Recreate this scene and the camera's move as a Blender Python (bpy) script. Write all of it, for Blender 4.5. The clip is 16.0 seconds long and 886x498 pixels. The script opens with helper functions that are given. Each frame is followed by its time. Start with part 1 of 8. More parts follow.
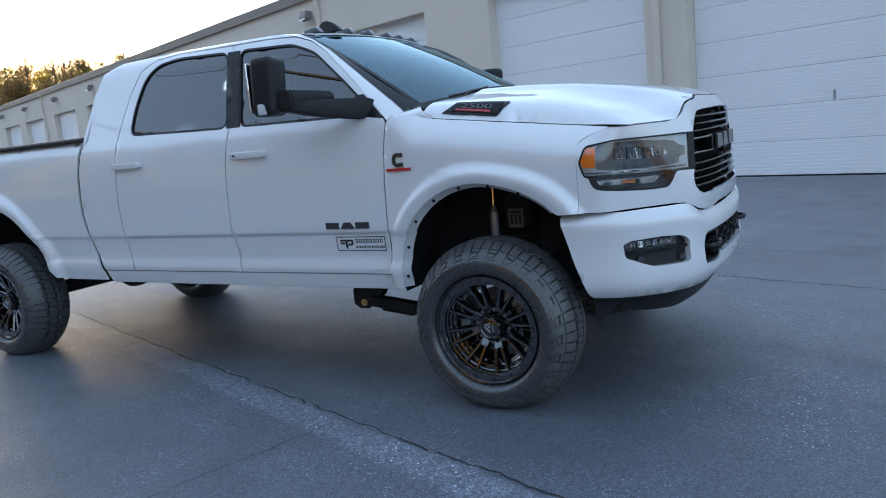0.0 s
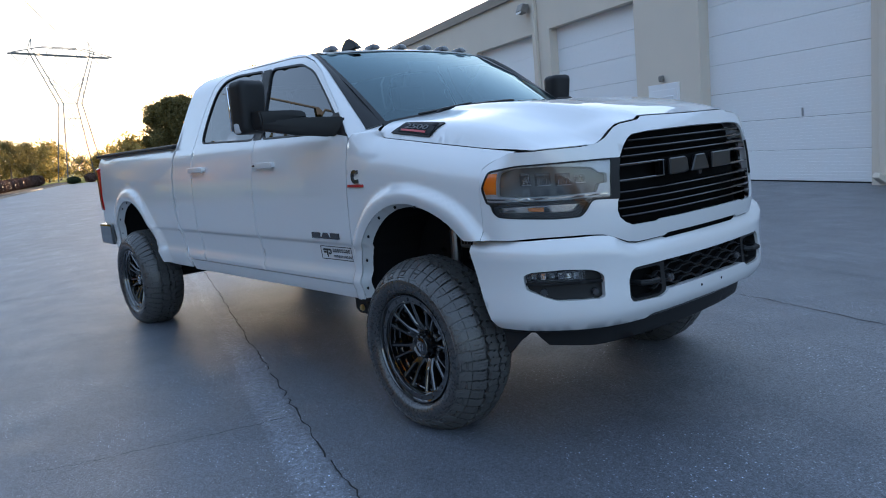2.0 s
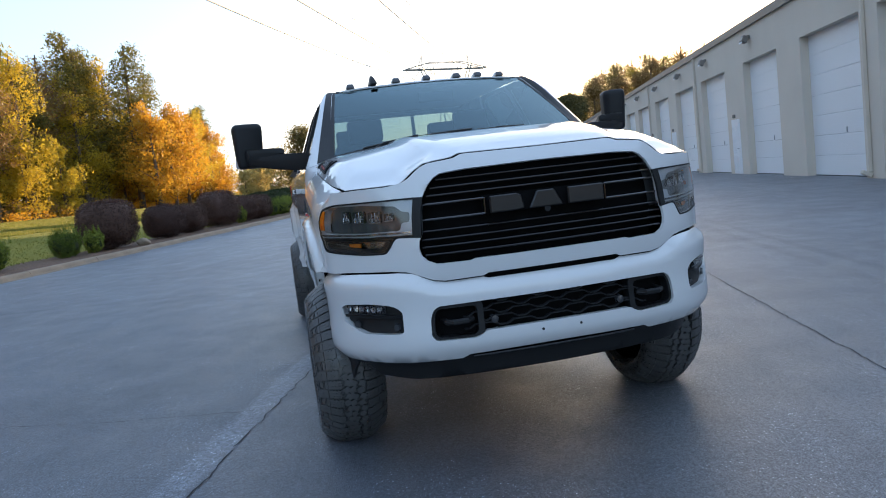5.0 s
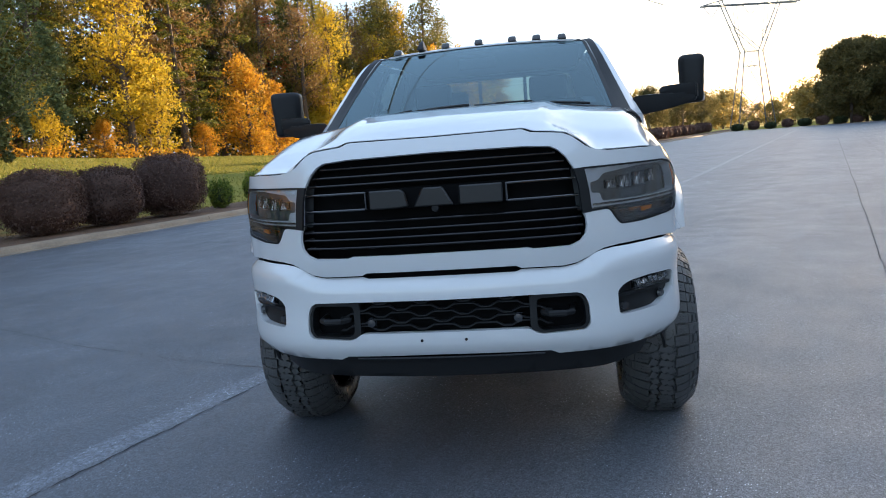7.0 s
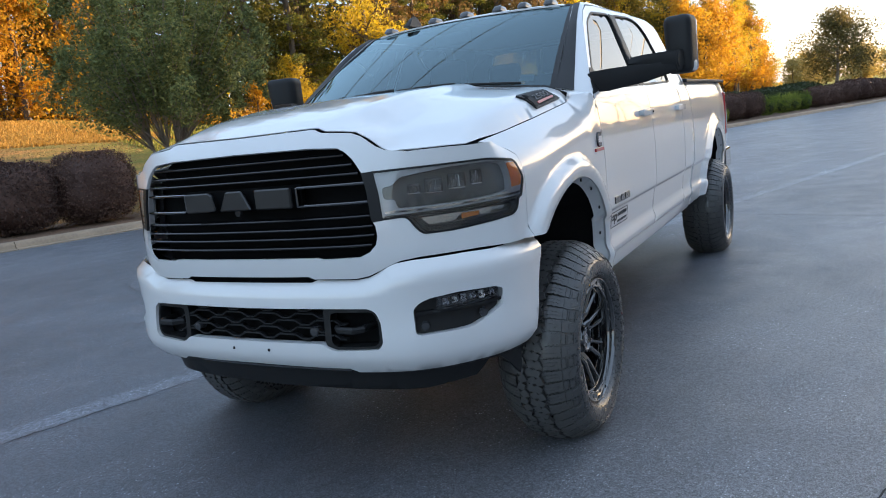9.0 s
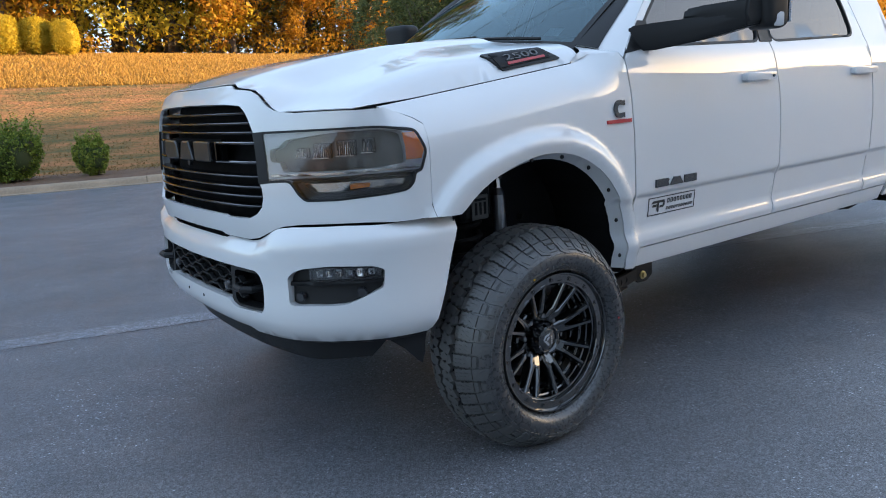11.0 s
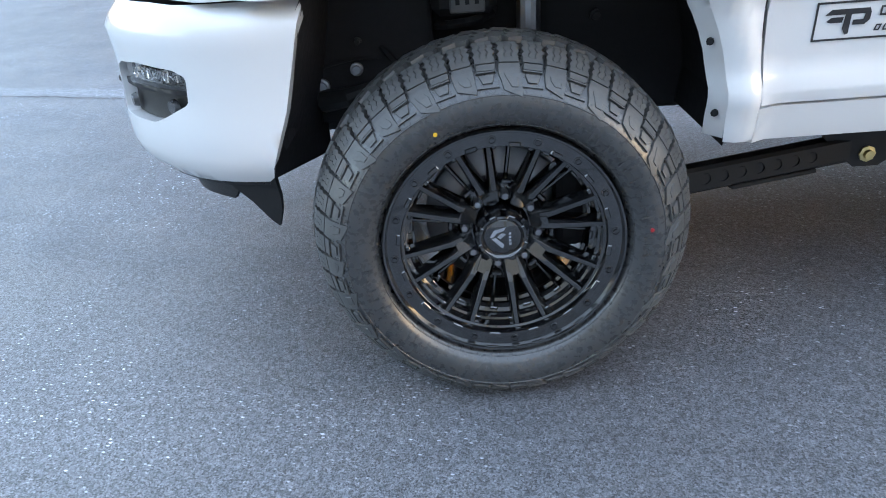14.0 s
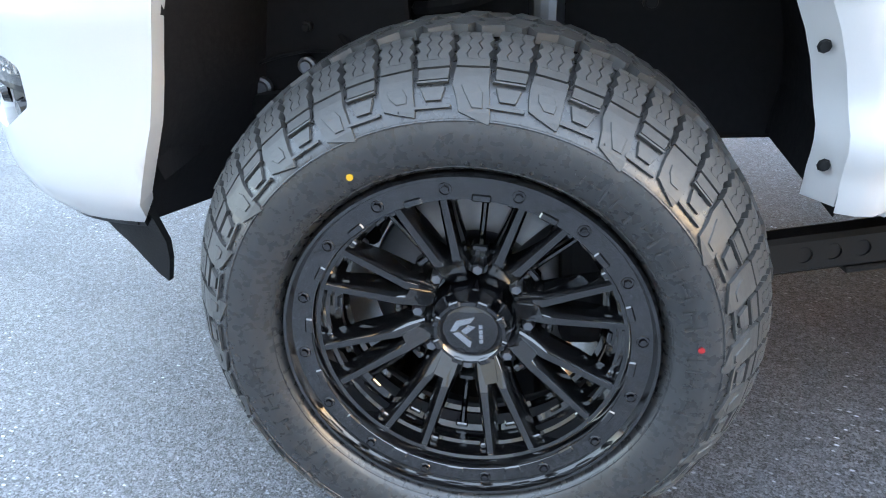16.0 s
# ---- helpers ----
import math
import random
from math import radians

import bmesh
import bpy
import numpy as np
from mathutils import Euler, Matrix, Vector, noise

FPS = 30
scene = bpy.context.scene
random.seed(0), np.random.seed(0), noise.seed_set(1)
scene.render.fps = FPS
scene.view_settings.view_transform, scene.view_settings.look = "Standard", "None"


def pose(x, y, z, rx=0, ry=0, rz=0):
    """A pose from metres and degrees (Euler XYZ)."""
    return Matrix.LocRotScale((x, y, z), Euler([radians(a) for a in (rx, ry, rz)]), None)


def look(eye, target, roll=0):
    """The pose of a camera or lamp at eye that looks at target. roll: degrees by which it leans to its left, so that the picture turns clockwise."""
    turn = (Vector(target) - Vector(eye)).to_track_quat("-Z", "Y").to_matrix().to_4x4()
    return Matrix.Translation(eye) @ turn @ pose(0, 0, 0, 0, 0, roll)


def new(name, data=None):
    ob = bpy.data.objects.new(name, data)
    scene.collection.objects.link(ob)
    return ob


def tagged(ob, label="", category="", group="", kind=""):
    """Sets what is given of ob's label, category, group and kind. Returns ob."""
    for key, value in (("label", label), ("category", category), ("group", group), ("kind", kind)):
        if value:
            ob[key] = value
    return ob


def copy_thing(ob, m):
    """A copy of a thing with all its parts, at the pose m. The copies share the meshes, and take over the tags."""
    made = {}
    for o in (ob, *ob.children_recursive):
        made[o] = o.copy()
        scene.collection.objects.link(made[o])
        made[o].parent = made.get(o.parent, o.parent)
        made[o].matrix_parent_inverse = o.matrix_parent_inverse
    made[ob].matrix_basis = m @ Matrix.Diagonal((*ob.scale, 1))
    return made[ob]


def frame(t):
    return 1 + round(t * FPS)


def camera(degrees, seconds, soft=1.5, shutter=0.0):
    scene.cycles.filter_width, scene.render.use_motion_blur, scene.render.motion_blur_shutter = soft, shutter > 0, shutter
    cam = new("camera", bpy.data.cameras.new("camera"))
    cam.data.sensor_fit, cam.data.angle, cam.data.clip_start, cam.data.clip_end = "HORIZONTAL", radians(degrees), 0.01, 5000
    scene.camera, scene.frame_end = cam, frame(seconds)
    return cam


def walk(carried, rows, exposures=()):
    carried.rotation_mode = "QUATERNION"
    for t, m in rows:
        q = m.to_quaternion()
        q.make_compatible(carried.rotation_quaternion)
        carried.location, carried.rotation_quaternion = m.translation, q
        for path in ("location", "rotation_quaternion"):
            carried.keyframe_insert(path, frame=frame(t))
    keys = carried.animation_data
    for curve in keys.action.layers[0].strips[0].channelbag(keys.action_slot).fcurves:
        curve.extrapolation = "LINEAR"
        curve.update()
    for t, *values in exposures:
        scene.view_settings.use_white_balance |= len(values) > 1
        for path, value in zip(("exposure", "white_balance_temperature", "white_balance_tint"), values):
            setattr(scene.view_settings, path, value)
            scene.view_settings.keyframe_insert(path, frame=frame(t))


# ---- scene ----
cam = camera(62.1, 16.0, 1.0)
PATH = [
    (0, (1.575, -4.123, 1.386), (0.591, -2.411, 1.064), -5.6),
    (0.5, (1.919, -3.9, 1.402), (0.77, -2.294, 1.085), -6.0),
    (1, (2.242, -3.688, 1.417), (0.941, -2.197, 1.128), -6.6),
    (1.5, (2.522, -3.435, 1.391), (1.109, -2.05, 1.101), -5.8),
    (2, (2.799, -3.164, 1.399), (1.288, -1.887, 1.108), -5.2),
    (2.5, (3.126, -2.882, 1.406), (1.517, -1.728, 1.123), -5.3),
    (3, (3.388, -2.559, 1.366), (1.683, -1.549, 1.091), -5.4),
    (3.2, (3.473, -2.413, 1.393), (1.732, -1.47, 1.109), -5.5),
    (5.3, (4.065, -0.893, 1.342), (2.099, -0.608, 1.11), -4.6),
    (5.5, (4.082, -0.712, 1.4), (2.109, -0.526, 1.131), -3.0),
    (6, (4.015, -0.306, 1.395), (2.031, -0.296, 1.135), -3.0),
    (6.5, (3.93, 0.101, 1.386), (1.953, -0.054, 1.126), -3.7),
    (7, (3.791, 0.508, 1.389), (1.84, 0.17, 1.111), -4.6),
    (7.5, (3.596, 0.894, 1.389), (1.674, 0.434, 1.085), -5.1),
    (8, (3.437, 1.298, 1.375), (1.56, 0.682, 1.06), -5.6),
    (8.5, (3.265, 1.664, 1.39), (1.453, 0.881, 1.069), -5.9),
    (9, (3.02, 2.01, 1.393), (1.297, 1.05, 1.064), -6.1),
    (9.2, (2.934, 2.126, 1.386), (1.259, 1.085, 1.053), -6.2),
    (11.3, (1.674, 3.04, 1.332), (0.654, 1.378, 0.891), -3.7),
    (11.5, (1.523, 3.071, 1.308), (0.598, 1.359, 0.844), -4.1),
    (12, (1.144, 3.045, 1.276), (0.445, 1.252, 0.734), -5.2),
    (12.5, (0.785, 3.0, 1.236), (0.361, 1.15, 0.606), -6.4),
    (13, (0.512, 2.876, 1.212), (0.34, 1.03, 0.463), -6.0),
    (13.5, (0.294, 2.682, 1.175), (0.225, 0.872, 0.328), -5.5),
    (14, (0.091, 2.5, 1.139), (0.146, 0.713, 0.241), -4.6),
    (14.5, (-0.056, 2.315, 1.091), (0.111, 0.545, 0.173), -4.0),
    (15, (-0.11, 2.157, 0.997), (0.132, 0.399, 0.075), -3.8),
    (15.5, (-0.124, 2.056, 0.981), (0.147, 0.303, 0.058), -3.8),
    (16, (-0.126, 1.916, 1.007), (0.178, 0.153, 0.113), -3.9),
]
walk(cam, [(t, look(eye, target, roll)) for t, eye, target, roll in PATH],
     exposures=[(0, 2.08, 6200, 10), (3, 1.72, 5900, 10), (5.5, 1.76, 6250, 10), (7.5, 1.93, 6450, 10), (9, 2.06, 6700, 10), (11.5, 2.25, 6550, 10), (12.5, 2.66, 6650, 10), (13.5, 3.05, 6850, 10), (14.5, 3.44, 7000, 10), (16, 3.78, 7150, 10)])


LOT_TURN = math.degrees(math.atan2(0.3137, -0.9495))
LOT = pose(1.89, 9.18, 0, 0, 0, LOT_TURN)   # local x runs along the storage building, local y away from its face


def lot(s, d, z=0.0):
    return LOT @ Vector((s, d, z))


# ---- light ----
SUN_WAY = Vector((-0.837, 0.540, 0.086)).normalized()   # towards the low evening sun
world = bpy.data.worlds.new("evening_sky")
scene.world = world
world.use_nodes = True
wn = world.node_tree.nodes
sky = wn.new("ShaderNodeTexSky")
sky.sky_type = "NISHITA"
sky.sun_disc = False
sky.sun_elevation = math.asin(SUN_WAY.z)
sky.sun_rotation = math.atan2(SUN_WAY.x, SUN_WAY.y)
sky.air_density, sky.dust_density, sky.ozone_density = 1.0, 1.4, 1.5
haze, wl_ = wn.new("ShaderNodeMix"), world.node_tree.links   # thin high haze, evenly bright
haze.data_type, haze.blend_type = "RGBA", "ADD"
haze.inputs[0].default_value = 1.0
haze.inputs[7].default_value = (1.25, 1.66, 2.34, 1)
dim = wn.new("ShaderNodeVectorMath")
dim.operation = "SCALE"
dim.inputs["Scale"].default_value = 0.52
wl_.new(sky.outputs[0], dim.inputs[0])
wl_.new(dim.outputs[0], haze.inputs[6])
wl_.new(haze.outputs[2], wn["Background"].inputs[0])
wn["Background"].inputs["Strength"].default_value = 0.12
sun_data = bpy.data.lights.new("sun", "SUN")
sun_data.energy, sun_data.angle, sun_data.color = 5.0, radians(0.6), (1.0, 0.70, 0.40)
sun = new("sun", sun_data)
sun.matrix_world = look(SUN_WAY * 100, (0, 0, 0))



# ---- materials ----
def nodes_of(name):
    m = bpy.data.materials.new(name)
    m.use_nodes = True
    n = m.node_tree.nodes
    return m, n, m.node_tree.links, n["Principled BSDF"]


def plain(name, base, rough=0.5, metal=0.0, coat=0.0, vary=0.15, scale=30.0, bump=0.0, spec=0.5, big=1.5):
    """A painted, moulded or cast surface: base colour varied at a fine and a broad scale, with a little relief."""
    m, n, l, b = nodes_of(name)
    tc = n.new("ShaderNodeTexCoord")
    fine, broad = n.new("ShaderNodeTexNoise"), n.new("ShaderNodeTexNoise")
    fine.inputs["Scale"].default_value, fine.inputs["Detail"].default_value = scale, 6
    broad.inputs["Scale"].default_value, broad.inputs["Detail"].default_value = big, 4
    for t in (fine, broad):
        l.new(tc.outputs["Object"], t.inputs["Vector"])
    add = n.new("ShaderNodeMath")
    add.operation = "ADD"
    l.new(fine.outputs["Fac"], add.inputs[0])
    l.new(broad.outputs["Fac"], add.inputs[1])
    ramp = n.new("ShaderNodeMapRange")
    ramp.inputs["From Min"].default_value, ramp.inputs["From Max"].default_value = 0.6, 1.4
    ramp.inputs["To Min"].default_value, ramp.inputs["To Max"].default_value = 1 - vary, 1 + vary
    l.new(add.outputs[0], ramp.inputs["Value"])
    mul = n.new("ShaderNodeVectorMath")
    mul.operation = "SCALE"
    mul.inputs[0].default_value = base[:3]
    l.new(ramp.outputs[0], mul.inputs["Scale"])
    l.new(mul.outputs[0], b.inputs["Base Color"])
    rr = n.new("ShaderNodeMapRange")
    rr.inputs["To Min"].default_value, rr.inputs["To Max"].default_value = max(rough * 0.8, 0.02), min(rough * 1.2, 1)
    l.new(fine.outputs["Fac"], rr.inputs["Value"])
    l.new(rr.outputs[0], b.inputs["Roughness"])
    b.inputs["Metallic"].default_value = metal
    b.inputs["Coat Weight"].default_value = coat
    b.inputs["Coat Roughness"].default_value = 0.03
    b.inputs["Specular IOR Level"].default_value = spec
    if bump:
        bp = n.new("ShaderNodeBump")
        bp.inputs["Strength"].default_value, bp.inputs["Distance"].default_value = 1.0, bump
        l.new(fine.outputs["Fac"], bp.inputs["Height"])
        l.new(bp.outputs[0], b.inputs["Normal"])
    return m


def tinted(name, tint, rough=0.0, ior=1.5, sheen=(1.0, 1.0, 1.0)):
    """A thin pane: clear by its tint, glossy by Fresnel."""
    m, n, l, b = nodes_of(name)
    n.remove(b)
    clear, gloss, mix, fr = n.new("ShaderNodeBsdfTransparent"), n.new("ShaderNodeBsdfGlossy"), n.new("ShaderNodeMixShader"), n.new("ShaderNodeFresnel")
    clear.inputs[0].default_value = (*tint, 1)
    gloss.inputs["Roughness"].default_value = rough
    gloss.inputs["Color"].default_value = (*sheen, 1)
    fr.inputs["IOR"].default_value = ior
    l.new(fr.outputs[0], mix.inputs[0])
    l.new(clear.outputs[0], mix.inputs[1])
    l.new(gloss.outputs[0], mix.inputs[2])
    l.new(mix.outputs[0], n["Material Output"].inputs[0])
    return m


def leafy(name, tones, trans=0.35, rough=0.6):
    """Leaves: a tone for each tree and each leaf, some light let through."""
    m, n, l, b = nodes_of(name)
    geo, info, ramp = n.new("ShaderNodeNewGeometry"), n.new("ShaderNodeObjectInfo"), n.new("ShaderNodeValToRGB")
    mix = n.new("ShaderNodeMath")
    mix.operation = "MULTIPLY_ADD"
    l.new(info.outputs["Random"], mix.inputs[0])
    mix.inputs[1].default_value = 0.35
    half = n.new("ShaderNodeMath")
    half.operation = "MULTIPLY"
    half.inputs[1].default_value = 0.65
    l.new(geo.outputs["Random Per Island"], half.inputs[0])
    l.new(half.outputs[0], mix.inputs[2])
    l.new(mix.outputs[0], ramp.inputs[0])
    el = ramp.color_ramp.elements
    while len(el) < len(tones):
        el.new(0.5)
    for i, t in enumerate(tones):
        el[i].position, el[i].color = i / (len(tones) - 1), (*t, 1)
    l.new(ramp.outputs[0], b.inputs["Base Color"])
    b.inputs["Roughness"].default_value = rough
    b.inputs["Specular IOR Level"].default_value = 0.25
    tr, ms = n.new("ShaderNodeBsdfTranslucent"), n.new("ShaderNodeMixShader")
    l.new(ramp.outputs[0], tr.inputs[0])
    ms.inputs[0].default_value = trans
    l.new(b.outputs[0], ms.inputs[1])
    l.new(tr.outputs[0], ms.inputs[2])
    l.new(ms.outputs[0], n["Material Output"].inputs[0])
    return m


def asphalt_material():
    """Sealed asphalt: dark binder, pale aggregate, worn bands along the seams and broad faded patches."""
    m, n, l, b = nodes_of("asphalt")
    tc, sep = n.new("ShaderNodeTexCoord"), n.new("ShaderNodeSeparateXYZ")
    l.new(tc.outputs["Object"], sep.inputs[0])

    def noise_of(scale, detail=5, rough=0.6):
        t = n.new("ShaderNodeTexNoise")
        t.inputs["Scale"].default_value, t.inputs["Detail"].default_value, t.inputs["Roughness"].default_value = scale, detail, rough
        l.new(tc.outputs["Object"], t.inputs["Vector"])
        return t.outputs["Fac"]

    def rng(src, a, c, lo, hi):
        r = n.new("ShaderNodeMapRange")
        for k, v in zip(("From Min", "From Max", "To Min", "To Max"), (a, c, lo, hi)):
            r.inputs[k].default_value = v
        l.new(src, r.inputs["Value"])
        return r.outputs[0]

    def op(kind, a, c):
        q = n.new("ShaderNodeMath")
        q.operation = kind
        for i, v in enumerate((a, c)):
            if isinstance(v, (int, float)):
                q.inputs[i].default_value = v
            else:
                l.new(v, q.inputs[i])
        return q.outputs[0]

    grain, broad, patch, coarse = noise_of(230, 2), noise_of(0.35, 4), noise_of(2.2, 6), noise_of(48, 4, 0.7)
    vor = n.new("ShaderNodeTexVoronoi")
    vor.inputs["Scale"].default_value = 85
    l.new(tc.outputs["Object"], vor.inputs["Vector"])
    vcol = n.new("ShaderNodeSeparateColor")
    l.new(vor.outputs["Color"], vcol.inputs[0])
    stone = op("MULTIPLY", rng(vor.outputs["Distance"], 0.30, 0.12, 0, 1), rng(vcol.outputs[0], 0.62, 0.95, 0, 1))
    wear = rng(patch, 0.40, 0.66, 0.15, 1.0)
    chip = n.new("ShaderNodeTexVoronoi")   # chips of stone, each of its own tone
    chip.inputs["Scale"].default_value = 210
    l.new(tc.outputs["Object"], chip.inputs["Vector"])
    ccol = n.new("ShaderNodeSeparateColor")
    l.new(chip.outputs["Color"], ccol.inputs[0])
    grain = op("ADD", op("MULTIPLY", grain, 0.55), op("MULTIPLY", rng(ccol.outputs[0], 0.0, 1.0, 0.28, 0.76), 0.45))
    value = op("ADD", op("MULTIPLY", rng(grain, 0.38, 0.64, 0.030, 0.230), rng(coarse, 0.3, 0.7, 0.60, 1.45)), op("MULTIPLY", op("MULTIPLY", stone, wear), 0.42))
    value = op("MULTIPLY", value, rng(broad, 0.3, 0.7, 0.8, 1.3))
    # paler strip before the doors: low-sun glare on the asphalt put into its colour
    glare_strip = op("ADD", sep.outputs[1], op("MULTIPLY", op("SUBTRACT", patch, 0.5), 2.2))
    value = op("MULTIPLY", value, rng(glare_strip, 8.6, 9.4, 0.96, 0.72))
    drag, stretch = n.new("ShaderNodeTexNoise"), n.new("ShaderNodeMapping")   # sealer dragged along the lot
    stretch.inputs["Scale"].default_value = (0.35, 5.0, 1.0)
    l.new(tc.outputs["Object"], stretch.inputs["Vector"])
    l.new(stretch.outputs[0], drag.inputs["Vector"])
    drag.inputs["Scale"].default_value, drag.inputs["Detail"].default_value = 1.6, 7
    value = op("MULTIPLY", value, rng(drag.outputs["Fac"], 0.36, 0.66, 0.95, 1.06))
    scuff, long_ = n.new("ShaderNodeTexVoronoi"), n.new("ShaderNodeMapping")   # scraped stones, paler, drawn out along the lot
    long_.inputs["Scale"].default_value = (52, 96, 52)
    l.new(tc.outputs["Object"], long_.inputs["Vector"])
    l.new(long_.outputs[0], scuff.inputs["Vector"])
    scuff.inputs["Scale"].default_value = 1.0
    scol = n.new("ShaderNodeSeparateColor")
    l.new(scuff.outputs["Color"], scol.inputs[0])
    fleck = op("MULTIPLY", rng(op("ADD", scuff.outputs["Distance"], op("MULTIPLY", coarse, 0.5)), 0.56, 0.40, 0, 1), rng(scol.outputs[1], 0.66, 0.96, 0, 1))
    fleck = op("MULTIPLY", fleck, rng(noise_of(1.4, 6, 0.65), 0.46, 0.68, 0.03, 1.0))
    pit = op("MULTIPLY", rng(vor.outputs["Distance"], 0.34, 0.16, 0, 1), rng(vcol.outputs[1], 0.82, 0.94, 0, 0.6))
    value = op("MULTIPLY", op("ADD", value, op("MULTIPLY", fleck, 1.35)), op("SUBTRACT", 1.0, pit))
    wob = op("MULTIPLY", op("SUBTRACT", noise_of(1.3, 4), 0.5), 0.14)
    for line, half, gain in ((10.905, 0.12, 1.25), (6.10, 0.08, -0.38), (5.78, 0.08, -0.38)):
        off = op("ABSOLUTE", op("SUBTRACT", op("ADD", sep.outputs[1], wob), line), 0)
        band = op("MULTIPLY", rng(off, half, half * 0.55, 0, gain), rng(noise_of(28, 5, 0.75), 0.42, 0.62, 0.1, 1.0))
        value = op("MULTIPLY", value, op("ADD", band, 1.0))
    tone = n.new("ShaderNodeCombineColor")
    # tint inside the painted glare, then beyond it: greyer, then bluer
    for i, (worn, sealed) in enumerate(((0.93, 0.87), (0.98, 0.97), (1.10, 1.17))):
        l.new(op("MULTIPLY", value, rng(glare_strip, 8.6, 9.4, worn, sealed)), tone.inputs[i])
    l.new(tone.outputs[0], b.inputs["Base Color"])
    l.new(rng(patch, 0.3, 0.7, 0.40, 0.54), b.inputs["Roughness"])
    b.inputs["Specular IOR Level"].default_value = 0.85
    bp = n.new("ShaderNodeBump")
    bp.inputs["Strength"].default_value, bp.inputs["Distance"].default_value = 1.0, 0.004
    l.new(op("ADD", op("ADD", grain, coarse), op("MULTIPLY", stone, 0.6)), bp.inputs["Height"])
    l.new(bp.outputs[0], b.inputs["Normal"])
    return m


def grass_material():
    m, n, l, b = nodes_of("lawn")
    tc = n.new("ShaderNodeTexCoord")
    big, fine, ramp = n.new("ShaderNodeTexNoise"), n.new("ShaderNodeTexNoise"), n.new("ShaderNodeValToRGB")
    big.inputs["Scale"].default_value, fine.inputs["Scale"].default_value = 0.09, 6
    big.inputs["Detail"].default_value = fine.inputs["Detail"].default_value = 6
    for t in (big, fine):
        l.new(tc.outputs["Object"], t.inputs["Vector"])
    add = n.new("ShaderNodeMath")
    add.operation = "MULTIPLY_ADD"
    add.inputs[1].default_value, add.inputs[2].default_value = 0.5, 0.0
    l.new(fine.outputs["Fac"], add.inputs[0])
    sum_ = n.new("ShaderNodeMath")
    l.new(add.outputs[0], sum_.inputs[0])
    l.new(big.outputs["Fac"], sum_.inputs[1])
    l.new(sum_.outputs[0], ramp.inputs[0])
    e = ramp.color_ramp.elements
    e[0].position, e[0].color = 0.55, (0.14, 0.155, 0.03, 1)
    e[1].position, e[1].color = 0.95, (0.30, 0.25, 0.05, 1)
    sep, along, tint = n.new("ShaderNodeSeparateXYZ"), n.new("ShaderNodeMapRange"), n.new("ShaderNodeMix")
    l.new(tc.outputs["Object"], sep.inputs[0])
    l.new(sep.outputs[0], along.inputs["Value"])
    for k, v in zip(("From Min", "From Max", "To Min", "To Max"), (13, 3, 0, 1)):
        along.inputs[k].default_value = v
    tint.data_type = "RGBA"
    dry = n.new("ShaderNodeValToRGB")   # the bank is strewn with dry leaves
    dry.color_ramp.elements[0].position, dry.color_ramp.elements[0].color = 0.53, (0.105, 0.10, 0.045, 1)
    dry.color_ramp.elements[1].position, dry.color_ramp.elements[1].color = 0.76, (0.36, 0.165, 0.075, 1)
    mid_tone = dry.color_ramp.elements.new(0.64)
    mid_tone.color = (0.225, 0.135, 0.058, 1)
    seam, flat_, blend = n.new("ShaderNodeTexNoise"), n.new("ShaderNodeMapping"), n.new("ShaderNodeMath")
    flat_.inputs["Scale"].default_value = (0.35, 0.8, 1.0)
    l.new(tc.outputs["Object"], flat_.inputs["Vector"])
    l.new(flat_.outputs[0], seam.inputs["Vector"])
    seam.inputs["Scale"].default_value, seam.inputs["Detail"].default_value, seam.inputs["Roughness"].default_value = 1.0, 8, 0.7
    blend.operation = "MULTIPLY_ADD"
    blend.inputs[1].default_value = 0.30
    l.new(fine.outputs["Fac"], blend.inputs[0])
    l.new(seam.outputs["Fac"], blend.inputs[2])
    l.new(blend.outputs[0], dry.inputs[0])
    l.new(along.outputs[0], tint.inputs[0])
    l.new(ramp.outputs[0], tint.inputs[6])
    l.new(dry.outputs[0], tint.inputs[7])
    l.new(tint.outputs[2], b.inputs["Base Color"])
    b.inputs["Roughness"].default_value = 0.9
    b.inputs["Specular IOR Level"].default_value = 0.1
    bp = n.new("ShaderNodeBump")
    bp.inputs["Distance"].default_value = 0.14
    l.new(fine.outputs["Fac"], bp.inputs["Height"])
    l.new(bp.outputs[0], b.inputs["Normal"])
    return m


PAINT = plain("white_paint", (0.67, 0.675, 0.68), 0.40, coat=1.0, vary=0.012, scale=400, big=0.8)
BLACK = plain("black_plastic", (0.012, 0.0125, 0.0135), 0.5, vary=0.2, scale=250, bump=0.0004, spec=0.3)
MATT = plain("underbody_black", (0.016, 0.016, 0.018), 0.6, vary=0.3, scale=60, bump=0.001, spec=0.2)
GLOSS = plain("gloss_black", (0.004, 0.004, 0.005), 0.08, coat=1.0, vary=0.1, scale=200)
WHEELBLACK = plain("gloss_black_wheel", (0.0045, 0.0045, 0.005), 0.09, coat=1.0, vary=0.12, scale=120, spec=0.8)
TREAD = plain("dusty_tread_rubber", (0.070, 0.0697, 0.069), 0.42, vary=0.25, scale=90, bump=0.0005, big=4, spec=0.6)
RUBBER = plain("tyre_rubber", (0.037, 0.037, 0.038), 0.28, vary=0.22, scale=80, bump=0.0005, big=5, spec=0.9)
CHROME = plain("bright_metal", (0.75, 0.76, 0.78), 0.15, metal=1.0, vary=0.08)
STEEL = plain("grey_steel", (0.35, 0.36, 0.38), 0.4, metal=1.0, vary=0.2)
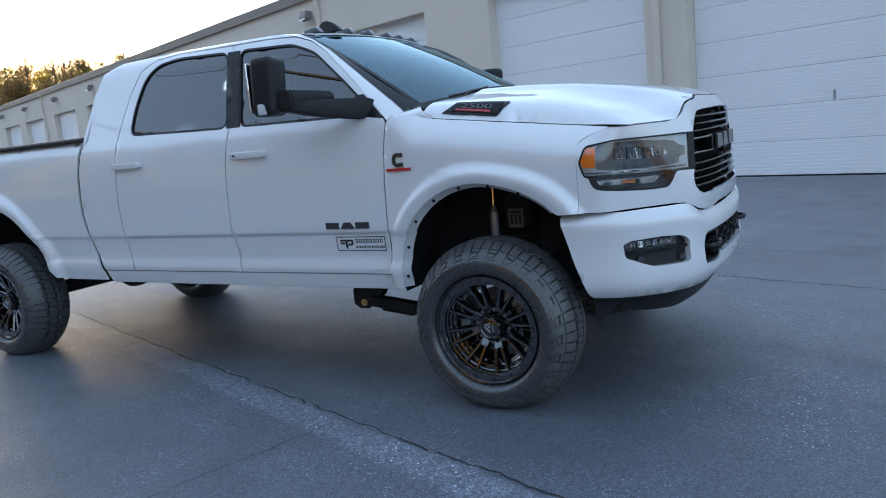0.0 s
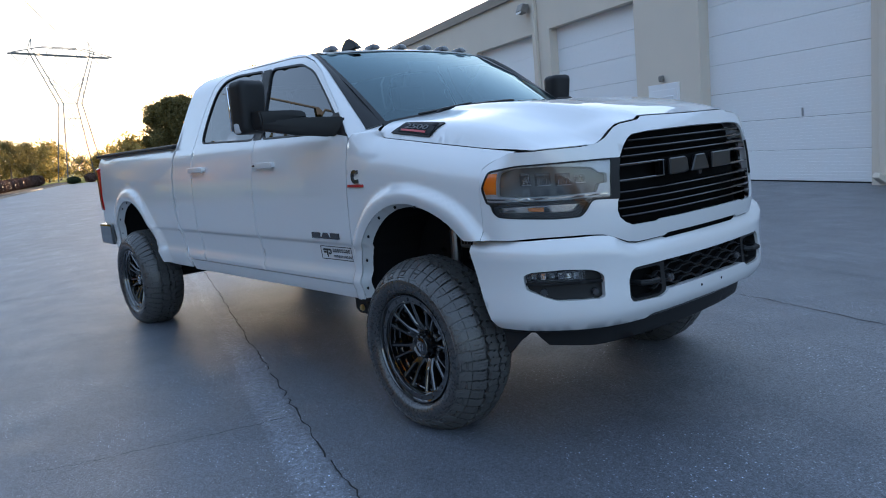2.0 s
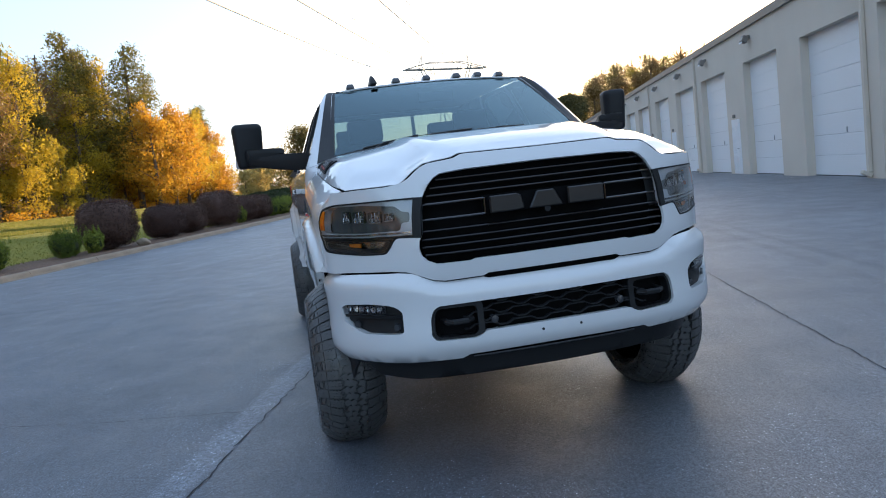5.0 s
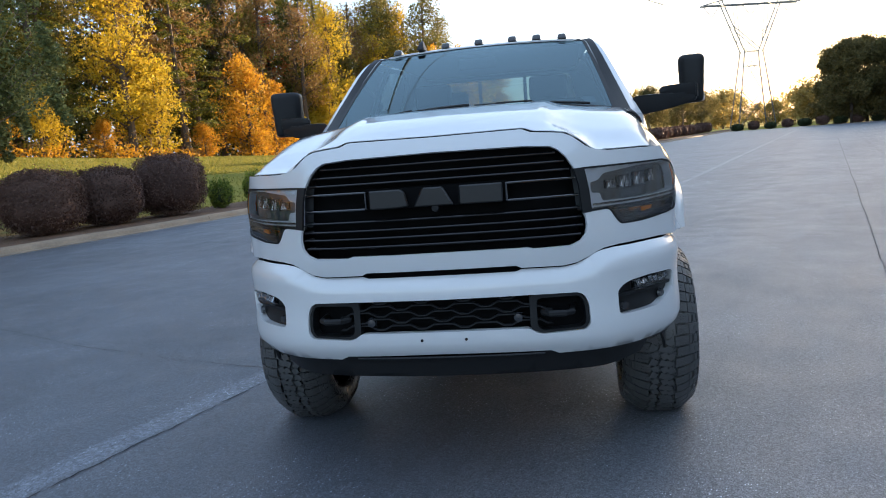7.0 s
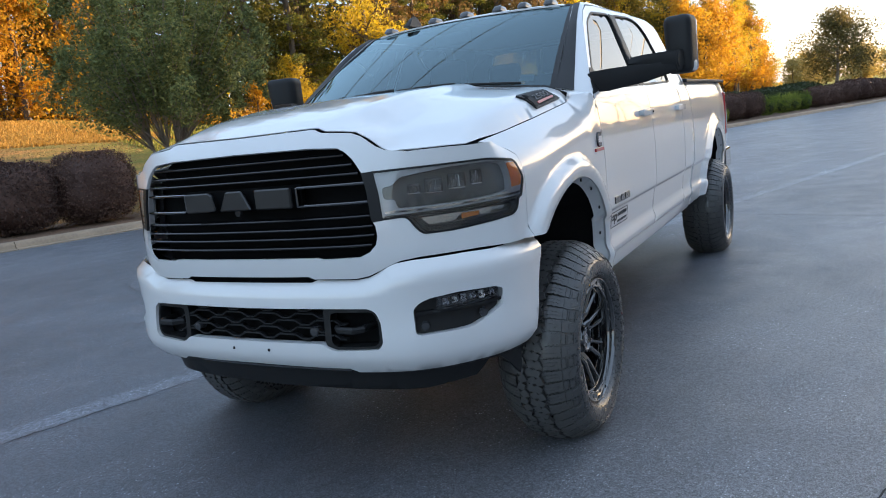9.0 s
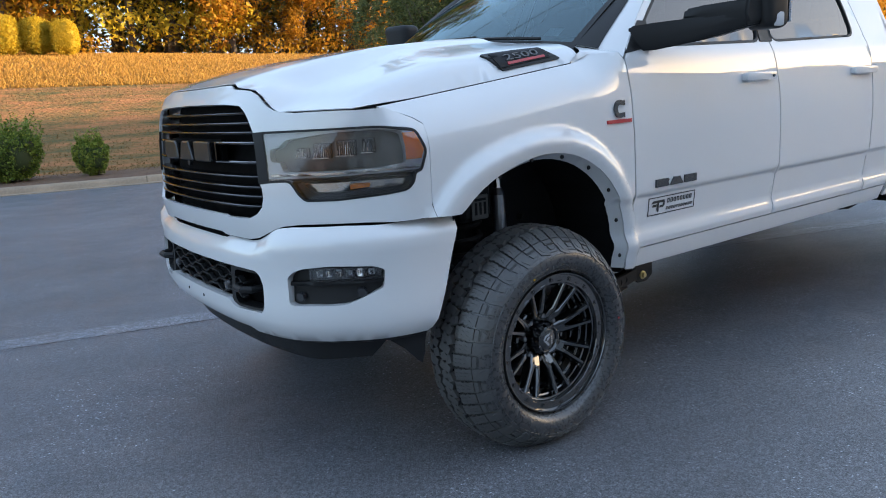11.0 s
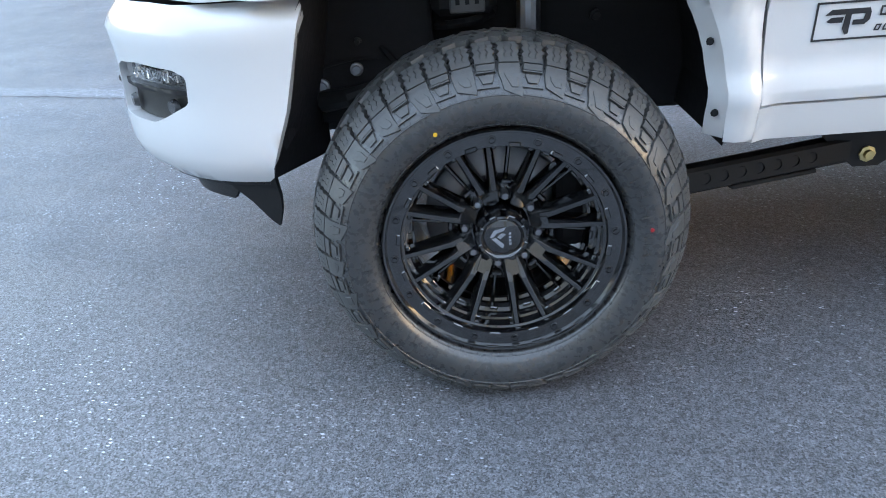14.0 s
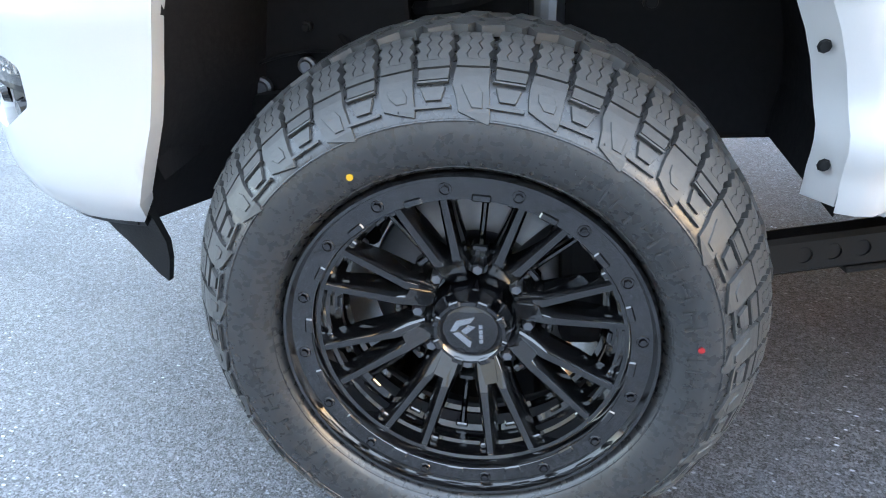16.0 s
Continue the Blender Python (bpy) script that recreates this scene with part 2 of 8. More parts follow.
BRASS = plain("yellow_zinc", (0.62, 0.50, 0.24), 0.35, metal=1.0, vary=0.15)
SILVER = plain("satin_silver_plastic", (0.50, 0.51, 0.53), 0.32, vary=0.06)
AMBER = plain("amber_reflector", (0.95, 0.27, 0.02), 0.25, coat=0.5, vary=0.1)
RED = plain("red_badge", (0.45, 0.02, 0.025), 0.3, coat=0.5, vary=0.1)
YELLOW = plain("yellow_paint", (0.80, 0.46, 0.03), 0.4, vary=0.05)
VOID = plain("deep_black_plastic", (0.005, 0.005, 0.0055), 0.8, vary=0.2, spec=0.08)
SLAT = plain("black_slat", (0.006, 0.006, 0.007), 0.14, vary=0.1, spec=0.6)
PLATE = plain("grey_powder_coat", (0.11, 0.112, 0.115), 0.5, vary=0.1)
BEZEL = plain("lamp_bezel_silver", (0.60, 0.61, 0.64), 0.22, vary=0.05)
TAIL = plain("tail_light_red", (0.35, 0.012, 0.012), 0.1, coat=1.0, vary=0.1)
GRILLEBADGE = plain("black_grille_badge", (0.007, 0.0075, 0.0085), 0.3, coat=0.3, vary=0.1, spec=0.5)
BADGE = plain("dark_badge", (0.03, 0.031, 0.034), 0.25, coat=0.5, vary=0.1)
DECAL = plain("black_decal", (0.02, 0.02, 0.022), 0.5, vary=0.1)
GLASS = tinted("windscreen_glass", (0.34, 0.45, 0.47), ior=2.05, sheen=(0.62, 0.84, 0.92))
DARKGLASS = tinted("privacy_glass", (0.08, 0.088, 0.092), ior=1.95)
LENS = tinted("lamp_lens", (0.94, 0.95, 0.96), ior=1.75)
LAMPMIRROR = plain("lamp_mirror", (0.55, 0.53, 0.51), 0.20, metal=1.0, vary=0.1)
LAMPGREY = plain("lamp_housing_grey", (0.12, 0.126, 0.132), 0.35, vary=0.1)
TRIM = plain("cabin_trim", (0.05, 0.05, 0.052), 0.7, vary=0.2)
STUCCO = plain("building_stucco", (0.67, 0.60, 0.505), 0.9, vary=0.08, scale=90, bump=0.002, big=0.5)
FASCIA = plain("eave_metal", (0.20, 0.185, 0.165), 0.5, vary=0.1)
DOORPAINT = plain("white_steel_door", (0.80, 0.81, 0.82), 0.5, vary=0.03, scale=20, big=0.7)
CONCRETE = plain("concrete", (0.29, 0.22, 0.155), 0.9, vary=0.25, scale=25, bump=0.003, big=2)
BARK = plain("bark", (0.10, 0.075, 0.055), 0.95, vary=0.35, scale=12, bump=0.02)
PALEBARK = plain("pale_bark", (0.22, 0.175, 0.135), 0.9, vary=0.3, scale=10, bump=0.01)
MULCH = plain("mulch", (0.13, 0.075, 0.045), 0.95, vary=0.5, scale=30, bump=0.03)
GALV = plain("galvanised_steel", (0.15, 0.155, 0.16), 0.7, metal=0.0, vary=0.1)
ASPHALT, LAWN = asphalt_material(), grass_material()
CRACK = plain("crack_filler", (0.018, 0.018, 0.019), 0.8, vary=0.4, scale=40)
L_ORANGE = leafy("orange_leaves", ((0.30, 0.13, 0.014), (0.52, 0.27, 0.022), (0.58, 0.38, 0.045)), 0.5)
L_YELLOW = leafy("yellow_leaves", ((0.28, 0.20, 0.02), (0.55, 0.40, 0.03), (0.38, 0.33, 0.05)), 0.5)
L_GREEN = leafy("green_leaves", ((0.07, 0.075, 0.02), (0.15, 0.135, 0.03), (0.29, 0.225, 0.04)), 0.42)
L_RUST = leafy("rust_leaves", ((0.18, 0.09, 0.035), (0.28, 0.17, 0.06), (0.22, 0.18, 0.07)))
L_RED = leafy("red_leaves", ((0.32, 0.05, 0.02), (0.42, 0.12, 0.03), (0.30, 0.10, 0.03)))
L_CRAPE = leafy("blue_green_leaves", ((0.05, 0.078, 0.034), (0.17, 0.19, 0.065), (0.32, 0.31, 0.085)), 0.25)
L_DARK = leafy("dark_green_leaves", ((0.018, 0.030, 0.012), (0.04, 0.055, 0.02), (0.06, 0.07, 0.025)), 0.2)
L_PURPLE = leafy("purple_leaves", ((0.048, 0.030, 0.026), (0.110, 0.062, 0.050), (0.20, 0.115, 0.078)), 0.2)
for glossy_ in (GLOSS, WHEELBLACK):
    glossy_.node_tree.nodes["Principled BSDF"].inputs["Coat IOR"].default_value = 1.75
PAINT.node_tree.nodes["Principled BSDF"].inputs["Coat IOR"].default_value = 1.7
PAINT.node_tree.nodes["Principled BSDF"].inputs["Coat Roughness"].default_value = 0.018
L_PINE = leafy("pine_needles", ((0.035, 0.052, 0.016), (0.11, 0.12, 0.024), (0.30, 0.27, 0.035)), 0.4)
L_OLIVE = leafy("olive_leaves", ((0.065, 0.064, 0.024), (0.14, 0.118, 0.042), (0.26, 0.185, 0.060)), 0.45)
# far gold leaves, distance haze mixed into their tones
L_HAZEGOLD = leafy("pale_gold_leaves", ((0.30, 0.22, 0.07), (0.44, 0.33, 0.11), (0.30, 0.27, 0.11)), 0.4)
# dry grass of the crest, low sunlight put into its brighter tones
L_SUNSTRAW = leafy("gold_grass", ((0.28, 0.15, 0.04), (0.42, 0.24, 0.055), (0.46, 0.30, 0.07)), 0.35)
L_STRAW = leafy("dry_grass", ((0.19, 0.125, 0.05), (0.25, 0.15, 0.062), (0.22, 0.16, 0.06)), 0.3)
L_BLADE = leafy("grass_blades", ((0.11, 0.14, 0.03), (0.21, 0.21, 0.042), (0.34, 0.28, 0.06)), 0.4)
L_LIME = leafy("bright_green_leaves", ((0.05, 0.085, 0.018), (0.16, 0.22, 0.03), (0.44, 0.43, 0.08)), 0.3)


# ---- mesh helpers ----
def link(name, mesh, material, parent, label=""):
    ob = new(name, mesh)
    if material:
        mesh.materials.append(material)
    if parent is not None:
        ob.parent = parent
    if label:
        ob["label"] = label
    return ob


def part(name, bm, material, parent, label="", smooth=None):
    """Links a bmesh as one mesh object; smooth: edges under this angle in degrees are shaded smooth."""
    if smooth is not None:
        for fc in bm.faces:
            fc.smooth = True
        for e in bm.edges:
            e.smooth = not (len(e.link_faces) == 2 and e.calc_face_angle(0) > radians(smooth))
    mesh = bpy.data.meshes.new(name)
    bm.to_mesh(mesh)
    bm.free()
    return link(name, mesh, material, parent, label)


def thing(name, label, category, at=None, group="", kind=""):
    ob = new(name)
    ob.empty_display_size = 0.1
    if at is not None:
        ob.matrix_world = at
    return tagged(ob, label, category, group, kind)


def box(bm, size, m, bevel=0.0, segs=1):
    """A box of that size about the pose m, its edges bevelled."""
    made = bmesh.ops.create_cube(bm, size=1, matrix=m @ Matrix.Diagonal((*size, 1)))
    if bevel:
        edges = {e for v in made["verts"] for e in v.link_edges}
        bmesh.ops.bevel(bm, geom=list(edges), offset=bevel, segments=segs, affect="EDGES", profile=0.6)
    return bm


def boxed(size, m, bevel=0.0, segs=1):
    return box(bmesh.new(), size, m, bevel, segs)


def turned(bm, profile, m, n=48, close=False):
    """A lathe: rows of (radius, height) about the local z of m."""
    rings = []
    for r, h in profile:
        rings.append([bm.verts.new(m @ Vector((r * math.cos(a), r * math.sin(a), h))) for a in (math.tau * k / n for k in range(n))] if r > 1e-6
                     else [bm.verts.new(m @ Vector((0, 0, h)))])
    for a, b in zip(rings, rings[1:] + (rings[:1] if close else [])):
        for k in range(n):
            j = (k + 1) % n
            if len(a) == 1 and len(b) == 1:
                continue
            if len(a) == 1:
                bm.faces.new((a[0], b[j], b[k]))
            elif len(b) == 1:
                bm.faces.new((a[k], a[j], b[0]))
            else:
                bm.faces.new((a[k], a[j], b[j], b[k]))
    return bm


def tube(bm, pts, radii, n=8, cap=True):
    """A round bar along points, with a radius at each."""
    pts = [Vector(p) for p in pts]
    if isinstance(radii, (int, float)):
        radii = [radii] * len(pts)
    rings, side = [], None
    for i, (p, r) in enumerate(zip(pts, radii)):
        ahead = (pts[min(i + 1, len(pts) - 1)] - pts[max(i - 1, 0)]).normalized()
        if side is None:
            side = ahead.orthogonal().normalized()
        side = (side - ahead * side.dot(ahead)).normalized()
        up = ahead.cross(side)
        rings.append([bm.verts.new(p + r * (math.cos(a) * side + math.sin(a) * up)) for a in (math.tau * k / n for k in range(n))])
    for a, b in zip(rings, rings[1:]):
        for k in range(n):
            bm.faces.new((a[k], a[(k + 1) % n], b[(k + 1) % n], b[k]))
    if cap:
        bm.faces.new(rings[0][::-1])
        bm.faces.new(rings[-1])
    return bm


def slab(bm, loop, thick, m):
    """A flat polygon in the local xy of m, given that thickness along local z."""
    lo = [bm.verts.new(m @ Vector((x, y, 0))) for x, y in loop]
    hi = [bm.verts.new(m @ Vector((x, y, thick))) for x, y in loop]
    bm.faces.new(lo[::-1])
    bm.faces.new(hi)
    for k in range(len(loop)):
        j = (k + 1) % len(loop)
        bm.faces.new((lo[k], lo[j], hi[j], hi[k]))
    return bm


def quads(name, v, f, material, parent=None, label=""):
    mesh = bpy.data.meshes.new(name)
    mesh.from_pydata(v.tolist() if hasattr(v, "tolist") else v, [], f.tolist() if hasattr(f, "tolist") else f)
    return link(name, mesh, material, parent, label)


# ---- ground, lot and kerb ----
KERB = 21.4


def smooth(a, b, v):
    t = min(max((v - a) / (b - a), 0.0), 1.0)
    return t * t * (3 - 2 * t)


def lie(s, d):
    """Height of the land: flat lot, a lawn that climbs beyond the kerb, more so towards the lot's near end."""
    crest = float(np.interp(s, (-45, -16, 11, 17, 32, 56, 100), (6.4, 5.55, 4.3, 3.5, 2.45, 1.45, 1.35)))
    rise = 0.12 + crest * smooth(24.0, 62.0, d) if d > KERB + 0.1 else -0.03
    if d < 0:
        rise = -0.03
    return rise + (3.0 * smooth(70, 200, d) + 1.5 * smooth(200, 500, s))


ss = [-900, -500, -300, -200, -140, -100, -80] + list(range(-64, 140, 4)) + [150, 170, 200, 240, 300, 400, 600, 900, 1400]
ds = [-900, -400, -200, -100, -50, -20, -1, 5, 15, 21.45, 21.55, 22, 23, 24, 25, 26, 28, 30] + list(range(33, 76, 3)) + [85, 100, 130, 200, 300, 500, 900]
gv = [(s, d, lie(s, d) + (0.05 * noise.noise((s * 0.1, d * 0.1, 0)) if d > 24 else 0)) for s in ss for d in ds]
gf = [(i * len(ds) + j, (i + 1) * len(ds) + j, (i + 1) * len(ds) + j + 1, i * len(ds) + j + 1) for i in range(len(ss) - 1) for j in range(len(ds) - 1)]
ground = quads("ground", gv, gf, LAWN)
ground.matrix_world = LOT
for p in ground.data.polygons:
    p.use_smooth = True
tagged(ground, "mown autumn lawn of yellowing grass climbing to the woods", "grass", kind="structure")

av = [(s, d, 0.0) for s in range(-60, 115, 6) for d in (-0.3, 4, 8, 12, 16, KERB)]
af = [(i * 6 + j, (i + 1) * 6 + j, (i + 1) * 6 + j + 1, i * 6 + j + 1) for i in range(29) for j in range(5)]
road = quads("road", av, af, ASPHALT)
road.matrix_world = LOT
tagged(road, "dark sealed asphalt lot with pale aggregate, worn bands and cracks", "asphalt", kind="structure")


def crack(points, width, seed):
    """A crack in the asphalt: a ragged dark ribbon lying a hair above it."""
    rnd = random.Random(seed)
    v, f = [], []
    path = []
    for (s0, d0), (s1, d1) in zip(points, points[1:]):
        n = max(2, int(math.hypot(s1 - s0, d1 - d0) / 0.05))
        for k in range(n):
            q = k / n
            path.append((s0 + (s1 - s0) * q, d0 + (d1 - d0) * q))
    path.append(points[-1])
    drift = 0.0
    for i, (s, d) in enumerate(path):
        a, b = path[max(i - 1, 0)], path[min(i + 1, len(path) - 1)]
        t = Vector((b[0] - a[0], b[1] - a[1])).normalized()
        nn = Vector((-t.y, t.x))
        drift = drift * 0.93 + rnd.uniform(-0.004, 0.004)
        w = width * rnd.uniform(0.4, 1.3)
        c = Vector((s, d)) + nn * (drift + rnd.uniform(-0.010, 0.010))
        v += [(*(c + nn * w), 0.004), (*(c - nn * w), 0.004)]
        if i and rnd.random() > 0.06:
            k = 2 * i
            f.append((k - 2, k - 1, k + 1, k))
    ob = quads("crack", v, f, CRACK, road)
    ob.visible_shadow = True
    return ob


crack([(-9, 10.74), (-2.6, 10.77), (-1.5, 10.80), (20, 10.80), (60, 10.78)], 0.0042, 1)
crack([(-9, 7.22), (20, 7.22), (70, 7.3)], 0.005, 2)
crack([(5.1, 21), (5.05, 10.7), (5.1, 7.2), (5.3, 1)], 0.004, 3)
crack([(-0.87, 10.82), (-0.87, 11.8), (-0.75, 13.2), (-0.4, 15)], 0.0025, 4)
crack([(10.4, 10.4), (12, 8.5), (15, 7.3)], 0.004, 5)
crack([(17, 21), (17.2, 2)], 0.004, 6)
crack([(30, 21), (30.2, 2)], 0.004, 7)


def kerb_bm(length):
    """A length of rounded concrete kerb with its gutter lip."""
    bm = bmesh.new()
    prof = [(KERB - 0.16, -0.02), (KERB - 0.16, 0.012), (KERB - 0.02, 0.02), (KERB + 0.01, 0.09), (KERB + 0.04, 0.125), (KERB + 0.08, 0.135), (KERB + 0.22, 0.135), (KERB + 0.22, -0.02)]
    ends = [[bm.verts.new((s, d, z)) for d, z in prof] for s in (0.006, length - 0.006)]
    for k in range(len(prof)):
        j = (k + 1) % len(prof)
        bm.faces.new((ends[0][k], ends[1][k], ends[1][j], ends[0][j]))
    bm.faces.new(ends[0][::-1])
    bm.faces.new(ends[1])
    return bm


kerb = thing("kerb", "weathered concrete kerb stones edging the lawn", "kerb", LOT, kind="structure")
k0 = part("kerb_stone", kerb_bm(3.0), CONCRETE, kerb)
for i in range(60):
    o = k0 if i == 0 else k0.copy()
    if i:
        scene.collection.objects.link(o)
    o.location = (-45 + 3 * i, random.uniform(-0.012, 0.012), random.uniform(-0.006, 0.006))
bed_v = [(s, d + 0.25 * math.sin(s * 0.5) * (d > 23), max(lie(s, d), 0.12) + 0.012 + 0.02 * noise.noise((s, d, 3))) for s in range(-45, 136) for d in (21.6, 22.2, 23.0, 24.2)]
bed_f = [(i * 4 + j, (i + 1) * 4 + j, (i + 1) * 4 + j + 1, i * 4 + j + 1) for i in range(180) for j in range(3)]
bed = quads("mulch_bed", bed_v, bed_f, MULCH)
bed.matrix_world = LOT
tagged(bed, "strip of brown mulch and dry leaves behind the kerb", "mulch", kind="structure")

# ---- storage building ----
EAVE, HEAD, DEEP = 5.75, 4.28, 0.28
DOORS = [(-0.85, 3.16), (4.03, 8.02), (10.2, 14.07), (15.05, 18.95), (21.0, 24.6), (27.1, 31.0), (32.6, 36.5), (38.4, 42.3), (44.6, 48.5), (50.0, 53.9), (56.0, 59.9), (61.4, 65.3),
         (67.5, 71.4), (73.0, 76.9), (79.0, 82.9), (84.5, 88.4), (90.5, 94.4), (96.0, 99.9), (102.0, 105.9)]
SIDEDOORS = [9.22, 26.0, 37.5, 43.5, 55.0, 66.4, 78.0, 89.5]
ENDS = (-9.0, 108.5)
wall = thing("wall_north", "beige stucco storage building wall with white roll-up doors", "wall", LOT, kind="structure")


def slice_wall(s0, s1, z0, z1, name="wall_panel"):
    return part(name, boxed((s1 - s0, 0.3, z1 - z0), pose((s0 + s1) / 2, -0.15, (z0 + z1) / 2)), STUCCO, wall)


edge = ENDS[0]
for a, b in DOORS:
    slice_wall(edge, a, -0.1, EAVE - 0.2)
    slice_wall(a, b, HEAD, EAVE - 0.2)
    edge = b
slice_wall(edge, ENDS[1], -0.1, EAVE - 0.2)
shell = part("building_body", boxed((ENDS[1] - ENDS[0], 11.5, EAVE - 0.3), pose(sum(ENDS) / 2, -6.15, (EAVE - 0.3) / 2)), STUCCO, wall)
bm = bmesh.new()
slab(bm, [(-0.02, EAVE - 0.26), (0.10, EAVE - 0.26), (0.12, EAVE), (0.0, EAVE + 0.06), (-12.5, EAVE + 0.75), (-12.5, EAVE + 0.4), (-0.02, EAVE - 0.1)], ENDS[1] - ENDS[0] + 0.4, pose(ENDS[0] - 0.2, 0, 0, 90, 0, 90))
part("roof_eave", bm, FASCIA, wall, "dark bronze metal eave")


def garage_door(width):
    """A sectional door: seven ribbed panels, each its own slat, in a recessed opening."""
    g = thing("garage_door", "white ribbed steel sectional garage door, closed", "garage door", group="storage unit doors", kind="structure")
    h = HEAD / 7
    bm = bmesh.new()
    box(bm, (width, 0.04, h - 0.006), pose(0, -DEEP, h / 2), 0.005)
    for k in range(9):
        box(bm, (width - 0.02, 0.005, h / 16), pose(0, -DEEP + 0.0205, h * (k + 1) / 10), 0.001)
    p0 = part("door_panel", bm, DOORPAINT, g)
    for k in range(1, 7):
        o = p0.copy()
        scene.collection.objects.link(o)
        o.location = (0, 0, h * k)
    part("weather_strip", boxed((width, 0.05, 0.03), pose(0, -DEEP + 0.01, 0.012), 0.008), BLACK, g)
    part("backing", boxed((width + 0.1, 0.03, HEAD + 0.1), pose(0, -DEEP - 0.035, HEAD / 2)), BLACK, g)
    part("door_handle", boxed((0.03, 0.03, 0.16), pose(-width * 0.1, -DEEP + 0.04, 1.32), 0.006), STEEL, g, "small grey handle")
    return g


def wall_lamp():
    g = thing("wall_lamp", "grey floodlight with a white lens on the building wall", "lamp", group="wall floodlights")
    part("bracket", boxed((0.12, 0.10, 0.12), pose(0, 0.05, 0.08), 0.01), FASCIA, g)
    part("housing", boxed((0.34, 0.22, 0.24), pose(0, 0.20, 0, 25, 0, 0), 0.03, 2), FASCIA, g)
    part("lens", boxed((0.28, 0.02, 0.18), pose(0, 0.305, -0.055, 25, 0, 0), 0.005), DOORPAINT, g, "white lens")
    return g


def side_door():
    g = thing("side_door", "white six-panel steel door with a lever handle", "door", group="side doors", kind="structure")
    part("door_leaf", boxed((0.92, 0.05, 2.05), pose(0, 0.01, 1.04), 0.004), DOORPAINT, g)
    for x in (-0.21, 0.21):
        for z, h in ((0.42, 0.6), (1.12, 0.55), (1.72, 0.36)):
            bm = bmesh.new()
            for dx, dz, w, hh in ((0, h / 2, 0.30, 0.03), (0, -h / 2, 0.30, 0.03), (0.15, 0, 0.03, h), (-0.15, 0, 0.03, h)):
                box(bm, (w, 0.02, hh), pose(x + dx, 0.04, z + dz), 0.006)
            part("door_moulding", bm, DOORPAINT, g)
    part("door_frame", boxed((1.06, 0.04, 2.2), pose(0, 0.0, 1.10), 0.004), DOORPAINT, g)
    part("door_handle", tube(bmesh.new(), [(-0.38, 0.04, 1.02), (-0.38, 0.09, 1.02), (-0.26, 0.09, 1.02)], 0.012), STEEL, g, "steel lever handle")
    part("door_lamp", boxed((0.12, 0.10, 0.14), pose(0, 0.06, 2.32), 0.02), FASCIA, g, "small bronze door lamp")
    return g


def downpipe():
    g = thing("downpipe", "beige square metal downpipe on the wall", "downpipe", group="downpipes", kind="structure")
    part("pipe", boxed((0.13, 0.10, EAVE - 0.35), pose(0, 0.055, (EAVE - 0.2) / 2 + 0.1), 0.012), STUCCO, g)
    part("outlet", boxed((0.13, 0.26, 0.10), pose(0, 0.14, 0.13, 30, 0, 0), 0.012), STUCCO, g)
    return g


gd = garage_door(4.0)
for i, (a, b) in enumerate(DOORS):
    m = LOT @ pose((a + b) / 2, 0, 0)
    if i:
        copy_thing(gd, m)
    else:
        gd.matrix_world = m
wl = wall_lamp()
for i, s in enumerate([3.6, 15.18, 23.6, 29.8, 35.0, 41.2, 47.6, 53.6, 60.0, 66, 72, 78, 84, 90, 96]):
    m = LOT @ pose(s, 0, 5.03)
    if i:
        copy_thing(wl, m)
    else:
        wl.matrix_world = m
sd = side_door()
for i, s in enumerate(SIDEDOORS):
    m = LOT @ pose(s, 0.004, 0.02)
    if i:
        copy_thing(sd, m)
    else:
        sd.matrix_world = m
dp = downpipe()
for i, s in enumerate([3.76, 14.75, 31.9, 44.0, 61.0, 78.5, 95.2]):
    m = LOT @ pose(s, 0, 0)
    if i:
        copy_thing(dp, m)
    else:
        dp.matrix_world = m
meter = thing("meter_box", "small grey electric box on the wall", "electric box", LOT @ pose(8.25, 0, 1.5))
part("box", boxed((0.14, 0.09, 0.24), pose(0, 0.045, 0), 0.01), SILVER, meter)
part("conduit", tube(bmesh.new(), [(0, 0.03, -0.1), (0, 0.03, -1.5)], 0.015), SILVER, meter)


def wheelie_bin(m):
    g = thing("rubbish_bin", "black plastic wheeled rubbish bin with a closed lid", "bin", m, group="rubbish bins")
    bm = bmesh.new()
    rows = [(0.22, 0.24, 0.06), (0.27, 0.30, 0.95), (0.29, 0.32, 0.97), (0.29, 0.32, 1.0)]
    rings = [[bm.verts.new((x * a, y * b, z)) for a, b in ((-1, -1), (1, -1), (1, 1), (-1, 1))] for x, y, z in rows]
    for a, b in zip(rings, rings[1:]):
        for k in range(4):
            bm.faces.new((a[k], a[(k + 1) % 4], b[(k + 1) % 4], b[k]))
    bm.faces.new(rings[0][::-1])
    part("body", bm, BLACK, g)
    part("lid", boxed((0.60, 0.68, 0.06), pose(0, 0, 1.03, 3, 0, 0), 0.025, 2), BLACK, g)
    for x in (-0.24, 0.24):
        part("wheel", turned(bmesh.new(), [(0, -0.02), (0.1, -0.02), (0.1, 0.02), (0, 0.02)], pose(x, -0.24, 0.1, 0, 90, 0), 16), RUBBER, g)
    part("label_plate", boxed((0.16, 0.01, 0.16), pose(0, 0.303, 0.72), 0.004), SILVER, g, "pale square sticker")
    return g


wheelie_bin(LOT @ pose(55.0, 1.0, 0, 0, 0, 10))
wheelie_bin(LOT @ pose(88.0, 1.0, 0, 0, 0, -8))


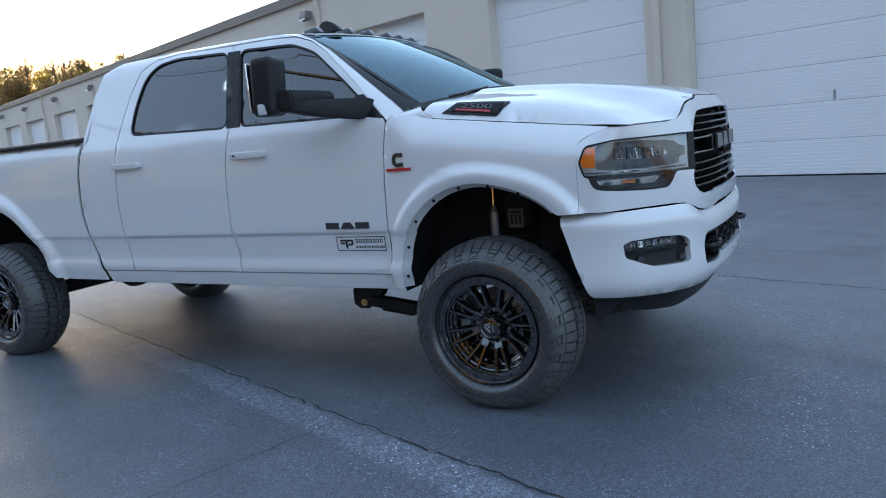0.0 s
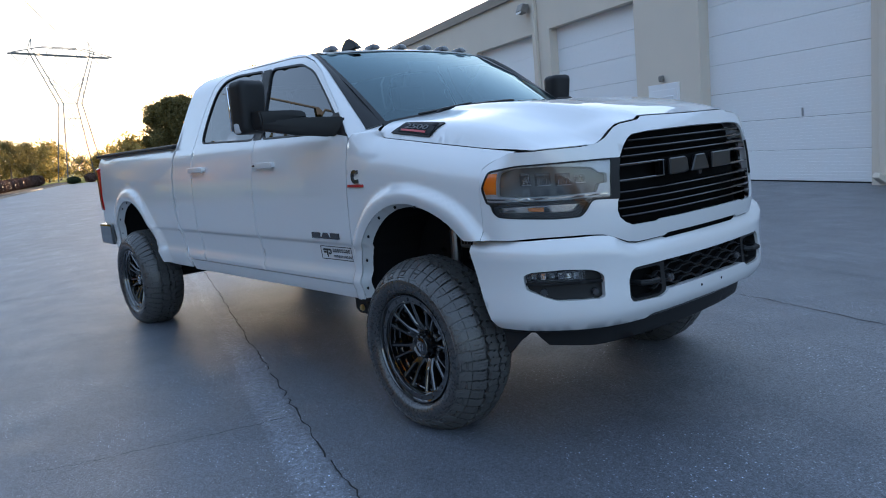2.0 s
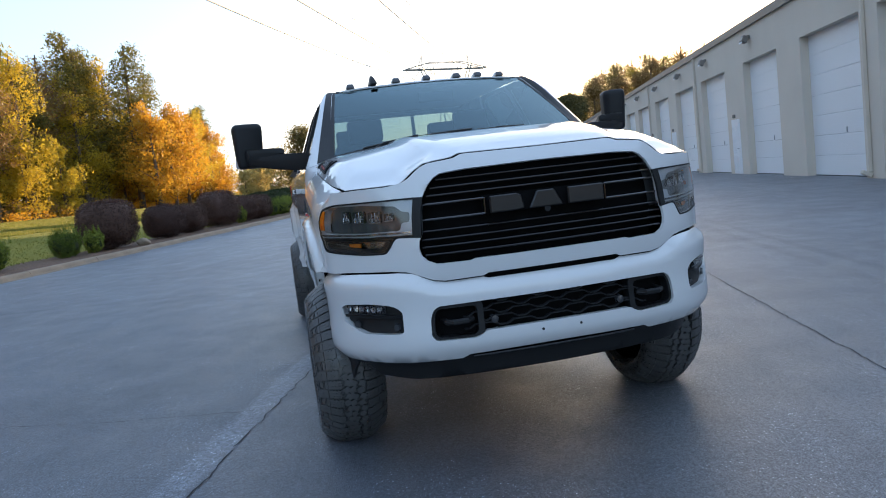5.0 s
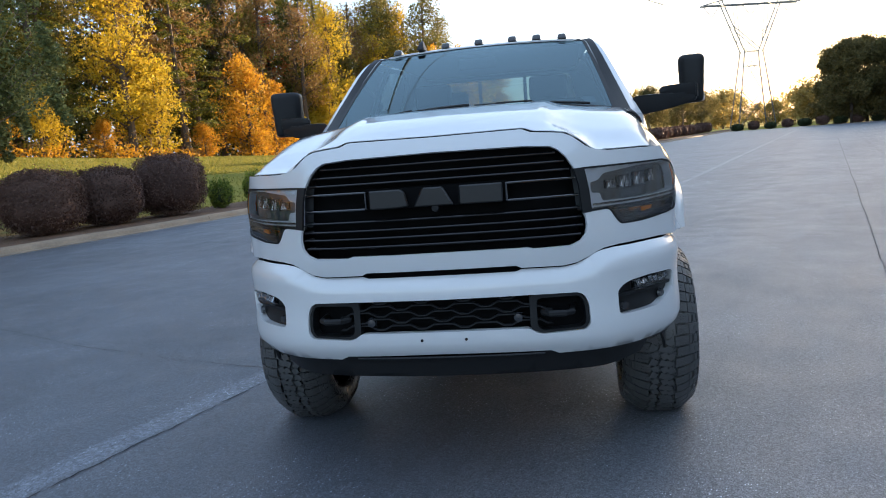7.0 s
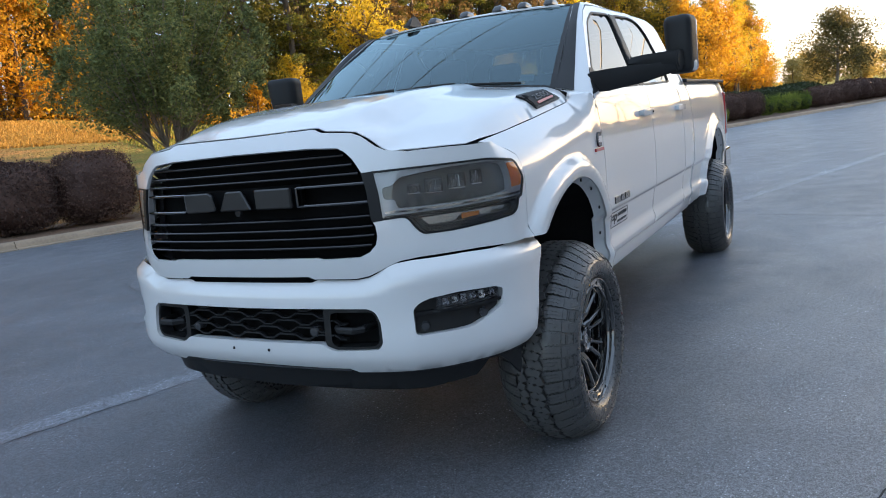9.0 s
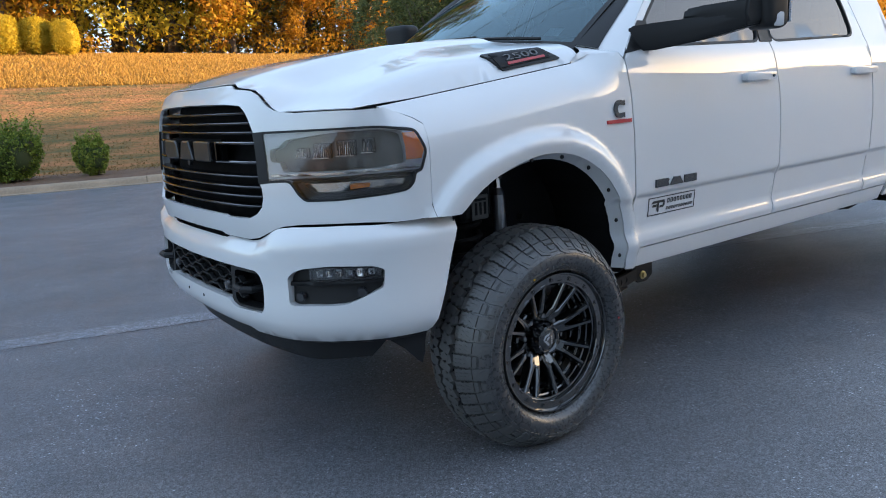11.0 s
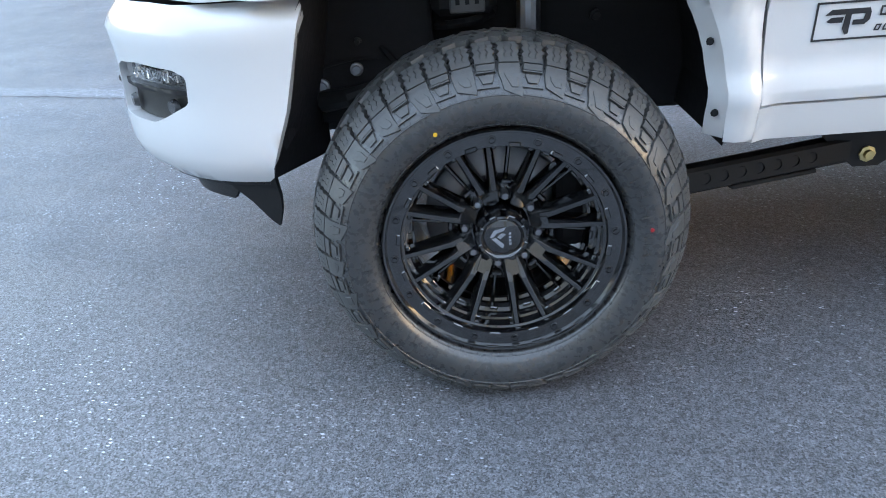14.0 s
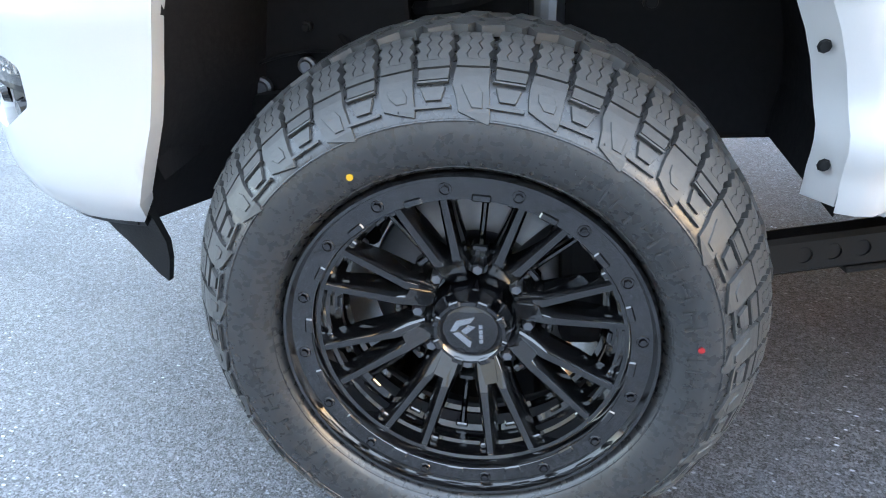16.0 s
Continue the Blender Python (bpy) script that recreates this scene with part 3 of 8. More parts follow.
# ---- plants ----
def leaf_cloud(rnd, centres, n, spread, size, flat=0.0):
    """Many small leaf blades about the given clump centres (x, y, z, radius)."""
    g = np.random.default_rng(rnd.randrange(1 << 30))
    c = np.array(centres)[g.integers(0, len(centres), n)]
    p = g.normal(size=(n, 3))
    p /= np.linalg.norm(p, axis=1)[:, None]
    p = c[:, :3] + p * (c[:, 3:4] * g.uniform(0.35, 1.0, (n, 1)) ** 0.6) * spread
    a = g.normal(size=(n, 3))
    a[:, 2] *= 1 - flat
    a /= np.linalg.norm(a, axis=1)[:, None]
    b = np.cross(a, g.normal(size=(n, 3)))
    b /= np.linalg.norm(b, axis=1)[:, None]
    k = (size * g.uniform(0.6, 1.4, n))[:, None]
    a, b = a * k, b * k * 0.54
    v = np.stack([p + a * 1.1, p - a * 0.7 + b, p - a * 0.7 - b], 1).reshape(-1, 3)
    return v, np.arange(3 * n).reshape(-1, 3)


def wood_tree(seed, leaves, height, width, low, n, size, name, label, bare=0.0, trunk=BARK):
    """A forest tree: tapered trunk, forking limbs, an uneven crown of leaf clumps with gaps."""
    rnd = random.Random(seed)
    g = thing(name, label, "tree", group="trees of the wood")
    bm = bmesh.new()
    lean = (rnd.uniform(-0.04, 0.04), rnd.uniform(-0.04, 0.04))
    steps = [0, 0.15, 0.35, 0.6, 0.85, 0.97]
    spine = [Vector((lean[0] * height * q + rnd.uniform(-0.1, 0.1) * (q > 0), lean[1] * height * q + rnd.uniform(-0.1, 0.1) * (q > 0), height * q - (0.3 if q == 0 else 0))) for q in steps]
    tube(bm, spine, [height * 0.017 * (1.15 - q) + 0.015 for q in steps], 7)
    centres = []
    for k in range(34):
        q = rnd.uniform(low, 1.0)
        base = Vector((lean[0] * height * q, lean[1] * height * q, height * q * 0.92))
        f = (q - low) / (1 - low)
        reach = width * (0.55 + 0.5 * math.sin(math.pi * min(1, f * 0.9 + 0.12))) * rnd.uniform(0.45, 1.0) * (1.0 - 0.55 * f * f)
        ang = rnd.uniform(0, math.tau)
        tip = base + Vector((math.cos(ang) * reach, math.sin(ang) * reach, reach * rnd.uniform(0.1, 0.5)))
        if k < 16:
            mid = base.lerp(tip, 0.5) + Vector((0, 0, -0.05 * reach))
            tube(bm, [base - Vector((0, 0, 0.06 * height * 0.5)), mid, tip], [height * 0.006, height * 0.004, 0.012], 5, False)
        centres.append((*tip, width * rnd.uniform(0.22, 0.42)))
        centres.append((*base.lerp(tip, 0.55), width * rnd.uniform(0.2, 0.36)))
    part("trunk", bm, trunk, g)
    v, f = leaf_cloud(rnd, centres, int(n * (1 - bare)), 1.0, size)
    quads("crown", v, f, leaves, g)
    return g


def layered_tree(seed, leaves, height, width, low, n, size, name, label):
    """A pine: straight trunk, whorls of level limbs, each with a drooping spray of needles."""
    rnd = random.Random(seed)
    g = thing(name, label, "tree", group="trees of the wood")
    bm, centres = bmesh.new(), []
    tube(bm, [(0, 0, -0.3), (0.1, 0.05, height * 0.5), (0, 0.1, height * 0.98)], [height * 0.014, height * 0.010, 0.02], 7)
    for k in range(46):
        q = low + (1 - low) * (k + rnd.random()) / 46
        reach = width * (1.0 - 0.72 * ((q - low) / (1 - low)) ** 1.3) * rnd.uniform(0.45, 1.0)
        ang = k * 2.4 + rnd.uniform(-0.4, 0.4)
        way = Vector((math.cos(ang), math.sin(ang), 0))
        base, droop = Vector((0.05, 0.06, height * q)), rnd.uniform(-0.16, 0.10)
        tube(bm, [base, base + way * reach * 0.5 + Vector((0, 0, 0.06 * reach)), base + way * reach + Vector((0, 0, droop * reach))], [0.05, 0.035, 0.01], 5, False)
        for f in (0.45, 0.65, 0.85, 1.0):
            c = base + way * reach * f + Vector((rnd.uniform(-0.3, 0.3), rnd.uniform(-0.3, 0.3), droop * reach * f * f))
            centres.append((*c, 0.30 + 0.14 * reach * rnd.uniform(0.6, 1.2)))
    part("trunk", bm, BARK, g)
    v, f = leaf_cloud(rnd, centres, n, 1.0, size, 0.55)
    v = v.reshape(-1, 3, 3)
    at = np.array(centres)
    for j in range(0, len(v), 400):   # flatten each spray about its limb
        mid = v[j:j + 400].mean(1)
        near = at[np.argmin(((mid[:, None] - at[None, :, :3]) ** 2).sum(2), 1), 2]
        v[j:j + 400, :, 2] += ((near - mid[:, 2]) * 0.45)[:, None]
    quads("crown", v.reshape(-1, 3), f, leaves, g)
    return g


def clipped_shrub(seed, leaves, w, h, n, size, name, label, group, shoots=0, loose=0.06):
    """A clipped shrub: twigs inside, a dense shell of small leaves, a few shoots above."""
    rnd = random.Random(seed)
    g = thing(name, label, "shrub", group=group)
    bm = bmesh.new()
    for k in range(9):
        a = rnd.uniform(0, math.tau)
        tube(bm, [(0.08 * math.cos(a), 0.08 * math.sin(a), -0.05), (w * 0.3 * math.cos(a), w * 0.3 * math.sin(a), h * 0.5), (w * 0.38 * math.cos(a + 0.3), w * 0.38 * math.sin(a + 0.3), h * 0.9)], [0.016, 0.010, 0.004], 5, False)
    part("stems", bm, BARK, g)
    bm = bmesh.new()
    bmesh.ops.create_icosphere(bm, subdivisions=3, radius=1)
    for v in bm.verts:
        c = v.co.copy()
        k = 1 / max((abs(c.x) ** 3 + abs(c.y) ** 3 + abs(c.z) ** 3) ** (1 / 3), 1e-6)
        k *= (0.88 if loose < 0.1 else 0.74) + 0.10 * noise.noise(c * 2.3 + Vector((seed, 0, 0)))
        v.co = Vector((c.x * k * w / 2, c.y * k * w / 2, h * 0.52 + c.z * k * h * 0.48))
    # loose shrubs: core coloured dark green as shade between their leaves
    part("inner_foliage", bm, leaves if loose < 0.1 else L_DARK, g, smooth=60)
    r = np.random.default_rng(seed)
    p = r.normal(size=(n, 3))
    p /= (np.abs(p) ** 3).sum(1)[:, None] ** (1 / 3)
    p *= r.uniform(0.82, 1.03, (n, 1)) + loose * np.sin(p[:, :1] * 5 + seed) * np.cos(p[:, 1:2] * 4)
    if loose > 0.1:   # unclipped: narrower at the foot, broken into tufts
        p[:, :2] *= 0.86 + 0.16 * p[:, 2:]
        p *= 0.95 + loose * np.sin(p[:, :1] * 9 + 2 * seed) * np.sin(p[:, 1:2] * 8 + seed) * np.cos(p[:, 2:] * 7)
    p = p * (w / 2, w / 2, h * 0.48) + (0, 0, h * 0.52)
    up = r.uniform(0, 1, n) < 0.05
    p[up, 2] += r.uniform(0, 0.10 * h, up.sum()) * (p[up, 2] > h * 0.7)
    a = r.normal(size=(n, 3))
    a /= np.linalg.norm(a, axis=1)[:, None]
    b = np.cross(a, r.normal(size=(n, 3)))
    b /= np.linalg.norm(b, axis=1)[:, None]
    k = (size * r.uniform(0.6, 1.4, n))[:, None]
    v = np.stack([p + a * k * 1.1, p - (a * 0.7 + b * 0.5) * k, p - (a * 0.7 - b * 0.5) * k], 1).reshape(-1, 3)
    for _ in range(shoots):   # new shoots that have outgrown the clipping
        x0, y0, tall = r.uniform(-0.38, 0.38) * w, r.uniform(-0.38, 0.38) * w, r.uniform(0.10, 0.34 if loose < 0.1 else 0.46) * h
        lean = r.normal(0, 0.22, 2)
        m = 26
        q = r.uniform(0, 1, m)
        c = np.stack([x0 + lean[0] * q * tall, y0 + lean[1] * q * tall, h * 0.92 + q * tall], 1) + r.normal(0, 0.022, (m, 3))
        a = r.normal(size=(m, 3)) * size * 0.7
        b = np.cross(a, r.normal(size=(m, 3)))
        b *= size * 0.5 / np.maximum(np.linalg.norm(b, axis=1)[:, None], 1e-6)
        v = np.concatenate([v, np.stack([c - a * 0.8 + b, c - a * 0.8 - b, c + a * 1.1], 1).reshape(-1, 3)])
    quads("leaves", v, np.arange(len(v)).reshape(-1, 3), leaves, g)
    return g


def plant(base, spots):
    """Sets the plant at the first spot and copies of it at the others: (s, d, turn, size)."""
    for i, (s, d, turn, size) in enumerate(spots):
        m = LOT @ pose(s, d, max(lie(s, d), 0.0), 0, 0, turn) @ Matrix.Diagonal((size, size, size * 0.97, 1))
        if i == 0:
            base.matrix_basis = m
        else:
            o = copy_thing(base, pose(0, 0, 0))
            o.matrix_basis = m


KINDS = [wood_tree(11, L_ORANGE, 12, 4.0, 0.08, 7600, 0.145, "autumn_tree", "orange and gold autumn tree at the wood's edge"),
         wood_tree(12, L_YELLOW, 19, 4.2, 0.10, 8800, 0.145, "autumn_tree", "tall golden autumn tree at the wood's edge"),
         wood_tree(13, L_GREEN, 21, 4.2, 0.12, 8200, 0.15, "green_tree", "tall olive-green tree in the wood"),
         wood_tree(14, L_RUST, 22, 4.4, 0.3, 5600, 0.145, "autumn_tree", "rust-brown thinning autumn tree in the wood"),
         wood_tree(15, L_RED, 20, 3.8, 0.45, 5200, 0.15, "autumn_tree", "red maple tree among the yellow trees"),
         layered_tree(16, L_PINE, 22, 4.4, 0.14, 9000, 0.13, "pine_tree", "tall pine tree with layered yellow-green sprays"),
         wood_tree(17, L_YELLOW, 10, 3.4, 0.08, 6000, 0.14, "autumn_tree", "small yellow autumn tree at the wood's edge"),
         wood_tree(18, L_ORANGE, 7, 3.0, 0.06, 5000, 0.135, "autumn_tree", "low orange autumn tree at the wood's edge")]
rnd = random.Random(5)
spots = {k: [] for k in range(len(KINDS))}
ROWS = {"bank": {60: (0, 0, 6, 7, None), 64: (0, 2, 5, 3, 5), 69: (5, 2, 3, 5), 76: (2, 5, 3)},
        "middle": {60: (None,), 64: (None,), 69: (5, 2, 5, 3), 76: (2, 5, 3)},
        "far": {60: (6, 7, None, None), 64: (2, 3, 1, 2), 69: (1, 2, 3, 5), 76: (2, 3, 5)},
        "end": {60: (0, 6, 0, 6, 7), 64: (0, 6, 1, 2), 69: (1, 2, 3, 0), 76: (2, 3, 5)}}
s, column = -48.0, 0
while s < 150:
    rows = ROWS["bank" if s < 18 else "middle" if s < 84 else "far" if s < 104 else "end"]
    for row, pick in rows.items():
        k = rnd.choice(pick)
        if k is None or (row == 76 and column % 2):
            continue
        spots[k].append((s + rnd.uniform(-2, 2), row + rnd.uniform(-2, 2) + 10 * smooth(40, 120, s), rnd.uniform(0, 360), rnd.uniform(0.9, 1.3) * (1.06 - 0.28 * smooth(96, 140, s))))
    s, column = s + 4.2, column + 1
# the edge of the wood beside the lawn: pines and olive-green trees with a few golden and orange ones before them
EDGE = [(0, 10.5, 59.0, 0.85), (0, 14.4, 60.5, 0.62), (7, 6.0, 59.5, 0.8), (5, 19.5, 63.5, 0.95), (6, 23.0, 60.5, 0.8), (5, 25.5, 64.5, 1.0), (7, 27.5, 60.0, 0.55), (2, 30.0, 64.0, 0.95), (5, 33.5, 63.0, 1.05), (6, 31.5, 60.5, 0.6),
        (2, 36.0, 65.5, 1.0), (1, 40.2, 61.0, 1.0), (6, 42.6, 60.5, 0.85), (3, 45.5, 65.0, 1.05), (5, 48.5, 63.5, 0.95), (3, 51.0, 66.0, 1.0), (0, 55.6, 61.5, 0.92), (0, 59.4, 61.5, 0.72),
        (5, 54.0, 67.0, 1.0), (3, 61.0, 67.5, 1.02), (3, 65.5, 68.0, 1.0), (4, 70.5, 72.5, 1.02), (6, 65.5, 63.5, 0.6), (3, 71.0, 66.0, 0.9), (1, 77.5, 66.0, 1.08), (2, 81.0, 68.0, 0.95), (6, 74.0, 64.5, 0.9),
        (7, 48.0, 60.5, 0.5), (7, 37.0, 60.5, 0.5), (6, 82.0, 65.0, 0.9), (1, 92.0, 68.0, 0.95), (2, 96.0, 70.0, 1.2), (1, 102.0, 71.0, 1.3), (2, 108.0, 72.0, 1.12), (5, 114.0, 72.0, 0.95), (2, 103.0, 66.0, 1.25), (2, 110.0, 67.0, 1.08), (1, 125.0, 66.0, 0.95), (0, 131.0, 66.0, 1.3)]
for k, s, d, size in EDGE:
    spots[k].append((s, d, 47 * s, size))
for k in range(17):   # tall trees beyond the lot's end, between it and the low sun
    for row in (0, 1):
        d = -2 - 2.9 * k + rnd.uniform(-1, 1)
        spots[(2, 3, 1, 3)[(k + row) % 4]].append((158 + 7 * row + rnd.uniform(-2, 2), d, rnd.uniform(0, 360), rnd.uniform(0.95, 1.05) * float(np.interp(d, (-30, -20, -12, -6, 0), (1.12, 1.10, 1.03, 0.62, 0.5)))))
spots[0] += [(99, 61, 40, 1.3), (106, 62, 200, 1.35), (113, 63, 110, 1.3)]   # golden trees standing forward of the wood
spots[1] += [(120, 64, 100, 0.85)]
for k, base in enumerate(KINDS):
    plant(base, spots[k])


def thicket(name, leaves, n, size, d0, d1, h, label, seed):
    """Undergrowth along the wood: leaf clumps of uneven height, uncountable."""
    r = np.random.default_rng(seed)
    m = n // 60
    c = np.stack([r.uniform(-80, 150, m), r.uniform(d0, d1, m), np.zeros(m)], 1)
    top = h * r.uniform(0.35, 1.0, m)
    k = r.integers(0, m, n)
    p = c[k] + r.normal(size=(n, 3)) * (0.75, 0.6, 0)
    p[:, 2] = np.array([lie(x, y) for x, y in p[:, :2]]) + top[k] * r.uniform(0, 1, n) ** 0.8
    p[:, 1] += 10 * np.clip((p[:, 0] - 40) / 80, 0, 1)
    a = r.normal(size=(n, 3))
    a /= np.linalg.norm(a, axis=1)[:, None]
    b = np.cross(a, r.normal(size=(n, 3)))
    b /= np.linalg.norm(b, axis=1)[:, None]
    q = (size * r.uniform(0.6, 1.4, n))[:, None]
    v = np.stack([p - a * q, p - b * q * 0.55, p + a * q, p + b * q * 0.55], 1).reshape(-1, 3)
    ob = quads(name, v, np.arange(4 * n).reshape(-1, 4), leaves)
    ob.matrix_world = LOT
    return tagged(ob, label, "undergrowth", kind="stuff")


def tufts(name, leaves, n, s0, s1, d0, d1, h, label, seed):
    """Short grass standing on the land, blade by blade, thicker in patches."""
    r = np.random.default_rng(seed)
    p = np.stack([r.uniform(s0, s1, n), d0 + (d1 - d0) * r.uniform(0, 1, n) ** 1.3, np.zeros(n)], 1)
    p[:, 2] = [lie(a, b) - 0.02 for a, b, _ in p]
    ang, tall = r.uniform(0, math.tau, n), h * r.uniform(0.4, 1.3, n)
    side = np.stack([np.cos(ang), np.sin(ang), np.zeros(n)], 1) * (0.022 + 0.02 * r.uniform(0, 1, (n, 1)))
    tip = p + np.stack([r.normal(0, 0.35, n) * tall, r.normal(0, 0.35, n) * tall, tall], 1)
    v = np.stack([p - side, p + side, tip], 1).reshape(-1, 3)
    ob = quads(name, v, np.arange(3 * n).reshape(-1, 3), leaves)
    ob.matrix_world = LOT
    return tagged(ob, label, "grass", kind="stuff")


tufts("dry_grass", L_STRAW, 60000, -30, 12, 23.5, 58, 0.06, "dry brown grass and straw on the bank", 7)
tufts("grass", L_BLADE, 46000, 11, 80, 24.0, 58, 0.08, "yellowing green grass of the lawn", 8)
tufts("dry_grass", L_SUNSTRAW, 110000, -32, 13, 43, 59, 0.15, "dry orange grass on the crest of the bank", 17)
tufts("grass", L_BLADE, 110000, 10, 62, 36, 60, 0.13, "sunlit yellow-green grass below the wood", 18)
thicket("undergrowth", L_ORANGE, 12000, 0.13, 57.5, 61, 1.7, "orange and gold undergrowth along the wood's edge", 1)
thicket("undergrowth", L_RUST, 20000, 0.14, 59.5, 65, 2.8, "brown and olive undergrowth along the wood's edge", 2)
thicket("undergrowth", L_PINE, 46000, 0.24, 66, 80, 15.0, "green undergrowth deep in the wood", 3)
thicket("far_wood", L_OLIVE, 56000, 0.42, 80, 92, 25.0, "brown and green leaves of the deep wood", 4)

DUSK = [wood_tree(21, L_OLIVE, 13, 4.4, 0.06, 15000, 0.21, "dark_tree", "dark olive broadleaf tree at the end of the lot"),
        wood_tree(22, L_RUST, 14, 4.2, 0.05, 7600, 0.15, "autumn_tree", "brown and gold tree behind the storage building"),
        wood_tree(23, L_HAZEGOLD, 7, 3.4, 0.06, 1600, 0.3, "autumn_tree", "far low pale gold tree in evening sun")]
plant(DUSK[0], [(112, 5, 0, 0.9), (118, 7, 70, 0.85), (112, 1, 120, 0.9), (120, 7, 200, 0.9), (118, 3, 20, 0.95), (124, -2, 20, 1.0)])
plant(DUSK[1], [(100, -16, 0, 0.95), (92, -17, 70, 0.95), (106, -14, 210, 1.0), (113, -8, 10, 1.0), (122, -14, 180, 1.1), (130, -6, 250, 1.1)])
far = []
for k in range(46):
    far.append((150 + rnd.uniform(0, 90), -10 + k * 2.4 + rnd.uniform(-3, 3), rnd.uniform(0, 360), rnd.uniform(0.8, 1.4)))
plant(DUSK[2], far)

def ornamental_tree(seed, leaves, height, width, n, size, name, label):
    """A many-stemmed small tree: slender stems from one foot, forking into a dome of drooping sprays."""
    rnd = random.Random(seed)
    g = thing(name, label, "tree", group="ornamental trees")
    centres = []
    for k in range(8):
        bm = bmesh.new()
        a = k * 0.785 + rnd.uniform(-0.2, 0.2)
        lean = rnd.uniform(0.5, 1.25)
        foot, fork = Vector((0.09 * math.cos(a), 0.09 * math.sin(a), -0.1)), Vector((lean * 0.42 * math.cos(a), lean * 0.42 * math.sin(a), 1.45))
        tube(bm, [foot, foot.lerp(fork, 0.5) + Vector((rnd.uniform(-0.05, 0.05), rnd.uniform(-0.05, 0.05), 0.1)), fork], [0.042, 0.034, 0.026], 7, False)
        for j in range(9):
            b, up = a + rnd.uniform(-0.75, 0.75), rnd.uniform(0.0, 1.0)
            dome = width * math.sqrt(max(1 - (up * 0.95) ** 2, 0.05)) * rnd.uniform(0.45, 1.0)
            tip = Vector((dome * math.cos(b), dome * math.sin(b), 2.55 + (height - 2.75) * up + rnd.uniform(-0.25, 0.15)))
            mid = fork.lerp(tip, 0.5) + Vector((0, 0, 0.25))
            tube(bm, [fork, mid, tip], [0.020, 0.013, 0.004], 5, False)
            for f, r in ((0.4, 0.40), (0.62, 0.44), (0.82, 0.40), (1.0, 0.32)):
                c = fork.lerp(mid, f * 2) if f < 0.5 else mid.lerp(tip, f * 2 - 1)
                centres.append((*(c + Vector((rnd.uniform(-0.15, 0.15), rnd.uniform(-0.15, 0.15), -0.05))), r * rnd.uniform(0.7, 1.25)))
            if rnd.random() < 0.3:   # a trailing spray
                for q in range(4):
                    centres.append((tip.x * (1 + 0.03 * q), tip.y * (1 + 0.03 * q), tip.z - 0.22 * q, 0.15))
        part("stem", bm, PALEBARK, g)
    v, f = leaf_cloud(rnd, centres, n, 1.0, size, 0.3)
    quads("crown", v, f, leaves, g)
    return g


CRAPE = ornamental_tree(31, L_CRAPE, 7.0, 3.1, 62000, 0.046, "shade_tree", "dark green multi-stemmed ornamental tree beside the kerb")
plant(CRAPE, [(4.8, 25.2, 0, 1.0)])
FARCRAPE = wood_tree(32, L_OLIVE, 6.8, 3.0, 0.30, 15000, 0.085, "shade_tree", "dark green ornamental tree behind the far shrubs", trunk=PALEBARK)
tagged(FARCRAPE, group="ornamental trees")
plant(FARCRAPE, [(54.5, 26.0, 30, 0.95), (85, 26.5, 200, 0.9), (110, 27, 20, 0.95), (128, 27, 90, 1.0)])

PURPLE = [clipped_shrub(41, L_PURPLE, 1.70, 1.50, 17000, 0.028, "clipped_shrub", "dark purple-brown clipped shrub behind the kerb", "kerbside shrubs"),
          clipped_shrub(42, L_PURPLE, 1.80, 1.65, 17500, 0.028, "clipped_shrub", "tall dark purple-brown clipped shrub behind the kerb", "kerbside shrubs")]
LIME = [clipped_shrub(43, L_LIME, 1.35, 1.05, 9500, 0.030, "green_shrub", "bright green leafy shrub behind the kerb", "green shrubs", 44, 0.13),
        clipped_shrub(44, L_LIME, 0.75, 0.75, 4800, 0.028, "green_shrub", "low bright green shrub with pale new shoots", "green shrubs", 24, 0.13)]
plant(PURPLE[0], [(0.5, 23.1, 0, 1), (5.7, 23.0, 30, 0.98), (7.4, 23.0, 60, 0.95), (22.6, 23.0, 90, 0.9), (25.0, 23.1, 10, 0.85), (31.6, 23.2, 50, 0.9), (33.8, 23.2, 0, 0.9)])
plant(PURPLE[1], [(2.0, 23.0, 0, 0.95), (9.3, 23.0, 44, 1.0), (18.7, 23.1, 15, 1.05), (28.5, 23.2, 70, 1.05)])
FARPURPLE = clipped_shrub(47, L_PURPLE, 1.70, 1.50, 5600, 0.045, "clipped_shrub", "purple-brown clipped shrub in the far kerbside row", "kerbside shrubs")
plant(FARPURPLE, [(43.2, 23.3, 77, 0.85), (45.5, 23.3, 0, 0.85), (48.7, 23.5, 45, 0.997), (51.4, 23.5, 9, 1.0), (54.0, 23.6, 20, 0.945), (56, 23.6, 40, 0.85), (58.6, 23.7, 66, 0.892), (61, 23.7, 10, 0.85), (66, 23.8, 60, 0.85), (71, 23.9, 5, 0.85),
                  (76, 24.0, 50, 0.9), (79, 24.0, 10, 0.892), (82, 24.1, 80, 0.85), (85, 24.1, 40, 0.892), (88, 24.2, 20, 0.9), (92, 24.2, 60, 0.945), (96, 24.3, 70, 0.9), (100, 24.3, 5, 0.945), (105, 24.4, 30, 0.9), (110, 24.5, 50, 1.05), (116, 24.6, 10, 1.05)] + [(111.4, 4.2 + 4.4 * k, 30 * k, 0.85 + 0.05 * (k % 2)) for k in range(4)])
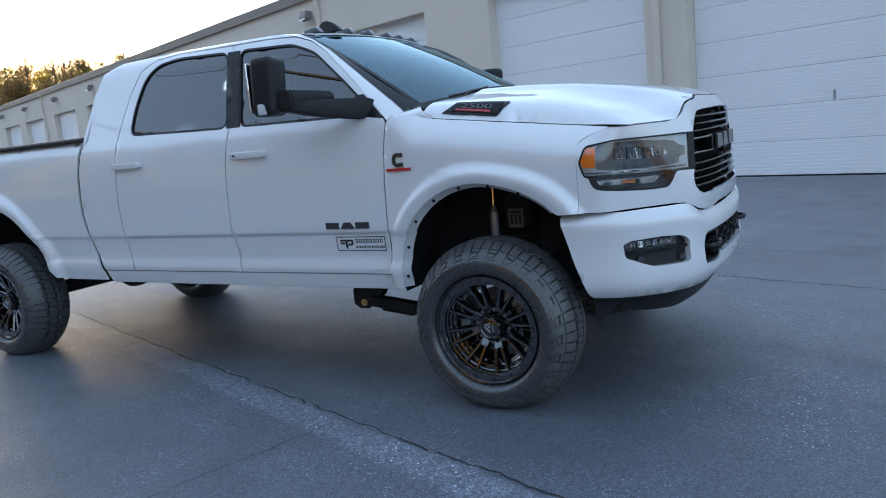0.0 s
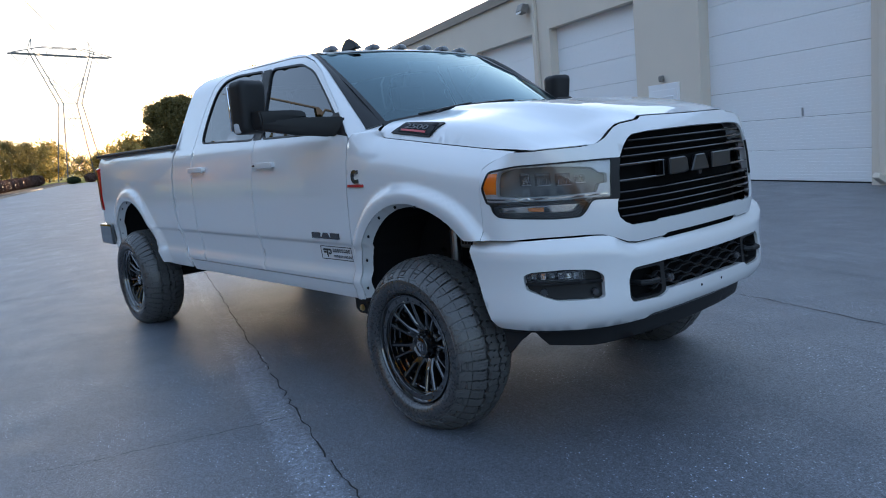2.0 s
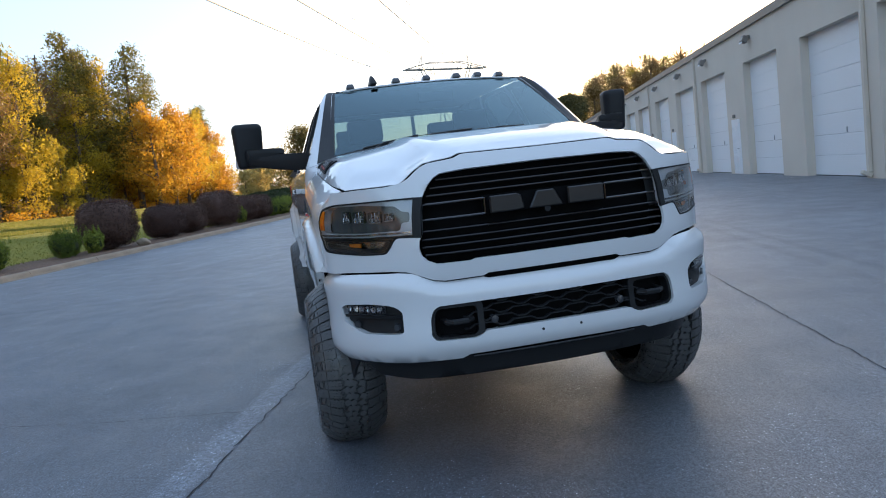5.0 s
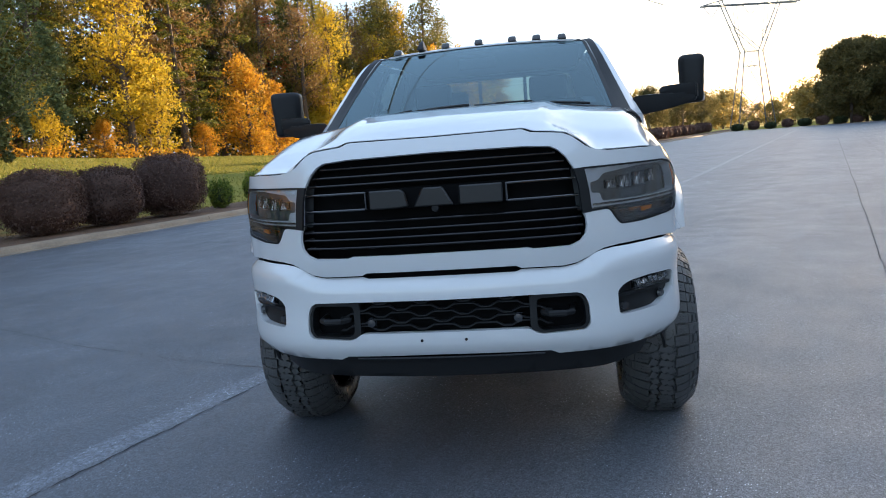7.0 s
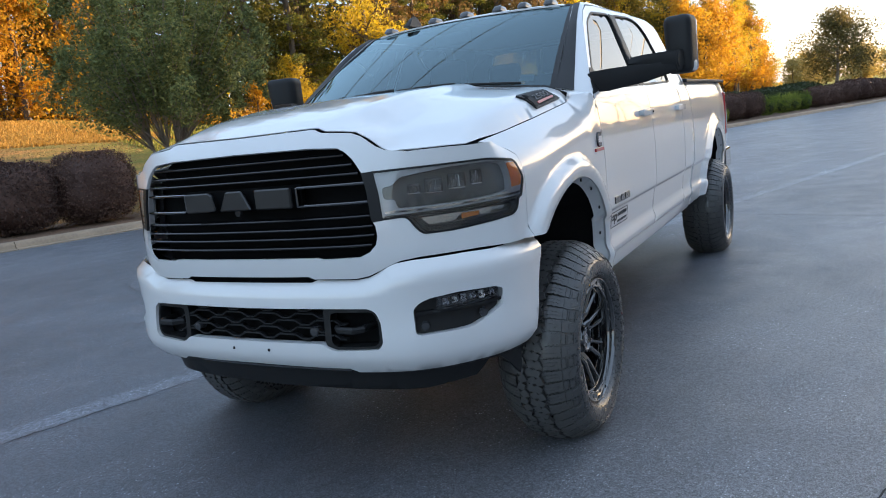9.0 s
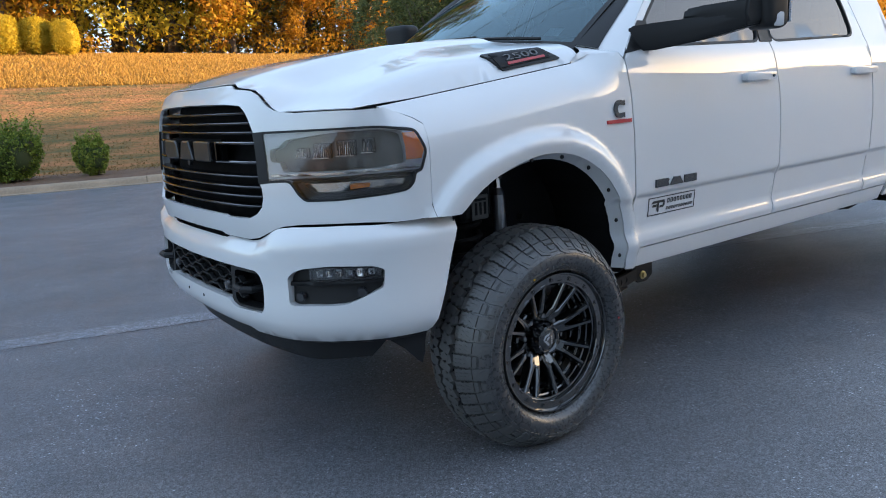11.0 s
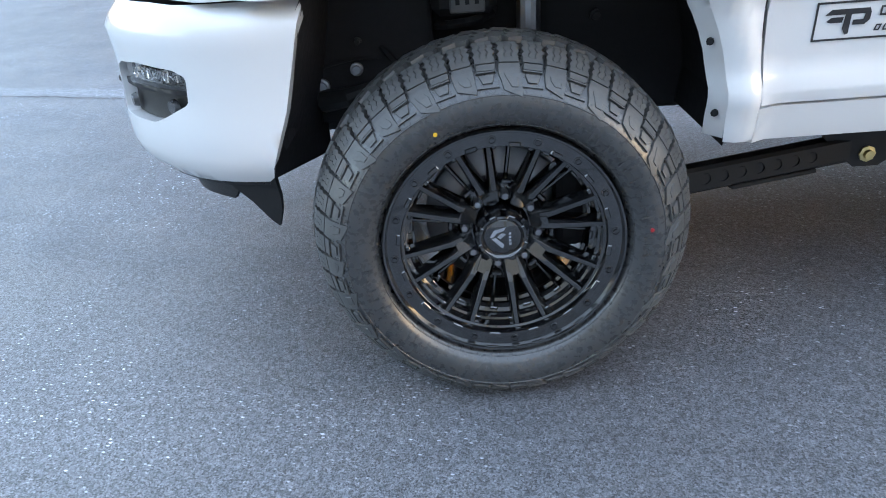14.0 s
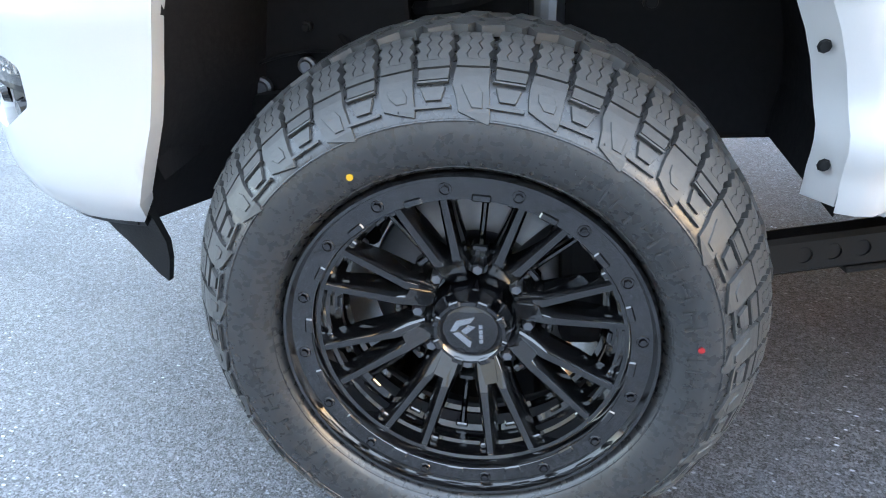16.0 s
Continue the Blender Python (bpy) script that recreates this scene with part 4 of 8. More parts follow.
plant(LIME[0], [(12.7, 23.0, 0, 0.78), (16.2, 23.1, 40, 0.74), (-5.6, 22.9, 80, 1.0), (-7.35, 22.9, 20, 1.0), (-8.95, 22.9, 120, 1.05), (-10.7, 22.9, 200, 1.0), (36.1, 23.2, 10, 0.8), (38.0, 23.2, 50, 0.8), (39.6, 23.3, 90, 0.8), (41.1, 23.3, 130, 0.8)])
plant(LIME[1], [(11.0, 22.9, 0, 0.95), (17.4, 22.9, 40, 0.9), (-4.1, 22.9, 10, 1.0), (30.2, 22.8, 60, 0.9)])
MOUND = clipped_shrub(46, L_DARK, 2.0, 1.35, 4500, 0.058, "green_shrub", "dark green rounded shrub behind the low hedge", "dark green shrubs")
plant(MOUND, [(35.6, 26.0, 0, 1.0), (38.2, 26.3, 60, 1.05), (40.9, 26.1, 100, 1.0), (43.6, 26.4, 200, 1.1), (46.6, 26.3, 10, 1.15), (49.6, 26.6, 80, 1.2)] + [(111.2, 2.0 + 4.4 * k, 40 * k, 0.74 + 0.05 * (k % 3)) for k in range(5)])
GOLD = clipped_shrub(45, L_YELLOW, 1.5, 2.1, 6500, 0.052, "golden_hedge", "golden clipped hedge shrub on the crest of the bank", "golden hedge")
plant(GOLD, [(-8.6 - 1.55 * k, 55.0 + 0.25 * (k % 2), 50 * k, 1.0 + 0.05 * (k % 3)) for k in range(9)])
stone = bmesh.new()
bmesh.ops.create_icosphere(stone, subdivisions=3, radius=0.22)
for v in stone.verts:
    v.co *= 1 + 0.3 * noise.noise(v.co * 6)
    v.co.z *= 0.7
rock = part("rock", stone, CONCRETE, None, smooth=40)
rock.matrix_world = LOT @ pose(18.9, 22.0, 0.22)
tagged(rock, "pale rounded rock on the mulch bed", "rock")

# ---- power line ----
pylon = thing("pylon", "tall lattice steel power pylon behind the trees", "pylon", pose(-150, 37.2, 0, 0, 0, 18))
bm = bmesh.new()


def strut(p, q, r=0.09):
    tube(bm, [p, q], r * 1.05, 4)


for sx in (-1, 1):
    for sy in (-1, 1):
        strut((sx * 1.6, sy * 3.9, 0), (sx * 0.8, sy * 1.9, 14.6), 0.10)
        strut((sx * 0.8, sy * 1.9, 14.6), (sx * 0.6, sy * 6.2, 24.3), 0.10)
        strut((sx * 0.7, sy * 1.9, 14.6), (sx * 0.6, -sy * 4.1, 19.6), 0.07)
        strut((sx * 0.6, sy * 2.6, 16.0), (sx * 0.6, sy * 3.4, 24.0), 0.05)
        strut((sx * 1.2, sy * 2.9, 7.0), (sx * 0.8, -sy * 1.9, 14.6), 0.05)
        strut((sx * 1.6, sy * 3.9, 0), (sx * 1.2, -sy * 2.9, 7.0), 0.05)
    strut((sx * 0.8, -1.9, 14.6), (sx * 0.8, 1.9, 14.6), 0.07)
    strut((sx * 0.9, -2.3, 11.8), (sx * 0.9, 2.3, 11.8), 0.06)
    strut((sx * 0.6, -10.0, 23.4), (sx * 0.6, 10.0, 23.4), 0.12)
    strut((sx * 0.6, -4.0, 24.8), (sx * 0.6, 4.0, 24.8), 0.09)
    for sy in (-1, 1):
        strut((sx * 0.6, sy * 4.0, 24.8), (sx * 0.6, sy * 10.0, 23.5), 0.09)
        strut((sx * 0.6, sy * 6.2, 24.3), (0, sy * 5.6, 26.3), 0.07)
    for k in range(-9, 10, 2):
        strut((sx * 0.6, k, 23.4), (sx * 0.6, k + 1, 24.7 if abs(k) < 5 else 24.0), 0.05)
part("lattice", bm, GALV, pylon)
bm = bmesh.new()
for y in (-8, 0, 8):
    for e in (-1, 1):
        tube(bm, [(0, y + e * 1.6, 23.3), (0, y, 21.3)], 0.07, 5)
part("insulators", bm, GALV, pylon)
for y in (-8, 0, 8, -5.6, 5.6):
    z = 21.3 if abs(y) in (0, 8) else 26.2
    a = Matrix.Translation((-150, 37.2, 0)) @ pose(0, 0, 0, 0, 0, 18) @ Vector((0, y, z))
    b = a + Vector((353, -137, 12))
    b2 = Vector((-420, 150 + y, z + 2))
    bm = bmesh.new()
    for p, q in ((a, b), (a, b2)):
        pts = [p.lerp(q, k / 24) - Vector((0, 0, 9 * 4 * (k / 24) * (1 - k / 24))) for k in range(25)]
        tube(bm, pts, 0.065 if abs(y) in (0, 8) else 0.03, 4)
    wire = part("power_cable", bm, GALV, None)
    tagged(wire, "thin grey overhead power cable", "cable", group="overhead cables")


# ---- pickup truck: forward is +x, the front axle stands over the origin ----
from mathutils.geometry import delaunay_2d_cdt

truck = thing("pickup_truck", "white lifted crew-cab pickup truck with black wheels, parked on the asphalt", "pickup truck")


def lerp_in(x, xs, ys):
    return float(np.interp(x, xs, ys))


def inside(p, loop):
    x, y = p
    hit = False
    for (x0, y0), (x1, y1) in zip(loop, loop[1:] + loop[:1]):
        if (y0 > y) != (y1 > y) and x < (x1 - x0) * (y - y0) / (y1 - y0) + x0:
            hit = not hit
    return hit


def fine(loop, step):
    out = []
    for a, b in zip(loop, loop[1:] + loop[:1]):
        n = max(1, int(math.hypot(b[0] - a[0], b[1] - a[1]) / step))
        out += [(a[0] + (b[0] - a[0]) * k / n, a[1] + (b[1] - a[1]) * k / n) for k in range(n)]
    return out


def rounded(loop, r, n=4):
    """The loop with its corners rounded off."""
    out = []
    for i, p in enumerate(loop):
        a, b, c = Vector(loop[i - 1]), Vector(p), Vector(loop[(i + 1) % len(loop)])
        q = min(r, (a - b).length * 0.45, (c - b).length * 0.45)
        s, e = b + (a - b).normalized() * q, b + (c - b).normalized() * q
        for k in range(n + 1):
            t = k / n
            v = s * (1 - t) ** 2 + b * 2 * t * (1 - t) + e * t ** 2
            out.append((v.x, v.y))
    return out


def panel(loop, holes, shape, step=0.04, depth=0.012, flip=True, rows=()):
    """A curved sheet: the plane outline, less its holes, laid on shape(u, v), with its edges turned inwards by depth."""
    loop, holes = fine(loop, step), [fine(h, step) for h in holes]
    pts, edges = [], []
    for r in [loop] + holes:
        k = len(pts)
        pts += r
        edges += [(k + i, k + (i + 1) % len(r)) for i in range(len(r))]
    us, vs = [p[0] for p in loop], [p[1] for p in loop]
    edge = np.array(pts)
    u = min(us) + step * 0.5
    while u < max(us):
        v = min(vs) + step * 0.5
        while v < max(vs):
            if np.min(np.abs(edge - (u, v)).max(1)) > step * 0.45 and inside((u, v), loop) and not any(inside((u, v), h) for h in holes):
                pts.append((u, v))
            v += step
        u += step
    if rows:
        grid = [p for p in pts[len(edge):] if min(abs(p[1] - r) for r in rows) > 0.006]
        for r in rows:
            grid += [(min(us) + step * (k + 0.5), r) for k in range(int((max(us) - min(us)) / step))]
        pts = pts[:len(edge)] + [p for p in grid if np.min(np.abs(edge - p).max(1)) > 0.004 and inside(p, loop) and not any(inside(p, h) for h in holes)]
    vs2, _, faces, *_ = delaunay_2d_cdt([Vector(p) for p in pts], edges, [], 0, 1e-6)
    bm = bmesh.new()
    vv = [bm.verts.new(shape(*p)) for p in vs2]
    for f in faces:
        c = sum((vs2[i] for i in f), Vector((0, 0))) / len(f)
        if inside(c, loop) and not any(inside(c, h) for h in holes):
            try:
                bm.faces.new([vv[i] for i in (f if flip else f[::-1])])
            except ValueError:
                pass
    bmesh.ops.delete(bm, geom=[v for v in bm.verts if not v.link_faces], context="VERTS")
    bm.normal_update()
    if depth:
        rim = [e for e in bm.edges if len(e.link_faces) == 1]
        for e in rim:
            lp = e.link_loops[0]
            a, b = lp.vert, lp.link_loop_next.vert
            n1, n2 = a.normal, b.normal
            q = [bm.verts.new(a.co), bm.verts.new(b.co), bm.verts.new(b.co - n2 * depth), bm.verts.new(a.co - n1 * depth)]
            bm.faces.new((q[1], q[0], q[3], q[2]))
    for f in bm.faces:
        f.smooth = True
    return bm


def both(name, make, material, parent, label=""):
    """A part on the right flank and its mirror image on the left."""
    obs = []
    for side in (-1, 1):
        bm = make()
        if side > 0:
            for v in bm.verts:
                v.co.y *= -1
            bmesh.ops.reverse_faces(bm, faces=bm.faces[:])
        obs.append(part(name, bm, material, parent, label))
    return obs


# flank: half width by height, with flares over the wheels
ZS = [0.55, 0.60, 0.645, 0.665, 0.69, 0.735, 0.874, 0.886, 0.91, 1.15, 1.30, 1.42, 1.48, 1.52, 1.92, 1.97, 2.005, 2.03]
YS = [0.925, 0.945, 0.950, 0.963, 0.966, 0.948, 0.963, 0.977, 0.980, 0.986, 0.980, 0.968, 0.952, 0.930, 0.772, 0.745, 0.715, 0.67]
ARCHES = ((-0.02, 0.655, 0.462, 0.550), (-4.06, 0.655, 0.462, 0.565))


def arch_reach(x, z, cx, cz):
    dx = x - cx
    grow = 1.0 + 0.10 * smooth(0.1, 0.5, dx) if cx > -1 else 1.0 + 0.22 * smooth(0.1, 0.6, dx) * smooth(1.1, 0.6, z)
    return math.hypot(dx, max(z - cz, 0.0)) / grow


def seam_z(x):
    return 1.432 - 0.118 * (x + 0.22) / 0.9


def seam_y(x):
    """Half width of the line where hood and fender meet."""
    return lerp_in(x, [-0.35, -0.25, 0.13, 0.42, 0.60, 0.72], [0.890, 0.903, 0.897, 0.880, 0.858, 0.830])


def flank(x, z):
    y = lerp_in(z, ZS, YS)
    if x > -0.5:
        k = smooth(-0.5, -0.28, x)
        top = seam_z(x)
        full = min(0.990, lerp_in(z, ZS[:10], YS[:10]) + 0.004) - 0.024 * smooth(0.25, 0.62, x)
        t = min(max((z - (top - 0.17)) / 0.17, 0.0), 1.1)
        fen = full - (full - seam_y(x) - 0.001) * t ** 2.2
        y = y * (1 - k) + fen * k
    for cx, cz, r0, r1 in ARCHES:
        r = (arch_reach(x, z, cx, cz) - r0) / (r1 - r0)
        y += 0.042 * smooth(1.05, 0.62, r) - 0.012 * smooth(0.35, 0.0, r)
    y -= 0.02 * smooth(-4.4, -5.0, x)
    return y


def on_flank(u, v):
    return Vector((u, -flank(u, v), v))


def arch_line(k, a0, a1, grow=0.0, n=26):
    cx, cz, r0, r1 = ARCHES[k]
    out = []
    for i in range(n + 1):
        a = radians(a0 + (a1 - a0) * i / n)
        r = r0 + grow
        for _ in range(4):
            x, z = cx + r * math.cos(a), cz + r * math.sin(a)
            r *= (r0 + grow) / max(arch_reach(x, z, cx, cz), 1e-6)
        out.append((cx + r * math.cos(a), cz + r * math.sin(a)))
    return out


CREASES = (0.69, 0.718, 0.745, 0.866, 0.874, 0.891, 0.899)   # lines where the flank folds
G = 0.0035   # half of a shut line
# front fender
front = [(0.392, 0.951)] + [p for p in arch_line(0, 38, 180)] + [(-0.486, 0.585), (-0.556 + G, 0.585), (-0.556 + G, 0.77), (-0.540 + G, 1.05), (-0.522 + G, 1.32), (-0.505 + G, 1.44), (-0.475, 1.475), (-0.36, 1.47),
         (-0.26, seam_z(-0.26)), (0.13, seam_z(0.13)), (0.42, seam_z(0.42)), (0.606, seam_z(0.606)), (0.560, 1.306), (0.512, 1.284), (0.486, 1.262), (0.4835, 1.18), (0.4835, 1.05), (0.4835, 0.954)]
both("fender", lambda: panel(front, [], on_flank, 0.021), PAINT, truck)
WIN_F = rounded([(-0.60, 1.497), (-0.66, 1.56), (-0.80, 1.68), (-1.03, 1.865), (-1.20, 1.930), (-1.60, 1.952), (-1.515, 1.512)], 0.05)
WIN_R = rounded([(-1.625, 1.512), (-1.705, 1.953), (-2.14, 1.975), (-2.32, 1.955), (-2.42, 1.87), (-2.47, 1.70), (-2.475, 1.535)], 0.06)
door_f = [(-0.556 - G, 0.66), (-0.556 - G, 0.77), (-0.540 - G, 1.05), (-0.522 - G, 1.32), (-0.505 - G, 1.44), (-0.54, 1.50), (-0.70, 1.645), (-0.95, 1.862), (-1.06, 1.930), (-1.19, 1.972), (-1.40, 1.988), (-1.675 + G, 1.990),
          (-1.600 + G, 1.50), (-1.635 + G, 1.27), (-1.655 + G, 0.94), (-1.640 + G, 0.70), (-1.632 + G, 0.66)]
door_r = [(-1.632 - G, 0.66), (-1.640 - G, 0.70), (-1.655 - G, 0.94), (-1.635 - G, 1.27), (-1.600 - G, 1.50), (-1.675 - G, 1.990), (-2.15, 2.005), (-2.36, 1.992), (-2.47, 1.93), (-2.54, 1.78), (-2.585, 1.57), (-2.605, 1.36), (-2.62, 1.10), (-2.62, 0.80), (-2.60, 0.66)]
doors_f = both("front_door", lambda: panel(door_f, [WIN_F], on_flank, 0.04, rows=CREASES), PAINT, truck)
doors_r = both("rear_door", lambda: panel(door_r, [WIN_R], on_flank, 0.04, rows=CREASES), PAINT, truck)
cab_back = [(-2.61, 0.66), (-2.63, 0.80), (-2.63, 1.10), (-2.613, 1.36), (-2.593, 1.57), (-2.548, 1.78), (-2.478, 1.935), (-2.36, 1.999), (-2.15, 2.012), (-1.40, 1.996), (-1.19, 1.980), (-1.20, 1.984), (-1.30, 2.006), (-1.45, 2.016), (-2.3, 2.03), (-2.72, 2.018), (-2.86, 1.96), (-2.91, 1.80), (-2.945, 1.50), (-2.985, 1.30), (-3.0, 1.05), (-2.965, 0.80), (-2.90, 0.66)]
both("cab_corner", lambda: panel(cab_back, [], on_flank, 0.035, rows=CREASES), PAINT, truck)
both("rocker", lambda: panel([(-0.556, 0.572), (-0.556, 0.653), (-2.90, 0.653), (-2.87, 0.572)], [], on_flank, 0.035), PAINT, truck)
bedside = [(-2.922, 0.585), (-2.990, 0.80), (-3.026, 1.05), (-3.011, 1.30), (-2.972, 1.50), (-2.968, 1.527), (-4.95, 1.53), (-4.985, 1.45), (-4.985, 0.90), (-4.92, 0.70), (-4.52, 0.66)] + arch_line(1, 178, 0)[:] + [(-3.42, 0.60), (-3.30, 0.585)]
both("bed_side", lambda: panel(bedside, [], on_flank, 0.04, rows=CREASES), PAINT, truck)
both("window_glass", lambda: panel(WIN_F, [], lambda u, v: Vector((u, -flank(u, v) + 0.008, v)), 0.06, 0), DARKGLASS, truck)
both("window_glass", lambda: panel(WIN_R, [], lambda u, v: Vector((u, -flank(u, v) + 0.008, v)), 0.06, 0), DARKGLASS, truck)


def ring(loop, grow):
    c = Vector((sum(p[0] for p in loop) / len(loop), sum(p[1] for p in loop) / len(loop)))
    out = []
    for i, p in enumerate(loop):
        t = (Vector(loop[(i + 1) % len(loop)]) - Vector(loop[i - 1]))
        n = Vector((t.y, -t.x)).normalized() if t.length > 1e-9 else (Vector(p) - c).normalized()
        if n.dot(Vector(p) - c) < 0:
            n = -n
        out.append((p[0] + n.x * grow, p[1] + n.y * grow))
    return out


for w in (WIN_F, WIN_R):
    both("window_seal", lambda: panel(ring(w, 0.008), [ring(w, -0.004)], lambda u, v: Vector((u, -flank(u, v) - 0.002, v)), 0.05, 0.01), BLACK, truck)
both("pillar_trim", lambda: panel([(-1.517, 1.508), (-1.622, 1.508), (-1.704, 1.956), (-1.603, 1.954)], [], lambda u, v: Vector((u, -flank(u, v) - 0.005, v)), 0.04, 0.006), BLACK, truck)
both("pillar_trim", lambda: panel([(-0.515, 1.468), (-0.552, 1.503), (-0.66, 1.602), (-0.715, 1.60), (-0.69, 1.492)], [], lambda u, v: Vector((u, -flank(u, v) - 0.003, v)), 0.04, 0.006), BLACK, truck)


# nose: plan curves of the front, by half width
NOSE = [(0, 0.985), (0.25, 0.978), (0.45, 0.955), (0.55, 0.928), (0.62, 0.890), (0.70, 0.835), (0.78, 0.768), (0.85, 0.700), (0.905, 0.630), (0.942, 0.560), (0.962, 0.490), (0.968, 0.42)]
BUMP = [(0, 1.002), (0.30, 0.992), (0.50, 0.966), (0.62, 0.938), (0.70, 0.902), (0.78, 0.846), (0.86, 0.765), (0.92, 0.685), (0.955, 0.600), (0.975, 0.500), (0.982, 0.375)]


class Plan:
    """A symmetric plan curve, walked by its length from the middle."""

    def __init__(self, rows):
        pts = [rows[0]]
        for k in range(len(rows) - 1):
            p0, p1, p2, p3 = rows[max(k - 1, 0)], rows[k], rows[k + 1], rows[min(k + 2, len(rows) - 1)]
            if k == 0:
                p0 = (-p2[0], p2[1])
            for i in range(1, 9):
                t = i / 8
                pts.append(tuple(0.5 * (2 * b + (c - a) * t + (2 * a - 5 * b + 4 * c - d) * t * t + (3 * b - a - 3 * c + d) * t ** 3) for a, b, c, d in zip(p0, p1, p2, p3)))
        self.y, self.x = np.array(pts).T
        self.s = np.r_[0, np.cumsum(np.hypot(np.diff(self.y), np.diff(self.x)))]

    def by_y(self, y):
        return math.copysign(float(np.interp(abs(y), self.y, self.s)), y)

    def by_x(self, x):
        return float(np.interp(-x, -self.x, self.s))

    def at(self, s, out=0.0):
        a = abs(s)
        p = np.array([np.interp(a, self.s, self.x), np.interp(a, self.s, self.y)])
        q0 = np.array([np.interp(max(a - 0.02, 0), self.s, self.x), np.interp(max(a - 0.02, 0), self.s, self.y)])
        q1 = np.array([np.interp(a + 0.02, self.s, self.x), np.interp(a + 0.02, self.s, self.y)])
        t = q1 - q0
        t /= max(np.linalg.norm(t), 1e-9)
        if a < 0.02:
            t = np.array([0.0, 1.0])
        x, y = p + out * np.array([t[1], -t[0]])
        return x, math.copysign(y, s)


nose, bump = Plan(NOSE), Plan(BUMP)


def nose_off(z):
    return lerp_in(z, [0.88, 0.93, 0.97, 1.05, 1.20, 1.30, 1.36, 1.40, 1.44], [-0.012, 0.0, 0.004, 0.0, -0.012, -0.026, -0.042, -0.058, -0.09])


def on_nose(out):
    def shape(s, z):
        x, y = nose.at(s, nose_off(z) * smooth(1.0, 0.55, abs(s)))
        x1, y1 = nose.at(s, 1.0)
        x0, y0 = nose.at(s, 0.0)
        k = smooth(0.66, 0.50, x)
        if k > 0:
            y = y * (1 - k) + math.copysign(flank(x, z) - 0.001, y) * k
        return Vector((x + out * (x1 - x0), y + out * (y1 - y0), z))
    return shape


def bump_off(z, s):
    top = lerp_in(abs(s), [0, 0.50, 0.56, 0.61, 0.66, 0.74, 1.0, 1.5], [0.884, 0.888, 0.898, 0.916, 0.933, 0.945, 0.947, 0.944])
    o = -0.030 * smooth(0.05, 0.0, top - z) - 0.012 * smooth(0.025, 0.0, top - z)
    o += -0.006 * smooth(0.90, 0.80, z) * smooth(0.66, 0.74, z) - 0.045 * smooth(0.605, 0.530, z)
    return o


def on_bump(out):
    def shape(s, z):
        x, y = bump.at(s, bump_off(z, s) + out)
        return Vector((x, y, z))
    return shape


def sides(rows, plan):
    """A half outline of (half width, z), mirrored to a whole loop in (length, z)."""
    r = [(plan.by_y(y), z) for y, z in rows]
    return r + [(-s, z) for s, z in reversed(r) if s > 1e-6]


def mirror_loop(loop):
    return [(-s, z) for s, z in reversed(loop)]


GRILLE = sides([(0, 0.974), (0.352, 0.974), (0.373, 0.967), (0.515, 0.969), (0.553, 0.986), (0.575, 1.010), (0.582, 1.04), (0.579, 1.075), (0.571, 1.092), (0.569, 1.16), (0.562, 1.21), (0.551, 1.262), (0.522, 1.312), (0.493, 1.339), (0.463, 1.354), (0.355, 1.362), (0, 1.366)], nose)
E_S = nose.by_x(0.4848)
HEAD_LAMP = [(nose.by_y(0.567), 1.264), (nose.by_y(0.577), 1.18), (nose.by_y(0.582), 1.090), (nose.by_y(0.672), 1.094), (nose.by_y(0.695), 1.050), (nose.by_y(0.715), 1.026), (nose.by_y(0.80), 1.026), (nose.by_y(0.90), 1.038),
             (E_S - 0.085, 1.050), (E_S - 0.060, 1.072), (E_S - 0.052, 1.106), (E_S - 0.03, 1.110), (E_S - 0.006, 1.175), (E_S - 0.035, 1.250), (nose.by_y(0.90), 1.266)]
HEAD_LAMP = rounded(HEAD_LAMP, 0.02, 3)
NOSE_TOP = ([0, 0.35, 0.364, 0.392, 0.42, 0.52, 0.558, 0.582, 0.608, 0.632, 0.665, 0.70, 0.81, 0.86, 0.95], [1.424, 1.427, 1.425, 1.413, 1.410, 1.401, 1.387, 1.369, 1.346, 1.332, 1.324, 1.320, 1.320, 1.318, 1.30])
TOP_Y = (0.18, 0.35, 0.364, 0.378, 0.392, 0.405, 0.42, 0.47, 0.52, 0.54, 0.558, 0.57, 0.582, 0.595, 0.608, 0.62, 0.632, 0.648, 0.665, 0.70, 0.76, 0.81)
nose_half = [(nose.by_y(y), z) for y, z in ((0, 0.905), (0.30, 0.905), (0.322, 0.895), (0.49, 0.892), (0.54, 0.900), (0.58, 0.917), (0.614, 0.934), (0.643, 0.944), (0.70, 0.950), (0.86, 0.952), (0.92, 0.949))]
nose_half += [(E_S, 0.953), (E_S, 1.10), (E_S, 1.258), (nose.by_x(0.515), 1.281), (nose.by_x(0.562), 1.303), (nose.by_x(0.606), 1.3205)]
nose_half += [(nose.by_y(y), lerp_in(y, *NOSE_TOP)) for y in (0.86,) + TOP_Y[::-1] + (0,)]
nose_loop = nose_half + [(-a, b) for a, b in reversed(nose_half) if a > 1e-6]
part("grille_surround", panel(nose_loop, [GRILLE, HEAD_LAMP, mirror_loop(HEAD_LAMP)], on_nose(0), 0.03, 0.012, flip=True), PAINT, truck, "white grille surround")

# hood


